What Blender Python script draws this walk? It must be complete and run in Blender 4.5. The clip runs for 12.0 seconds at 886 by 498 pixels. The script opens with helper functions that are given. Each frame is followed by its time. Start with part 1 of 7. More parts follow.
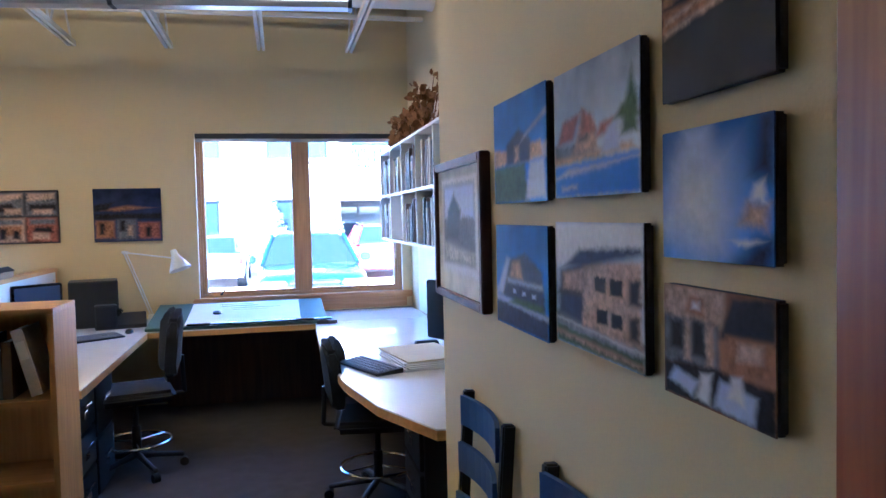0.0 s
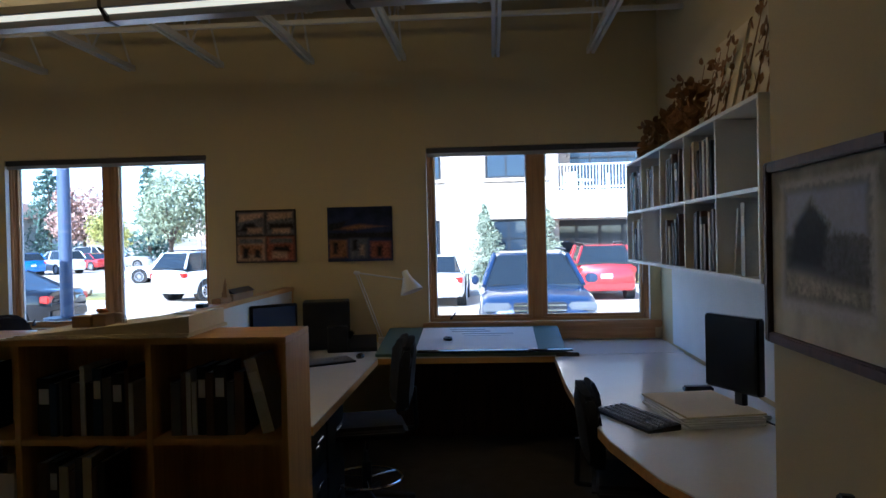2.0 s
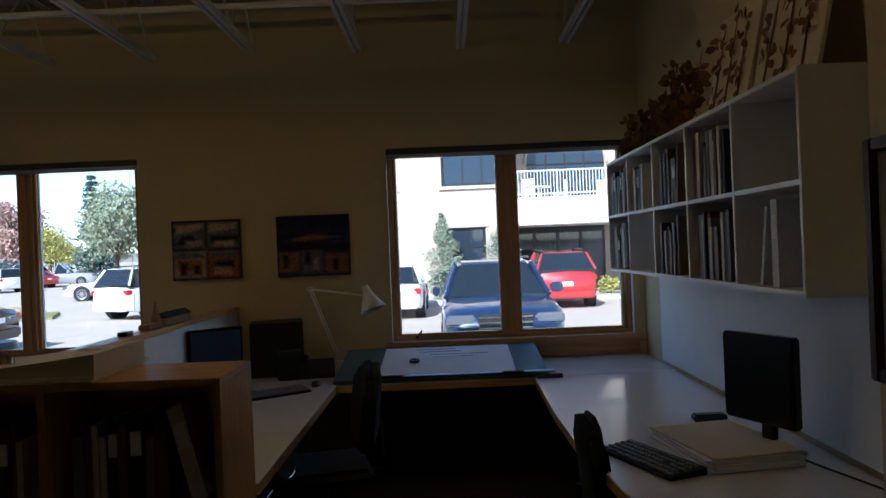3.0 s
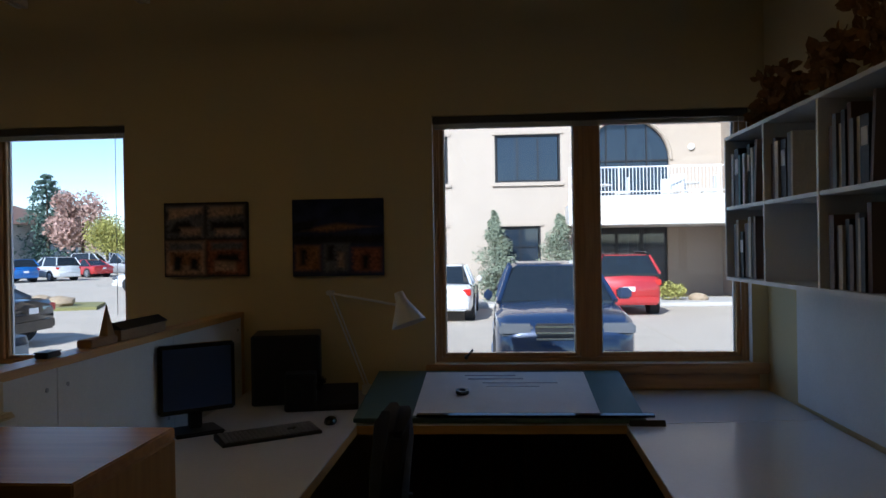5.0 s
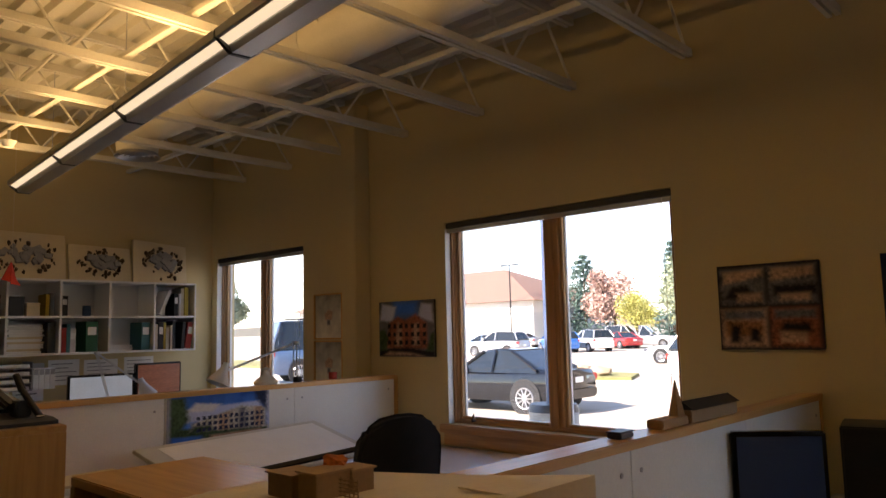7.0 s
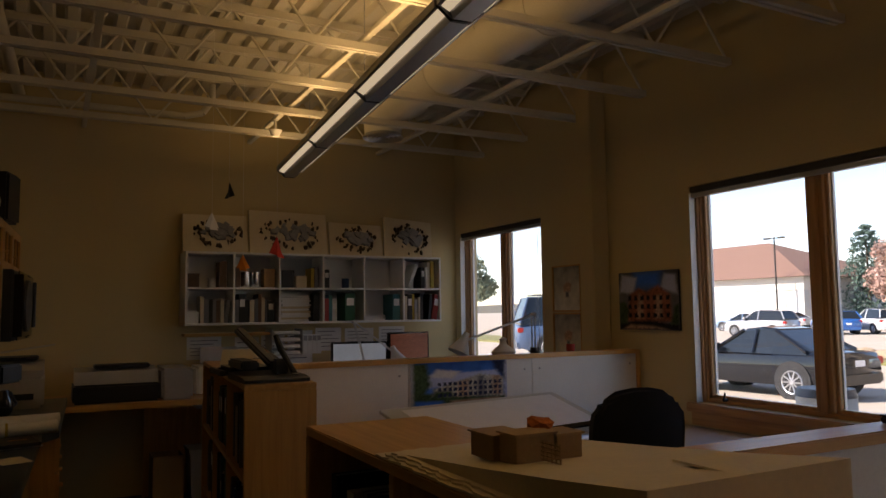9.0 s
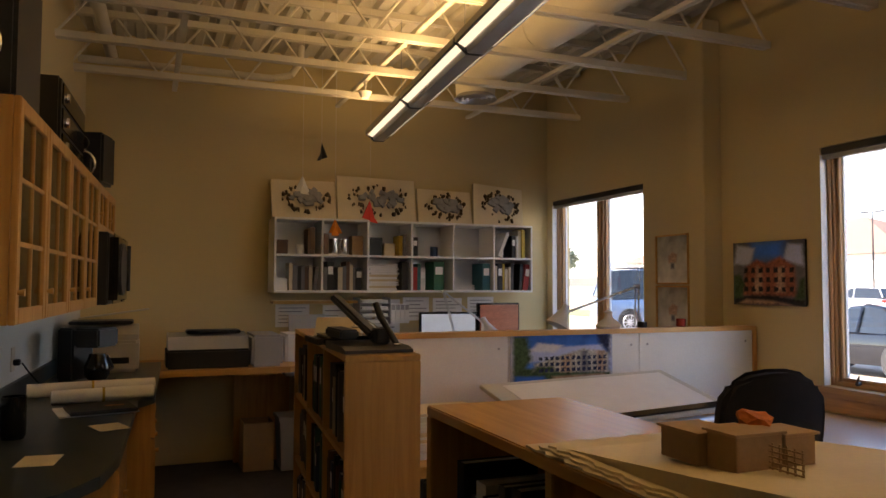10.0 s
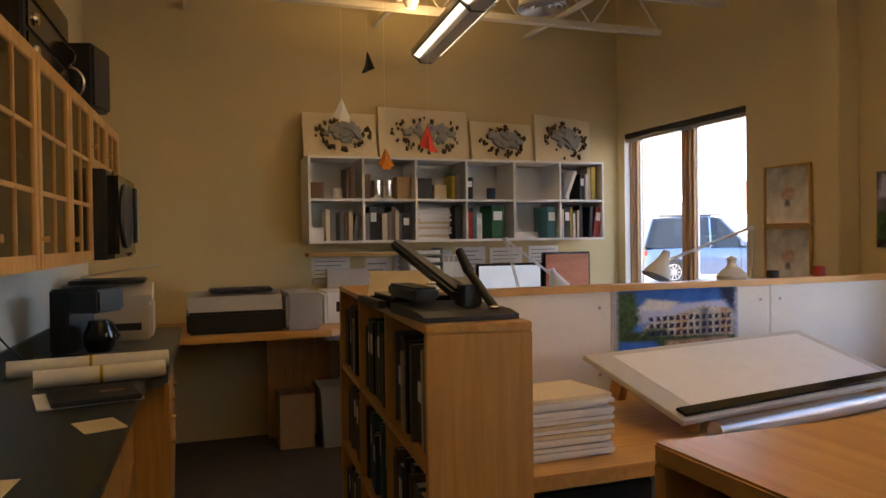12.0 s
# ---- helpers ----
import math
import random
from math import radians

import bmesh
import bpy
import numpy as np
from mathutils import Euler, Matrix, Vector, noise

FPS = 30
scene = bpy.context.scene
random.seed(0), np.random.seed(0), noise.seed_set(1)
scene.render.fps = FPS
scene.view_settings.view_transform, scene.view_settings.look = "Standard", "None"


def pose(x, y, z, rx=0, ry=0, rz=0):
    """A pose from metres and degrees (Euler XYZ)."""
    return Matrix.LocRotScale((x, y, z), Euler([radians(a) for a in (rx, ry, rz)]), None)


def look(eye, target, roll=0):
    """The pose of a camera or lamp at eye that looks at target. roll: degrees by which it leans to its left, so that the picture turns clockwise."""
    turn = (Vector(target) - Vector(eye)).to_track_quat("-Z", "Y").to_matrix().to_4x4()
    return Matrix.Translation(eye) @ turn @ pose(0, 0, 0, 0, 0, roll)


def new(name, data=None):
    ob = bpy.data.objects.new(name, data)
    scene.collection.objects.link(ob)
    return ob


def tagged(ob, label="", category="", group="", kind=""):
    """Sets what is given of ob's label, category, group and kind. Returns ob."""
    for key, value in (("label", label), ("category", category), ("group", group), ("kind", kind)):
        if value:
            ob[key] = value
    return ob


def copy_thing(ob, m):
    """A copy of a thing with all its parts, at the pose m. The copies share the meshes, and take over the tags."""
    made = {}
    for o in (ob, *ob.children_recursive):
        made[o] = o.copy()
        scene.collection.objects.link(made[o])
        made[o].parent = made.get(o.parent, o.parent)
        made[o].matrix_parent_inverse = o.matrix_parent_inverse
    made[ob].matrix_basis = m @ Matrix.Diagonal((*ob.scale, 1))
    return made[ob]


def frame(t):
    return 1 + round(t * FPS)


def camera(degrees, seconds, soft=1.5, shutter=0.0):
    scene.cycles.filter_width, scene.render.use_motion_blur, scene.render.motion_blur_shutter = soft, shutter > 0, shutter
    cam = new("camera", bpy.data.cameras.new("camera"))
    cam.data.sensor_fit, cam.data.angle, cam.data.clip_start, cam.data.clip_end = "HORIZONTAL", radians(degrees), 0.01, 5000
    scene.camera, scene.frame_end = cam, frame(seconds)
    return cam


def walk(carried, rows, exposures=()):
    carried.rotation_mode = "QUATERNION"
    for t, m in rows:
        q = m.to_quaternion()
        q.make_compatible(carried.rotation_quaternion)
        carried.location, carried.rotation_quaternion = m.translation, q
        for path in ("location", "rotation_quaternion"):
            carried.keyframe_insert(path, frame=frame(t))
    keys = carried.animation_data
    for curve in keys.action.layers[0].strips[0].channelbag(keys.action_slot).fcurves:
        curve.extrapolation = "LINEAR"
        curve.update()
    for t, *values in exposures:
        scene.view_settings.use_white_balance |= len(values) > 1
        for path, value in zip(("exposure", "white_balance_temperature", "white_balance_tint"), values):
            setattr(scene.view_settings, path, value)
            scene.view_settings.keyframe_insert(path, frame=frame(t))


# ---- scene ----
cam = camera(62.0, 12.0)
PATH = [
    (0, (0.194, 0.49, 1.585), (0.626, 2.441, 1.493), -1.3),
    (0.5, (0.068, 0.574, 1.585), (0.334, 2.554, 1.504), -0.9),
    (1, (0.012, 0.68, 1.585), (0.089, 2.677, 1.503), -1.0),
    (1.2, (0.008, 0.752, 1.584), (0.013, 2.751, 1.518), -2.4),
    (1.5, (0.03, 0.914, 1.585), (-0.026, 2.912, 1.55), -1.3),
    (2, (0.032, 1.161, 1.585), (-0.102, 3.157, 1.559), -1.3),
    (2.5, (-0.045, 1.452, 1.588), (-0.074, 3.451, 1.608), -2.3),
    (2.7, (-0.058, 1.559, 1.591), (-0.067, 3.559, 1.587), -2.4),
    (4.3, (-0.108, 2.614, 1.58), (-0.142, 4.613, 1.58), -1.9),
    (4.5, (-0.113, 2.717, 1.581), (-0.125, 4.717, 1.567), -1.3),
    (5, (-0.127, 2.937, 1.572), (-0.275, 4.931, 1.57), -0.9),
    (5.5, (-0.176, 3.102, 1.568), (-0.655, 5.043, 1.594), -0.8),
    (6, (-0.327, 3.259, 1.556), (-1.126, 5.088, 1.68), -2.4),
    (6.5, (-0.433, 3.276, 1.544), (-1.486, 4.969, 1.705), -2.8),
    (7, (-0.47, 3.297, 1.559), (-1.829, 4.747, 1.779), -1.3),
    (7.2, (-0.47, 3.297, 1.559), (-1.899, 4.678, 1.786), -1.6),
    (8.8, (-0.485, 3.429, 1.516), (-2.211, 4.417, 1.718), -1.0),
    (9, (-0.51, 3.437, 1.515), (-2.275, 4.362, 1.686), -0.7),
    (9.5, (-0.622, 3.435, 1.505), (-2.451, 4.238, 1.608), -0.5),
    (10, (-0.827, 3.42, 1.5), (-2.681, 4.163, 1.596), 0.2),
    (10.5, (-1.019, 3.431, 1.485), (-2.865, 4.201, 1.518), 0.4),
    (11, (-1.255, 3.481, 1.469), (-3.132, 4.171, 1.467), -0.8),
    (11.5, (-1.51, 3.509, 1.456), (-3.406, 4.139, 1.377), 0.5),
    (12, (-1.761, 3.523, 1.456), (-3.644, 4.197, 1.426), -0.8),
]
EXPOSURES = [(0, 4.45, 4100, 16), (0.5, 3.7, 4250, 16), (1.0, 3.05, 4550, 8), (1.5, 2.35, 4700, 8), (2.0, 1.95, 4850, 8), (2.5, 1.45, 5050, 8), (2.7, 1.2, 5150, 8), (4.3, 0.9, 5350, 8), (5.0, 0.65, 5400, 8), (5.5, 0.55, 5400, 8), (6.0, 0.9, 6000, 12),
             (6.5, 1.65, 6900, 18), (7.0, 1.95, 7000, 20), (7.2, 1.95, 7000, 20), (8.8, 1.2, 7000, 20), (9.0, 1.1, 7000, 20), (9.5, 1.65, 7000, 20), (10.0, 2.5, 7000, 20), (10.5, 2.75, 7000, 20), (11.0, 2.95, 7000, 20), (11.5, 3.05, 6900, 18), (12.0, 3.1, 6800, 18)]
walk(cam, [(t, look(eye, target, roll)) for t, eye, target, roll in PATH], EXPOSURES)

# ---- world and light ----
world = bpy.data.worlds.new("sky")
scene.world = world
world.use_nodes = True
wn = world.node_tree.nodes
sky = wn.new("ShaderNodeTexSky")
sky.sky_type = "NISHITA"
sky.sun_disc = False
sky.sun_elevation = radians(35)
sky.sun_rotation = radians(200)
world.node_tree.links.new(sky.outputs[0], wn["Background"].inputs[0])
wn["Background"].inputs[1].default_value = 0.15
sky.dust_density, sky.air_density, sky.altitude = 0.3, 1.0, 1600
sun = new("sun", bpy.data.lights.new("sun", "SUN"))
sun.data.energy, sun.data.angle, sun.data.color = 5.0, radians(0.5), (1.0, 0.95, 0.87)
sun.matrix_world = look((-22, -60, 45), (0, 0, 0))

# tubes of the hanging strip light, shining up to the deck and a little down
TUBE_POWER = (0.95, 1.15, 1.65, 2.3, 2.3, 1.6)
for i in range(6):
    tube = new("strip_light_tube", bpy.data.lights.new("strip_light_tube", "AREA"))
    tube.data.shape, tube.data.size, tube.data.size_y = "RECTANGLE", 1.1, 0.14
    tube.data.energy, tube.data.color = TUBE_POWER[i], (1.0, 0.65, 0.26)
    tube.matrix_world = pose(-6.2 + 1.24 * i, 5.085 - 0.095 * i, 2.86, 180, 0, 0)


# ---- materials ----
def mat(name, base, rough=0.6, metal=0.0, vary=0.12, scale=6.0, bump=0.15, fine=90.0, emit=None, strength=0.0, coat=0.0, stretch=(1, 1, 1), per_object=0.0):
    """Two scales of variation on one colour, with a fine relief."""
    m = bpy.data.materials.new(name)
    m.use_nodes = True
    n, l = m.node_tree.nodes, m.node_tree.links
    b = n["Principled BSDF"]
    b.inputs["Roughness"].default_value, b.inputs["Metallic"].default_value = rough, metal
    b.inputs["Coat Weight"].default_value = coat
    co = n.new("ShaderNodeTexCoord")
    mp = n.new("ShaderNodeMapping")
    mp.inputs["Scale"].default_value = stretch
    l.new(co.outputs["Object"], mp.inputs[0])
    big, small = n.new("ShaderNodeTexNoise"), n.new("ShaderNodeTexNoise")
    big.inputs["Scale"].default_value, big.inputs["Detail"].default_value = scale, 4
    small.inputs["Scale"].default_value, small.inputs["Detail"].default_value = fine, 3
    l.new(mp.outputs[0], big.inputs[0]), l.new(mp.outputs[0], small.inputs[0])
    add = n.new("ShaderNodeMath")
    add.operation = "ADD"
    l.new(big.outputs[0], add.inputs[0]), l.new(small.outputs[0], add.inputs[1])
    ramp = n.new("ShaderNodeMapRange")
    ramp.inputs[1].default_value, ramp.inputs[2].default_value = 0.6, 1.4
    ramp.inputs[3].default_value, ramp.inputs[4].default_value = 1 - vary, 1 + vary
    l.new(add.outputs[0], ramp.inputs[0])
    hsv = n.new("ShaderNodeHueSaturation")
    hsv.inputs["Color"].default_value = (*base, 1)
    value = ramp.outputs[0]
    if per_object:
        info = n.new("ShaderNodeObjectInfo")
        rr = n.new("ShaderNodeMapRange")
        rr.inputs[3].default_value, rr.inputs[4].default_value = 1 - per_object, 1 + per_object
        l.new(info.outputs["Random"], rr.inputs[0])
        mul = n.new("ShaderNodeMath")
        mul.operation = "MULTIPLY"
        l.new(value, mul.inputs[0]), l.new(rr.outputs[0], mul.inputs[1])
        value = mul.outputs[0]
    l.new(value, hsv.inputs["Value"])
    l.new(hsv.outputs[0], b.inputs["Base Color"])
    if bump:
        bp = n.new("ShaderNodeBump")
        bp.inputs["Strength"].default_value, bp.inputs["Distance"].default_value = bump, 0.004
        l.new(small.outputs[0], bp.inputs["Height"]), l.new(bp.outputs[0], b.inputs["Normal"])
    if emit:
        b.inputs["Emission Color"].default_value, b.inputs["Emission Strength"].default_value = (*emit, 1), strength
    return m


def wood(name, dark, light, rough=0.4, along="x", coat=0.15, scale=1.0):
    """Straight-grained timber: stretched noise bands between two tones."""
    m = bpy.data.materials.new(name)
    m.use_nodes = True
    n, l = m.node_tree.nodes, m.node_tree.links
    b = n["Principled BSDF"]
    b.inputs["Roughness"].default_value, b.inputs["Coat Weight"].default_value = rough, coat
    b.inputs["Coat Roughness"].default_value = 0.25
    co, mp = n.new("ShaderNodeTexCoord"), n.new("ShaderNodeMapping")
    s = [22 * scale, 22 * scale, 22 * scale]
    s["xyz".index(along)] = 1.2 * scale
    mp.inputs["Scale"].default_value = s
    l.new(co.outputs["Object"], mp.inputs[0])
    tex, soft = n.new("ShaderNodeTexNoise"), n.new("ShaderNodeTexNoise")
    tex.inputs["Scale"].default_value, tex.inputs["Detail"].default_value, tex.inputs["Distortion"].default_value = 2.0, 6, 0.6
    soft.inputs["Scale"].default_value = 1.3
    l.new(mp.outputs[0], tex.inputs[0]), l.new(co.outputs["Object"], soft.inputs[0])
    ramp = n.new("ShaderNodeValToRGB")
    ramp.color_ramp.elements[0].position, ramp.color_ramp.elements[1].position = 0.3, 0.7
    ramp.color_ramp.elements[0].color, ramp.color_ramp.elements[1].color = (*dark, 1), (*light, 1)
    l.new(tex.outputs[0], ramp.inputs[0])
    hsv, rr = n.new("ShaderNodeHueSaturation"), n.new("ShaderNodeMapRange")
    rr.inputs[3].default_value, rr.inputs[4].default_value = 0.82, 1.18
    l.new(soft.outputs[0], rr.inputs[0]), l.new(rr.outputs[0], hsv.inputs["Value"]), l.new(ramp.outputs[0], hsv.inputs["Color"])
    l.new(hsv.outputs[0], b.inputs["Base Color"])
    bp = n.new("ShaderNodeBump")
    bp.inputs["Strength"].default_value, bp.inputs["Distance"].default_value = 0.12, 0.002
    l.new(tex.outputs[0], bp.inputs["Height"]), l.new(bp.outputs[0], b.inputs["Normal"])
    return m


def glass_mat(name, tint=(1, 1, 1), rough=0.0):
    m = bpy.data.materials.new(name)
    m.use_nodes = True
    n, l = m.node_tree.nodes, m.node_tree.links
    n.remove(n["Principled BSDF"])
    tr, gl, mix, fr = n.new("ShaderNodeBsdfTransparent"), n.new("ShaderNodeBsdfGlossy"), n.new("ShaderNodeMixShader"), n.new("ShaderNodeLayerWeight")
    tr.inputs[0].default_value = (*tint, 1)
    gl.inputs["Roughness"].default_value = rough
    fr.inputs[0].default_value = 0.5
    pw, sc = n.new("ShaderNodeMath"), n.new("ShaderNodeMapRange")
    pw.operation, pw.inputs[1].default_value = "POWER", 4.0
    sc.inputs[3].default_value, sc.inputs[4].default_value = 0.04, 0.7
    l.new(fr.outputs["Facing"], pw.inputs[0]), l.new(pw.outputs[0], sc.inputs[0]), l.new(sc.outputs[0], mix.inputs[0])
    l.new(tr.outputs[0], mix.inputs[1]), l.new(gl.outputs[0], mix.inputs[2])
    l.new(mix.outputs[0], n["Material Output"].inputs[0])
    return m


WALL = mat("wall_paint", (0.65, 0.53, 0.28), 0.75, vary=0.04, scale=1.5, bump=0.2, fine=160)
WALL_GREY = mat("grey_wall_paint", (0.62, 0.63, 0.60), 0.7, vary=0.04, scale=1.5, bump=0.2, fine=160)
WHITE = mat("white_melamine", (0.84, 0.84, 0.83), 0.4, vary=0.03, scale=3, bump=0.04)
PANEL = mat("white_pinboard", (0.82, 0.82, 0.80), 0.65, vary=0.05, scale=5, bump=0.12)
STEEL = mat("painted_steel", (0.72, 0.68, 0.58), 0.5, vary=0.06, scale=4, bump=0.08)
DECK = mat("painted_deck", (0.70, 0.66, 0.55), 0.55, vary=0.08, scale=3, bump=0.05)
CARPET = mat("dark_carpet", (0.075, 0.066, 0.062), 0.95, vary=0.3, scale=9, bump=0.8, fine=260)
OAK = wood("oak_trim", (0.42, 0.22, 0.08), (0.60, 0.35, 0.15), along="z")
OAK_X = wood("oak_trim_long", (0.42, 0.22, 0.08), (0.60, 0.35, 0.15), along="x")
MAPLE = wood("maple_board", (0.551, 0.281, 0.068), (0.700, 0.398, 0.116), along="z")
MAPLE_X = wood("maple_board_long", (0.551, 0.281, 0.068), (0.700, 0.398, 0.116), along="x")
MAPLE_Y = wood("maple_board_deep", (0.551, 0.281, 0.068), (0.700, 0.398, 0.116), along="y")
CABINET = wood("cabinet_wood", (0.54, 0.27, 0.07), (0.68, 0.39, 0.12), along="z")
WALNUT = wood("dark_frame_wood", (0.05, 0.018, 0.010), (0.11, 0.045, 0.022), along="z", rough=0.55, coat=0.0)
DOORWOOD = wood("stained_door_wood", (0.27, 0.075, 0.02), (0.38, 0.13, 0.035), along="z")
DESKTOP = mat("pale_laminate", (0.82, 0.81, 0.80), 0.22, vary=0.05, scale=2, bump=0.02, coat=0.35)
GREEN_TOP = mat("dark_green_laminate", (0.035, 0.045, 0.042), 0.3, vary=0.25, scale=12, bump=0.03)
BLACK = mat("black_plastic", (0.015, 0.015, 0.017), 0.45, vary=0.2, scale=8, bump=0.1)
GLOSSBLACK = mat("gloss_black", (0.012, 0.012, 0.013), 0.12, vary=0.1, scale=8, bump=0.0)
FABRIC = mat("black_fabric", (0.018, 0.018, 0.022), 0.95, vary=0.25, scale=15, bump=0.6, fine=300)
CHROME = mat("chrome", (0.8, 0.8, 0.8), 0.15, 1.0, vary=0.03, bump=0.0)
GREYMETAL = mat("grey_metal", (0.45, 0.45, 0.46), 0.35, 0.8, vary=0.06, bump=0.03)
DARKMETAL = mat("dark_metal", (0.06, 0.06, 0.065), 0.45, 0.6, vary=0.1, bump=0.05)
PAPER = mat("paper", (0.88, 0.88, 0.87), 0.8, vary=0.04, scale=12, bump=0.05)
CARD = mat("cream_card", (0.74, 0.64, 0.44), 0.8, vary=0.06, scale=10, bump=0.1)
CARDBOARD = mat("brown_cardboard", (0.42, 0.28, 0.15), 0.85, vary=0.1, scale=10, bump=0.15)
MODELCARD = mat("model_card", (0.36, 0.24, 0.13), 0.85, vary=0.12, scale=14, bump=0.15)
GREYPLASTIC = mat("grey_plastic", (0.42, 0.42, 0.43), 0.5, vary=0.05, scale=8, bump=0.06)
BEIGEPLASTIC = mat("beige_plastic", (0.55, 0.50, 0.40), 0.5, vary=0.05, scale=8, bump=0.06)
GREENMAT = mat("green_drawing_mat", (0.085, 0.15, 0.13), 0.55, vary=0.08, scale=6, bump=0.05)
LAMPGLOW = mat("lamp_panel", (0.9, 0.85, 0.7), 0.5, bump=0.0, emit=(1.0, 0.84, 0.56), strength=0.23)
PANE = glass_mat("window_glass")
PANE_DIM = glass_mat("cabinet_glass", (0.62, 0.64, 0.62))


# ---- building blocks ----
def cube(bm, x0, y0, z0, x1, y1, z1, bevel=0.0, m=None):
    vs = bmesh.ops.create_cube(bm, size=1.0)["verts"]
    t = Matrix.Translation(((x0 + x1) / 2, (y0 + y1) / 2, (z0 + z1) / 2)) @ Matrix.Diagonal((x1 - x0, y1 - y0, z1 - z0, 1))
    bmesh.ops.transform(bm, matrix=(m @ t) if m else t, verts=vs)
    if bevel:
        es = list({e for v in vs for e in v.link_edges})
        bmesh.ops.bevel(bm, geom=es, offset=bevel, segments=2, affect="EDGES", clamp_overlap=True)
    return bm


def rod(bm, a, b, r0, r1=None, seg=10):
    a, b = Vector(a), Vector(b)
    d = b - a
    g = bmesh.ops.create_cone(bm, cap_ends=True, segments=seg, radius1=r0, radius2=r0 if r1 is None else r1, depth=d.length)
    q = Vector((0, 0, 1)).rotation_difference(d.normalized()).to_matrix().to_4x4()
    bmesh.ops.transform(bm, matrix=Matrix.Translation((a + b) / 2) @ q, verts=g["verts"])
    return bm


def poly(bm, pts, z0, z1, bevel=0.0):
    """A flat slab with the outline pts, from z0 to z1."""
    lo = [bm.verts.new((x, y, z0)) for x, y in pts]
    hi = [bm.verts.new((x, y, z1)) for x, y in pts]
    k = len(pts)
    fs = [bm.faces.new(lo[::-1]), bm.faces.new(hi)] + [bm.faces.new((lo[i], lo[(i + 1) % k], hi[(i + 1) % k], hi[i])) for i in range(k)]
    bmesh.ops.recalc_face_normals(bm, faces=fs)
    if bevel:
        bmesh.ops.bevel(bm, geom=[e for e in fs[1].edges], offset=bevel, segments=2, affect="EDGES")
    return bm


def side_poly(bm, pts, axis, a, b):
    """A prism: the outline pts lies across the axis, which runs from a to b."""
    def at(p, v):
        return {"x": (v, p[0], p[1]), "y": (p[0], v, p[1])}[axis]
    lo, hi = [bm.verts.new(at(p, a)) for p in pts], [bm.verts.new(at(p, b)) for p in pts]
    k = len(pts)
    fs = [bm.faces.new(lo[::-1]), bm.faces.new(hi)] + [bm.faces.new((lo[i], lo[(i + 1) % k], hi[(i + 1) % k], hi[i])) for i in range(k)]
    bmesh.ops.recalc_face_normals(bm, faces=fs)
    return bm


def lathe(bm, profile, seg=20, m=None):
    rings = [[bm.verts.new((r * math.cos(2 * math.pi * i / seg), r * math.sin(2 * math.pi * i / seg), z)) for i in range(seg)] for r, z in profile]
    for a, b in zip(rings, rings[1:]):
        for i in range(seg):
            bm.faces.new((a[i], a[(i + 1) % seg], b[(i + 1) % seg], b[i]))
    bm.faces.new(rings[0][::-1]), bm.faces.new(rings[-1])
    if m:
        bmesh.ops.transform(bm, matrix=m, verts=[v for r in rings for v in r])
    return bm


def mesh_of(name, bm, material, smooth=False):
    me = bpy.data.meshes.new(name)
    bm.to_mesh(me), bm.free()
    me.materials.append(material)
    if smooth:
        me.shade_smooth()
        me.set_sharp_from_angle(angle=radians(40))
    return me


def part(name, bm, material, parent=None, label="", smooth=False, at=None):
    ob = new(name, mesh_of(name, bm, material, smooth))
    if at is not None:
        ob.matrix_basis = at
    if parent is not None:
        ob.parent = parent
    if label:
        ob["label"] = label
    return ob


def box(name, dims, material, parent=None, label="", bevel=0.004, m=None):
    return part(name, cube(bmesh.new(), *dims, bevel=bevel, m=m), material, parent, label)


def thing(name, at, label, category, group=""):
    ob = new(name)
    ob.empty_display_size = 0.1
    ob.matrix_basis = at if isinstance(at, Matrix) else Matrix.Translation(at)
    return tagged(ob, label, category, group)


def structure(ob, label, category):
    return tagged(ob, label, category, kind="structure")


# ---- room shell ----
XL, XR, XP, YW, YK, YB, ZD = -7.4, 1.38, 0.80, 7.2, 2.82, -1.3, 3.52
XE, YP = -2.9, 3.25
HEAD, SILL = 2.34, 0.90
WINDOWS = [("window_1", -0.50, 1.295), ("window_2", -4.11, -2.345), ("window_3", -7.30, -5.83)]


def wall(name, bm, label, material=WALL):
    return structure(part(name, bm, material), label, "wall")


bm = bmesh.new()
edges = [XL - 0.2] + [v for _, a, b in sorted(WINDOWS, key=lambda w: w[1]) for v in (a, b)] + [XR + 0.2]
for i in range(0, len(edges), 2):
    cube(bm, edges[i], YW, -0.6, edges[i + 1], YW + 0.2, 3.9)
for _, a, b in WINDOWS:
    cube(bm, a, YW, -0.6, b, YW + 0.2, SILL)
    cube(bm, a, YW, HEAD, b, YW + 0.2, 3.9)
wall("wall_north", bm, "cream painted plaster wall with three large window openings")
wall("wall_east", cube(bmesh.new(), XR, YP - 0.2, 0, XR + 0.2, YW, 3.9), "cream painted wall of the desk recess")
wall("wall_pictures", cube(bmesh.new(), XP, 1.18, 0, XP + 0.12, YP, 3.9, 0.006), "cream painted wall hung with photographs on canvas")
wall("wall_return", cube(bmesh.new(), XP + 0.12, YP - 0.2, 0, XR, YP, 3.9), "cream painted end of the picture wall")
wall("wall_entry", cube(bmesh.new(), XP, YB - 0.2, 0, XP + 0.12, 0.12, 3.9), "cream painted wall beside the entry door")
wall("wall_over_door", cube(bmesh.new(), XP, 0.12, 2.14, XP + 0.12, 1.18, 3.9), "cream painted wall over the entry door")
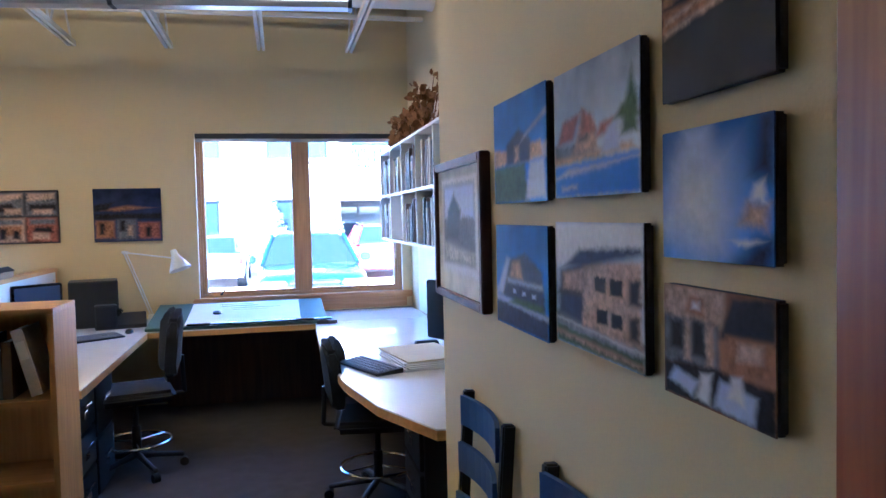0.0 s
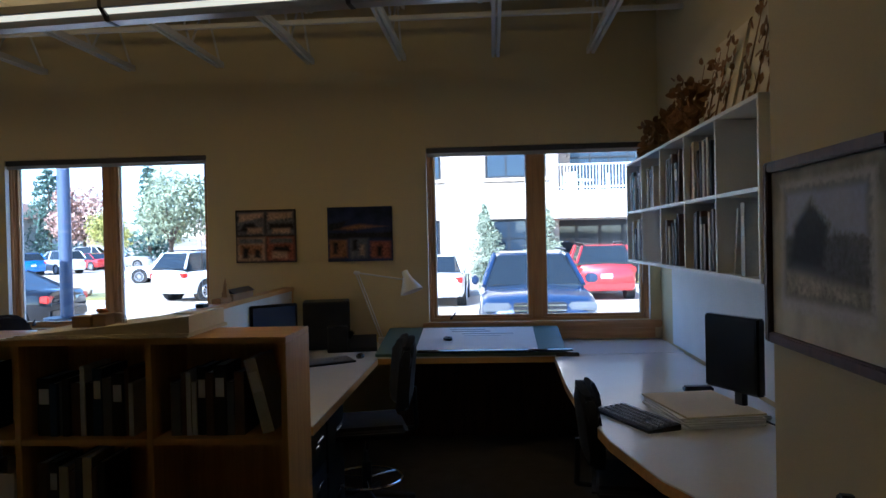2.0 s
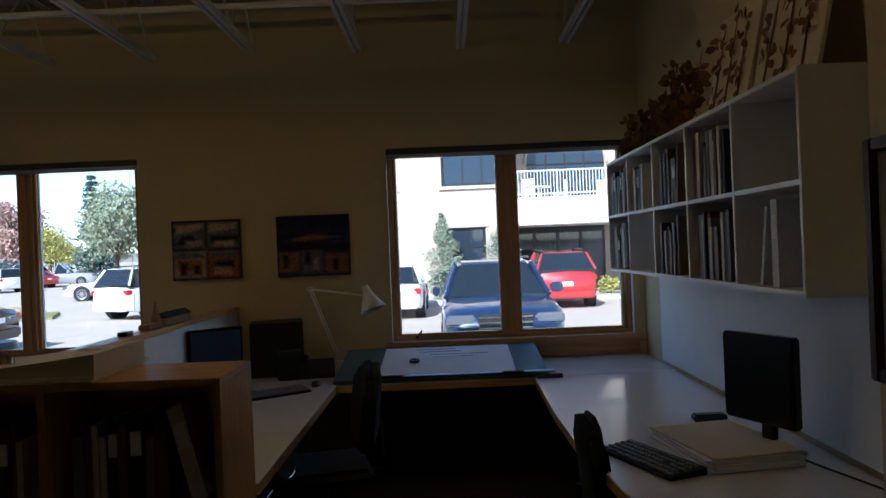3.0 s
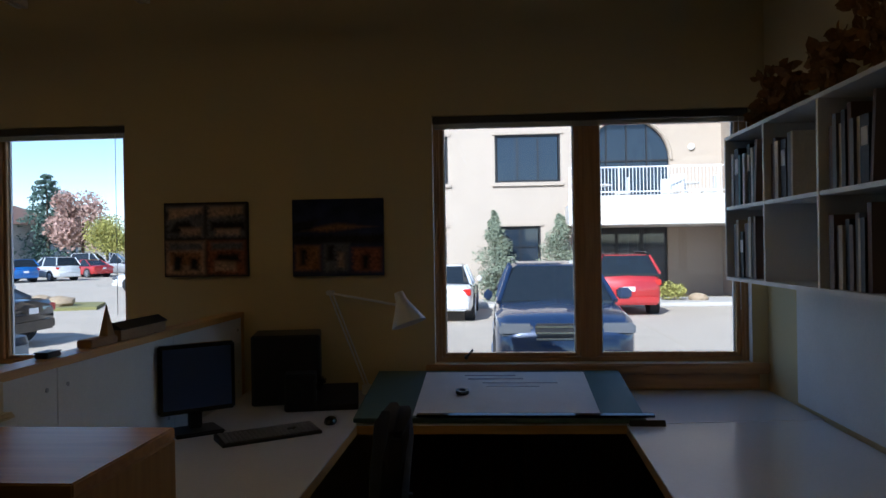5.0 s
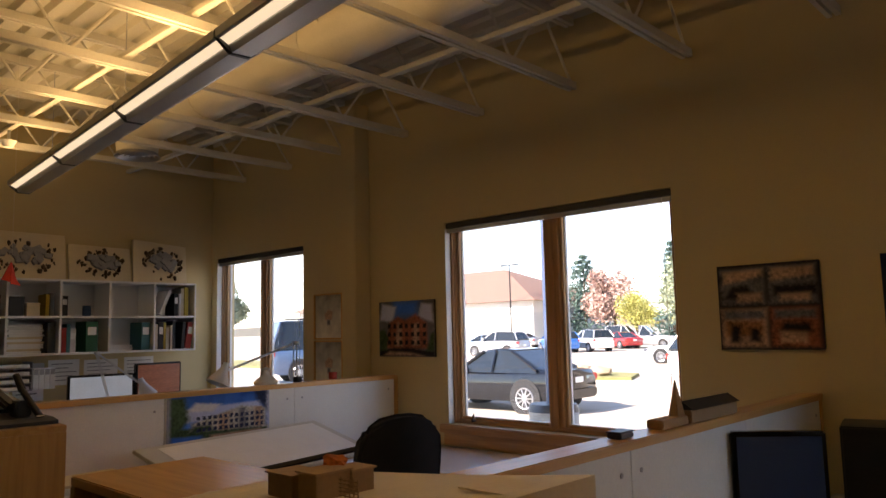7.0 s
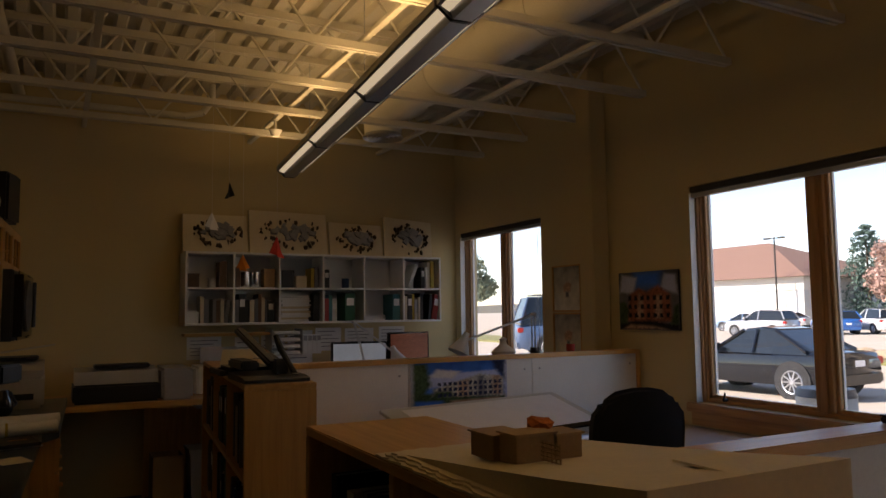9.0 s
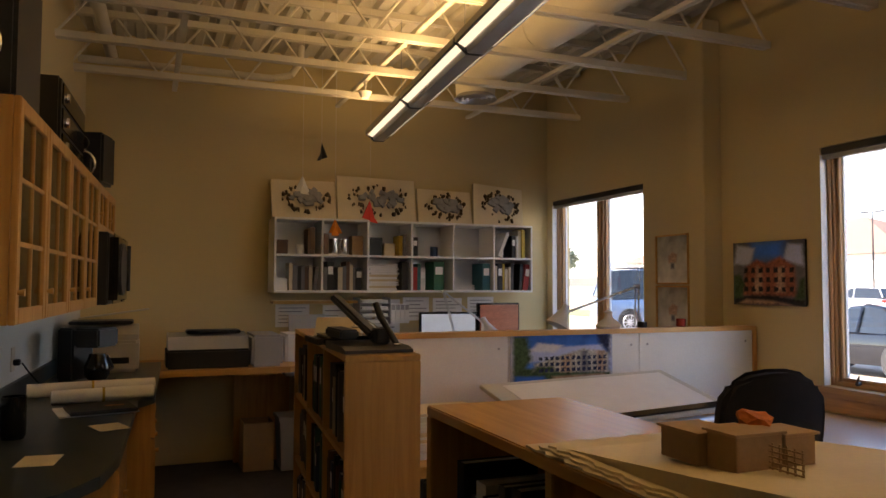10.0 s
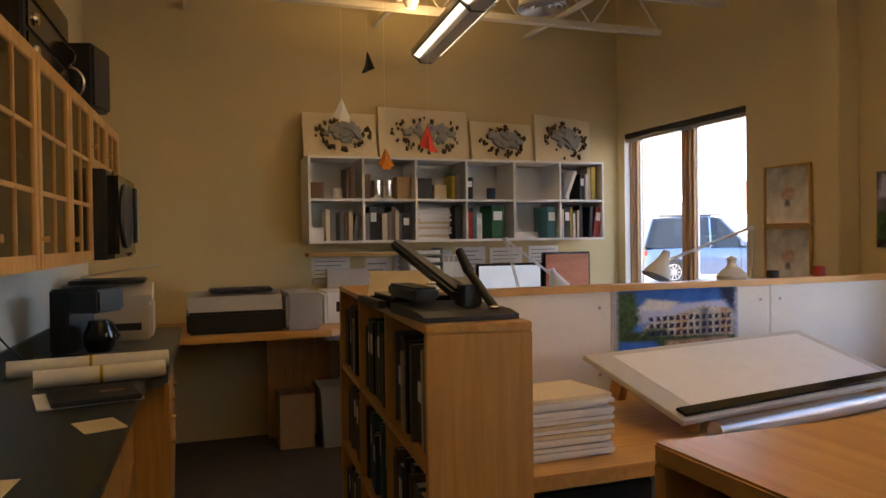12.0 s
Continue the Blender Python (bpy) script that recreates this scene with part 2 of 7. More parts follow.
wall("wall_west", cube(bmesh.new(), XL - 0.2, YK - 0.2, 0, XL, YW, 3.9), "cream painted far wall behind the shelves")
KIT = Matrix.Translation((XE, YK - 0.13, 0)) @ pose(0, 0, 0, 0, 0, -3.0) @ Matrix.Translation((-XE, -YK, 0))
wall("wall_kitchen", cube(bmesh.new(), XL - 0.1, YK - 0.2, 0, XE, YK, 3.9, m=KIT), "cream painted wall behind the kitchenette")
wall("wall_passage", cube(bmesh.new(), XE - 0.2, YB - 0.2, 0, XE, YK - 0.2, 3.9), "cream painted wall closing the passage")
wall("wall_south", cube(bmesh.new(), XE, YB - 0.2, 0, XP, YB, 3.9), "cream painted wall behind the entry")
structure(box("wall_splashback", (XL + 0.002, YK + 0.001, 0.9, XE - 0.01, YK + 0.004, 1.37), WALL_GREY, bevel=0, m=KIT), "pale grey painted wall strip over the kitchen worktop", "wall")
structure(box("floor", (XL - 0.2, YB - 0.2, -0.2, XR + 0.2, YW, 0.0), CARPET, bevel=0), "dark brown carpet tile floor", "floor")

# entry door with its jambs, shut
door = structure(new("door_1"), "stained red-brown wooden entry door with a wide frame", "door")
box("leaf", (XP + 0.03, 0.20, 0.01, XP + 0.075, 1.09, 2.06), DOORWOOD, door)
for y0, y1 in ((0.123, 0.197), (1.093, 1.177)):
    box("jamb", (XP - 0.02, y0, 0, XP + 0.122, y1, 2.137), DOORWOOD, door)
box("head", (XP - 0.02, 0.197, 2.063, XP + 0.122, 1.093, 2.137), DOORWOOD, door)
handle = part("door_handle", rod(rod(bmesh.new(), (XP + 0.03, 0.27, 1.0), (XP - 0.03, 0.27, 1.0), 0.011), (XP - 0.03, 0.27, 1.0), (XP - 0.03, 0.38, 1.0), 0.010), CHROME, door, "brushed metal lever handle", True)

# ceiling: ribbed steel deck in one sheet
bm = bmesh.new()
prof, y = [], YB - 0.2
while y < YW + 0.2:
    prof += [(y, ZD), (y + 0.06, ZD), (y + 0.078, ZD + 0.04), (y + 0.132, ZD + 0.04)]
    y += 0.15
lo = [bm.verts.new((XL - 0.2, py, pz)) for py, pz in prof]
hi = [bm.verts.new((XR + 0.2, py, pz)) for py, pz in prof]
for i in range(len(prof) - 1):
    bm.faces.new((lo[i], lo[i + 1], hi[i + 1], hi[i]))
top = [bm.verts.new((px, py, ZD + 0.3)) for px, py in ((XL - 0.4, YB - 0.4), (XR + 0.4, YB - 0.4), (XR + 0.4, YW + 0.5), (XL - 0.4, YW + 0.5))]
bm.faces.new(top)
structure(part("ceiling", bm, DECK), "cream painted corrugated steel deck ceiling", "ceiling")


def window(name, a, b):
    """Oak pair of casements set in the wall, with sill, blind head and panes."""
    w = structure(new(name), "oak-framed double casement window with a raised blind", "window")
    y0, y1 = YW + 0.07, YW + 0.15
    f, s, h = 0.036, 0.022, 0.052
    mid = (a + b) / 2
    for x0, x1, c0, c1 in ((a, a + f, a, a + 0.003), (b - f, b, b - 0.003, b)):
        # reveal liner, stop bead and jamb step back towards the glass
        box("jamb", (x0 + 0.0005, y0, SILL + 0.002, x1 - 0.0005, y1, HEAD - 0.002), OAK, w)
        box("stop_bead", (x0 + 0.0005 if x0 == a else x0 + 0.014, y0 - 0.016, SILL + 0.006, x1 - 0.014 if x0 == a else x1 - 0.0005, y0 - 0.0005, HEAD - 0.046), OAK, w)
        # white liner puts the skylight on the reveal into its colour
        box("reveal", (c0 + 0.0003, YW + 0.001, SILL + 0.004, c1, y0 - 0.017, HEAD - 0.046), WHITE, w, "white liner brightening the sky-lit reveal", bevel=0)
    box("rail", (a + f, y0, SILL + 0.002, b - f, y1, SILL + 0.028), OAK_X, w)
    box("rail", (a + f, y0, HEAD - f, b - f, y1, HEAD - 0.002), OAK_X, w)
    box("mullion", (mid - h, y0, SILL + 0.028, mid + h, y1, HEAD - f), OAK, w)
    box("mullion_bead", (mid - 0.020, y0 - 0.014, SILL + 0.03, mid + 0.020, y0 - 0.0005, HEAD - 0.046), OAK, w)
    for x0, x1 in ((a + f, mid - h), (mid + h, b - f)):
        bm = bmesh.new()
        z0, z1 = SILL + 0.029, HEAD - f - 0.001
        cube(bm, x0 + 0.001, y0 + 0.018, z0, x0 + s, y1 - 0.012, z1, 0.004)
        cube(bm, x1 - s, y0 + 0.018, z0, x1 - 0.001, y1 - 0.012, z1, 0.004)
        cube(bm, x0 + s, y0 + 0.018, z0, x1 - s, y1 - 0.012, z0 + s, 0.004)
        cube(bm, x0 + s, y0 + 0.018, z1 - s, x1 - s, y1 - 0.012, z1, 0.004)
        part("sash", bm, OAK, w)
        for xa, xb in ((x0 + s + 0.0002, x0 + s + 0.008), (x1 - s - 0.008, x1 - s - 0.0002)):
            box("glazing_gasket", (xa, y0 + 0.047, z0 + s, xb, y1 - 0.014, z1 - s), WHITE, w, "white glazing strip", bevel=0)
        p = part("pane", cube(bmesh.new(), x0 + s, y0 + 0.04, z0 + s, x1 - s, y0 + 0.046, z1 - s), PANE, w)
        p.visible_shadow = False
    box("window_sill", (a - 0.05, YW - 0.05, SILL - 0.055, b + (0.05 if b < 1.2 else 0.08), YW - 0.002, SILL + 0.004), OAK_X, w, bevel=0.008)
    box("apron", (a - 0.03, YW - 0.022, SILL - 0.14, b + 0.03, YW - 0.002, SILL - 0.056), OAK_X, w)
    box("blind_rail", (a + 0.006, YW + 0.004, HEAD - 0.045, b - 0.006, YW + 0.045, HEAD - 0.004), DARKMETAL, w, "dark blind head rail")
    bm = bmesh.new()
    for i in range(7):
        cube(bm, a + 0.012, YW + 0.01, HEAD - 0.052 - i * 0.004, b - 0.012, YW + 0.036, HEAD - 0.0495 - i * 0.004)
    part("blind_slats", bm, GREYMETAL, w, "raised stack of grey blind slats")
    part("cord", rod(bmesh.new(), (b - 0.06, YW + 0.003, HEAD - 0.05), (b - 0.06, YW + 0.003, SILL + 0.3), 0.002, seg=5), PAPER, w)
    part("crank", rod(rod(bmesh.new(), (a + 0.18, y0 - 0.02, SILL + 0.03), (a + 0.18, y0 + 0.01, SILL + 0.03), 0.012), (a + 0.18, y0 - 0.02, SILL + 0.03), (a + 0.22, y0 - 0.05, SILL + 0.08), 0.006), DARKMETAL, w, "dark window crank", True)
    return w


for nm, a, b in WINDOWS:
    window(nm, a, b)

# column in the window wall
structure(box("column", (-5.10, YW - 0.16, 0, -4.93, YW - 0.002, 3.4), WALL, bevel=0.006), "cream painted boxed-in steel column", "column")

# open-web joists
def joist(x):
    j = thing("roof_joist", (x, 0, 0), "cream painted open-web steel roof joist", "joist", "roof joists")
    zb, zt = 3.05, ZD - 0.002
    y0, y1 = (YK + 0.03 if x < XE else YB + 0.02), YW - 0.03
    for nm, z0, z1 in (("bottom_chord", zb, zb + 0.045), ("top_chord", zt - 0.05, zt)):
        bm = bmesh.new()
        cube(bm, -0.032, y0, z0, -0.008, y1, z1)
        cube(bm, 0.008, y0, z0, 0.032, y1, z1)
        part(nm, bm, STEEL, j)
    n = int((y1 - y0) / 0.3)
    for i in range(n):
        ya, yb = y0 + (y1 - y0) * i / n, y0 + (y1 - y0) * (i + 1) / n
        za, zc = (zb + 0.03, zt - 0.03) if i % 2 == 0 else (zt - 0.03, zb + 0.03)
        part("web", rod(bmesh.new(), (0, ya, za), (0, yb, zc), 0.009, seg=6), STEEL, j)
    return j


for i in range(11):
    joist(-6.75 + 0.76 * i)
for y, z in ((3.6, 3.12), (5.0, 3.11), (6.3, 3.12)):
    b = box("bridging_bar", (XL + 0.01, y - 0.02, z, XR - 0.02 if y > YP else XE, y + 0.02, z + 0.03), STEEL, bevel=0.003)
    tagged(b, "cream painted steel bridging bar across the joists", "steel bar", "bridging bars")


# ---- ground outside ----
ZG = -0.30
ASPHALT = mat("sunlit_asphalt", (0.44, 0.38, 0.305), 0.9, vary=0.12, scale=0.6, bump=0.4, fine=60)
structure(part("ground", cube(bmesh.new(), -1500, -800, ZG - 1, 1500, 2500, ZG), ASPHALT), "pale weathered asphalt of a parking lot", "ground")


# ---- ceiling fittings ----
def strip_light():
    s = thing("strip_light", pose(0, 4.61, 0, 0, 0, -5.1), "long hanging fluorescent strip light with a grey spine", "ceiling light")
    x0, x1, z = -6.82, 0.62, 2.71
    n = 6
    for i in range(n):
        a, b = x0 + (x1 - x0) * i / n + 0.012, x0 + (x1 - x0) * (i + 1) / n - 0.012
        bm = side_poly(bmesh.new(), [(-0.042, z), (0.042, z), (0.055, z + 0.045), (-0.055, z + 0.045)], "x", a, b)
        part("spine", bm, GREYMETAL, s, "grey metal spine")
        for sg in (-1, 1):
            bm = side_poly(bmesh.new(), [(sg * 0.057, z + 0.030), (sg * 0.098, z + 0.052), (sg * 0.098, z + 0.058), (sg * 0.057, z + 0.036)], "x", a, b)
            part("diffuser", bm, LAMPGLOW, s, "glowing cream diffuser wing")
            bm = side_poly(bmesh.new(), [(sg * 0.0985, z + 0.046), (sg * 0.113, z + 0.050), (sg * 0.115, z + 0.085), (sg * 0.105, z + 0.085)], "x", a, b)
            part("rim", bm, GREYMETAL, s)
    for i in range(n + 1):
        x = min(max(x0 + (x1 - x0) * i / n, x0 + 0.01), x1 - 0.01)
        part("joint", side_poly(bmesh.new(), [(-0.043, z - 0.003), (0.043, z - 0.003), (0.110, z + 0.055), (0.110, z + 0.087), (-0.110, z + 0.087), (-0.110, z + 0.055)], "x", x - 0.011, x + 0.011), DARKMETAL, s)
    for x in (-6.0, -4.5, -3.0, -1.5, 0.0):
        part("wire", rod(bmesh.new(), (x, 0, z + 0.05), (x, 0, ZD), 0.003, seg=5), GREYMETAL, s)


strip_light()


def duct():
    d = thing("air_duct", (0, 5.92, 3.28), "cream painted round air duct with a grille at its end", "air duct")
    segs = [(-6.3, -5.2), (-5.2, -3.9), (-3.9, -2.6), (-2.6, -1.3), (-1.3, 0.0), (0.0, 1.36)]
    for a, b in segs:
        bm = rod(bmesh.new(), (a, 0, 0), (b, 0, 0), 0.17, seg=28)
        rod(bm, (b - 0.03, 0, 0), (b, 0, 0), 0.177, seg=28)
        part("duct_section", bm, STEEL, d, smooth=True)
    bm = bmesh.new()
    lathe(bm, [(0.165, 0.0), (0.17, -0.12), (0.16, -0.24), (0.15, -0.25)], 28, Matrix.Translation((-6.35, 0, 0.03)))
    part("elbow", bm, STEEL, d, smooth=True)
    for r in (0.15, 0.11, 0.07, 0.03):
        bm = lathe(bmesh.new(), [(r, -0.235), (r + 0.03, -0.275), (r + 0.026, -0.279), (r - 0.006, -0.239)], 28, Matrix.Translation((-6.35, 0, 0.03)))
        part("grille_ring", bm, GREYMETAL, d, "grey metal grille ring", True)


duct()


def pipe_run():
    p = thing("ceiling_pipe", (0, 0, 0), "cream painted pipes running under the deck", "pipe")
    pts = [(-7.3, 3.12, 3.33), (-5.2, 3.06, 3.33), (-5.05, 3.08, 3.33), (-5.0, 3.2, 3.33), (-5.0, 3.6, 3.38), (-5.0, 3.8, 3.46)]
    for a, b in zip(pts, pts[1:]):
        part("pipe_length", rod(bmesh.new(), a, b, 0.045, seg=14), STEEL, p, smooth=True)
    pts = [(-6.95, 2.7, 3.2), (-6.95, 4.35, 3.2), (-6.95, 4.5, 3.24), (-6.95, 4.58, 3.36), (-6.95, 4.58, 3.5)]
    for a, b in zip(pts, pts[1:]):
        part("pipe_length", rod(bmesh.new(), a, b, 0.028, seg=12), STEEL, p, smooth=True)
    part("flange", rod(bmesh.new(), (-6.45, 5.0, 2.98), (-6.45, 5.0, 3.03), 0.03, 0.055, seg=16), PAPER, p, "white sprinkler cup", True)
    part("drop", rod(bmesh.new(), (-6.45, 5.0, 3.03), (-6.45, 5.0, 3.2), 0.012, seg=8), STEEL, p)


pipe_run()


# ---- pictures ----
SKYBLUE = mat("print_sky_blue", (0.07, 0.20, 0.62), 0.5, vary=0.4, scale=9, bump=0.02, fine=27)
PALESKY = mat("print_pale_sky", (0.40, 0.52, 0.74), 0.5, vary=0.3, scale=9, bump=0.02, fine=27)
DUSK = mat("print_dusk", (0.05, 0.07, 0.16), 0.5, vary=0.5, scale=6, bump=0.02)
GRASS_P = mat("print_lawn", (0.13, 0.20, 0.07), 0.5, vary=0.7, scale=40, bump=0.02, fine=120)
BRICK_P = mat("print_brick_red", (0.38, 0.13, 0.08), 0.5, vary=0.75, scale=45, bump=0.02, fine=135)
TAN_P = mat("print_tan", (0.55, 0.38, 0.26), 0.5, vary=0.7, scale=45, bump=0.02, fine=135)
DARK_P = mat("print_dark", (0.03, 0.03, 0.035), 0.5, vary=0.8, scale=50, bump=0.02, fine=150)
WARM_P = mat("print_warm", (0.42, 0.20, 0.08), 0.5, vary=0.9, scale=30, bump=0.02, fine=90)
ROAD_P = mat("print_grey", (0.25, 0.25, 0.27), 0.5, vary=0.6, scale=40, bump=0.02, fine=120)
MAT_P = mat("print_mount", (0.62, 0.58, 0.48), 0.7, vary=0.05, scale=14, bump=0.03)


TINTS = {"print_sky_blue": (0.05, 0.20, 0.78), "print_pale_sky": (0.52, 0.58, 0.80), "print_dusk": (0.025, 0.035, 0.09), "print_lawn": (0.06, 0.11, 0.05), "print_brick_red": (0.36, 0.13, 0.08), "print_tan": (0.55, 0.37, 0.26), "print_dark": (0.02, 0.019, 0.025), "print_warm": (0.36, 0.17, 0.08), "print_grey": (0.16, 0.16, 0.18), "print_mount": (0.55, 0.53, 0.46), "paper": (0.75, 0.74, 0.76)}


def photo(name, w, h, back, shapes):
    """A printed photograph: soft-edged areas of colour over a toned ground, mottled at two scales."""
    m = bpy.data.materials.new(name)
    m.use_nodes = True
    n, l = m.node_tree.nodes, m.node_tree.links
    b = n["Principled BSDF"]
    b.inputs["Roughness"].default_value = 0.6
    b.inputs["Specular IOR Level"].default_value = 0.1

    def math_node(op, p, q=None):
        k = n.new("ShaderNodeMath")
        k.operation = op
        for i, v in enumerate((p, q)):
            if v is None:
                continue
            if isinstance(v, (int, float)):
                k.inputs[i].default_value = v
            else:
                l.new(v, k.inputs[i])
        return k.outputs[0]

    co, sep = n.new("ShaderNodeTexCoord"), n.new("ShaderNodeSeparateXYZ")
    l.new(co.outputs["Object"], sep.inputs[0])
    fine, wide = n.new("ShaderNodeTexNoise"), n.new("ShaderNodeTexNoise")
    fine.inputs["Scale"].default_value, fine.inputs["Detail"].default_value = 70, 8
    wide.inputs["Scale"].default_value, wide.inputs["Detail"].default_value = 9, 5
    l.new(co.outputs["Object"], fine.inputs[0]), l.new(co.outputs["Object"], wide.inputs[0])
    wob = math_node("MULTIPLY", math_node("SUBTRACT", fine.outputs[0], 0.5), 0.05)
    u = math_node("ADD", math_node("ADD", math_node("MULTIPLY", sep.outputs[0], 1 / w), 0.5), wob)
    v = math_node("ADD", math_node("ADD", math_node("MULTIPLY", sep.outputs[2], 1 / h), 0.5), wob)
    vec = n.new("ShaderNodeCombineXYZ")
    vec.inputs[2].default_value = 1.0
    l.new(u, vec.inputs[0]), l.new(v, vec.inputs[1])

    def smooth(d, soft):
        r = n.new("ShaderNodeMapRange")
        r.interpolation_type = "SMOOTHSTEP"
        r.inputs[1].default_value, r.inputs[2].default_value = -soft, soft
        l.new(d, r.inputs[0])
        return r.outputs[0]

    base = n.new("ShaderNodeMix")
    base.data_type = "RGBA"
    c = TINTS[back.name]
    base.inputs[6].default_value = (*[x * 0.5 for x in c], 1)
    base.inputs[7].default_value = (*[min(1, x * 1.5 + 0.02) for x in c], 1)
    l.new(math_node("ADD", math_node("MULTIPLY", wide.outputs[0], 1.3), math_node("SUBTRACT", 0.28, math_node("MULTIPLY", v, 0.8))), base.inputs[0])
    colour = base.outputs[2]
    for s in shapes:
        if s[0] == "grid":
            _, mt, x0, x1, z0, z1, nx, nz, k = s
            fu = math_node("FRACT", math_node("MULTIPLY", math_node("SUBTRACT", u, x0), nx / (x1 - x0)))
            fv = math_node("FRACT", math_node("MULTIPLY", math_node("SUBTRACT", v, z0), nz / (z1 - z0)))
            du = math_node("SUBTRACT", k / 2, math_node("ABSOLUTE", math_node("SUBTRACT", fu, 0.5)))
            dv = math_node("SUBTRACT", k / 2, math_node("ABSOLUTE", math_node("SUBTRACT", fv, 0.5)))
            mask = smooth(math_node("MINIMUM", du, dv), 0.1)
            pts = rect(x0, z0, x1, z1)
        else:
            mt, pts = s[:2]
            mask = None
        area = sum(p[0] * q[1] - q[0] * p[1] for p, q in zip(pts, pts[1:] + pts[:1]))
        if area < 0:
            pts = pts[::-1]
        dist = None
        for p, q in zip(pts, pts[1:] + pts[:1]):
            ln = math.hypot(q[0] - p[0], q[1] - p[1])
            ea, eb = -(q[1] - p[1]) / ln, (q[0] - p[0]) / ln
            dot = n.new("ShaderNodeVectorMath")
            dot.operation = "DOT_PRODUCT"
            dot.inputs[1].default_value = (ea, eb, -(ea * p[0] + eb * p[1]))
            l.new(vec.outputs[0], dot.inputs[0])
            dist = dot.outputs["Value"] if dist is None else math_node("MINIMUM", dist, dot.outputs["Value"])
        whole = smooth(dist, s[2] if len(s) == 3 else 0.036)
        mask = whole if mask is None else math_node("MULTIPLY", whole, mask)
        mix, tone = n.new("ShaderNodeMix"), n.new("ShaderNodeMix")
        mix.data_type = tone.data_type = "RGBA"
        c = TINTS[mt.name]
        tone.inputs[6].default_value = (*[x * (0.9 if max(c) > 0.7 else 0.45) for x in c], 1)
        tone.inputs[7].default_value = (*[min(1, x * (1.1 if max(c) > 0.7 else 1.4) + 0.01) for x in c], 1)
        mp = n.new("ShaderNodeMapRange")
        mp.inputs[1].default_value, mp.inputs[2].default_value = 0.33, 0.67
        l.new(math_node("ADD", math_node("MULTIPLY", fine.outputs[0], 0.55), math_node("MULTIPLY", wide.outputs[0], 0.45)), mp.inputs[0])
        l.new(mp.outputs[0], tone.inputs[0])
        l.new(mask, mix.inputs[0]), l.new(colour, mix.inputs[6]), l.new(tone.outputs[2], mix.inputs[7])
        colour = mix.outputs[2]
    l.new(colour, b.inputs["Base Color"])
    return m


def picture(at, w, h, back, shapes, label, border=None, depth=0.022, name="canvas_print"):
    """A print hung flat: x runs across it, z up, its face towards -y of the pose. shapes: material and outline in 0..1."""
    p = thing(name, at, label, "picture", "pictures on the walls")
    box("print_sheet", (-w / 2, -depth, -h / 2, w / 2, -depth + 0.002, h / 2), photo("photo_print", w, h, back, shapes), p)
    box("backing", (-w / 2 + 0.0005, -depth + 0.0022, -h / 2 + 0.0005, w / 2 - 0.0005, -0.002, h / 2 - 0.0005), DARK_P, p, "black wrapped edge")
    if border:
        t = border[1]
        for d in ((-w / 2 - t, -depth - 0.014, -h / 2 - t, -w / 2, 0, h / 2 + t), (w / 2, -depth - 0.014, -h / 2 - t, w / 2 + t, 0, h / 2 + t),
                  (-w / 2, -depth - 0.014, -h / 2 - t, w / 2, 0, -h / 2), (-w / 2, -depth - 0.014, h / 2, w / 2, 0, h / 2 + t)):
            box("frame", d, border[0], p, bevel=0.004)
    return p


def rect(a, b, c, d):
    return [(a, b), (c, b), (c, d), (a, d)]


def windows_of(m, x0, x1, z0, z1, nx, nz, k=0.45):
    return [("grid", m, x0, x1, z0, z1, nx, nz, k)]


def on_pictures_wall(y, z):
    return pose(XP, y, z, 0, 0, -90)


picture(on_pictures_wall(2.245, 1.745), 0.405, 0.267, SKYBLUE, [(PALESKY, [(0, 0.34), (1, 0.38), (1, 0.62), (0.7, 0.5), (0, 0.5)]), (TAN_P, [(0, 0.36), (0.3, 0.38), (0.3, 0.5), (0, 0.54)]), (TAN_P, [(0.66, 0.38), (0.94, 0.38), (0.9, 0.52), (0.66, 0.52)]), (DUSK, [(0.28, 0.36), (0.72, 0.36), (0.74, 0.56), (0.52, 0.68), (0.28, 0.56)]), (TAN_P, rect(0.44, 0.38, 0.52, 0.52)), (GRASS_P, [(0, 0), (0.7, 0), (0.62, 0.36), (0, 0.36)]), (PALESKY, [(0.64, 0.02), (0.98, 0.04), (0.96, 0.36), (0.72, 0.36)]), (PALESKY, [(0.6, 0.58), (1, 0.74), (1, 0.78), (0.62, 0.6)])], "square canvas print of a lodge under a deep blue sky")
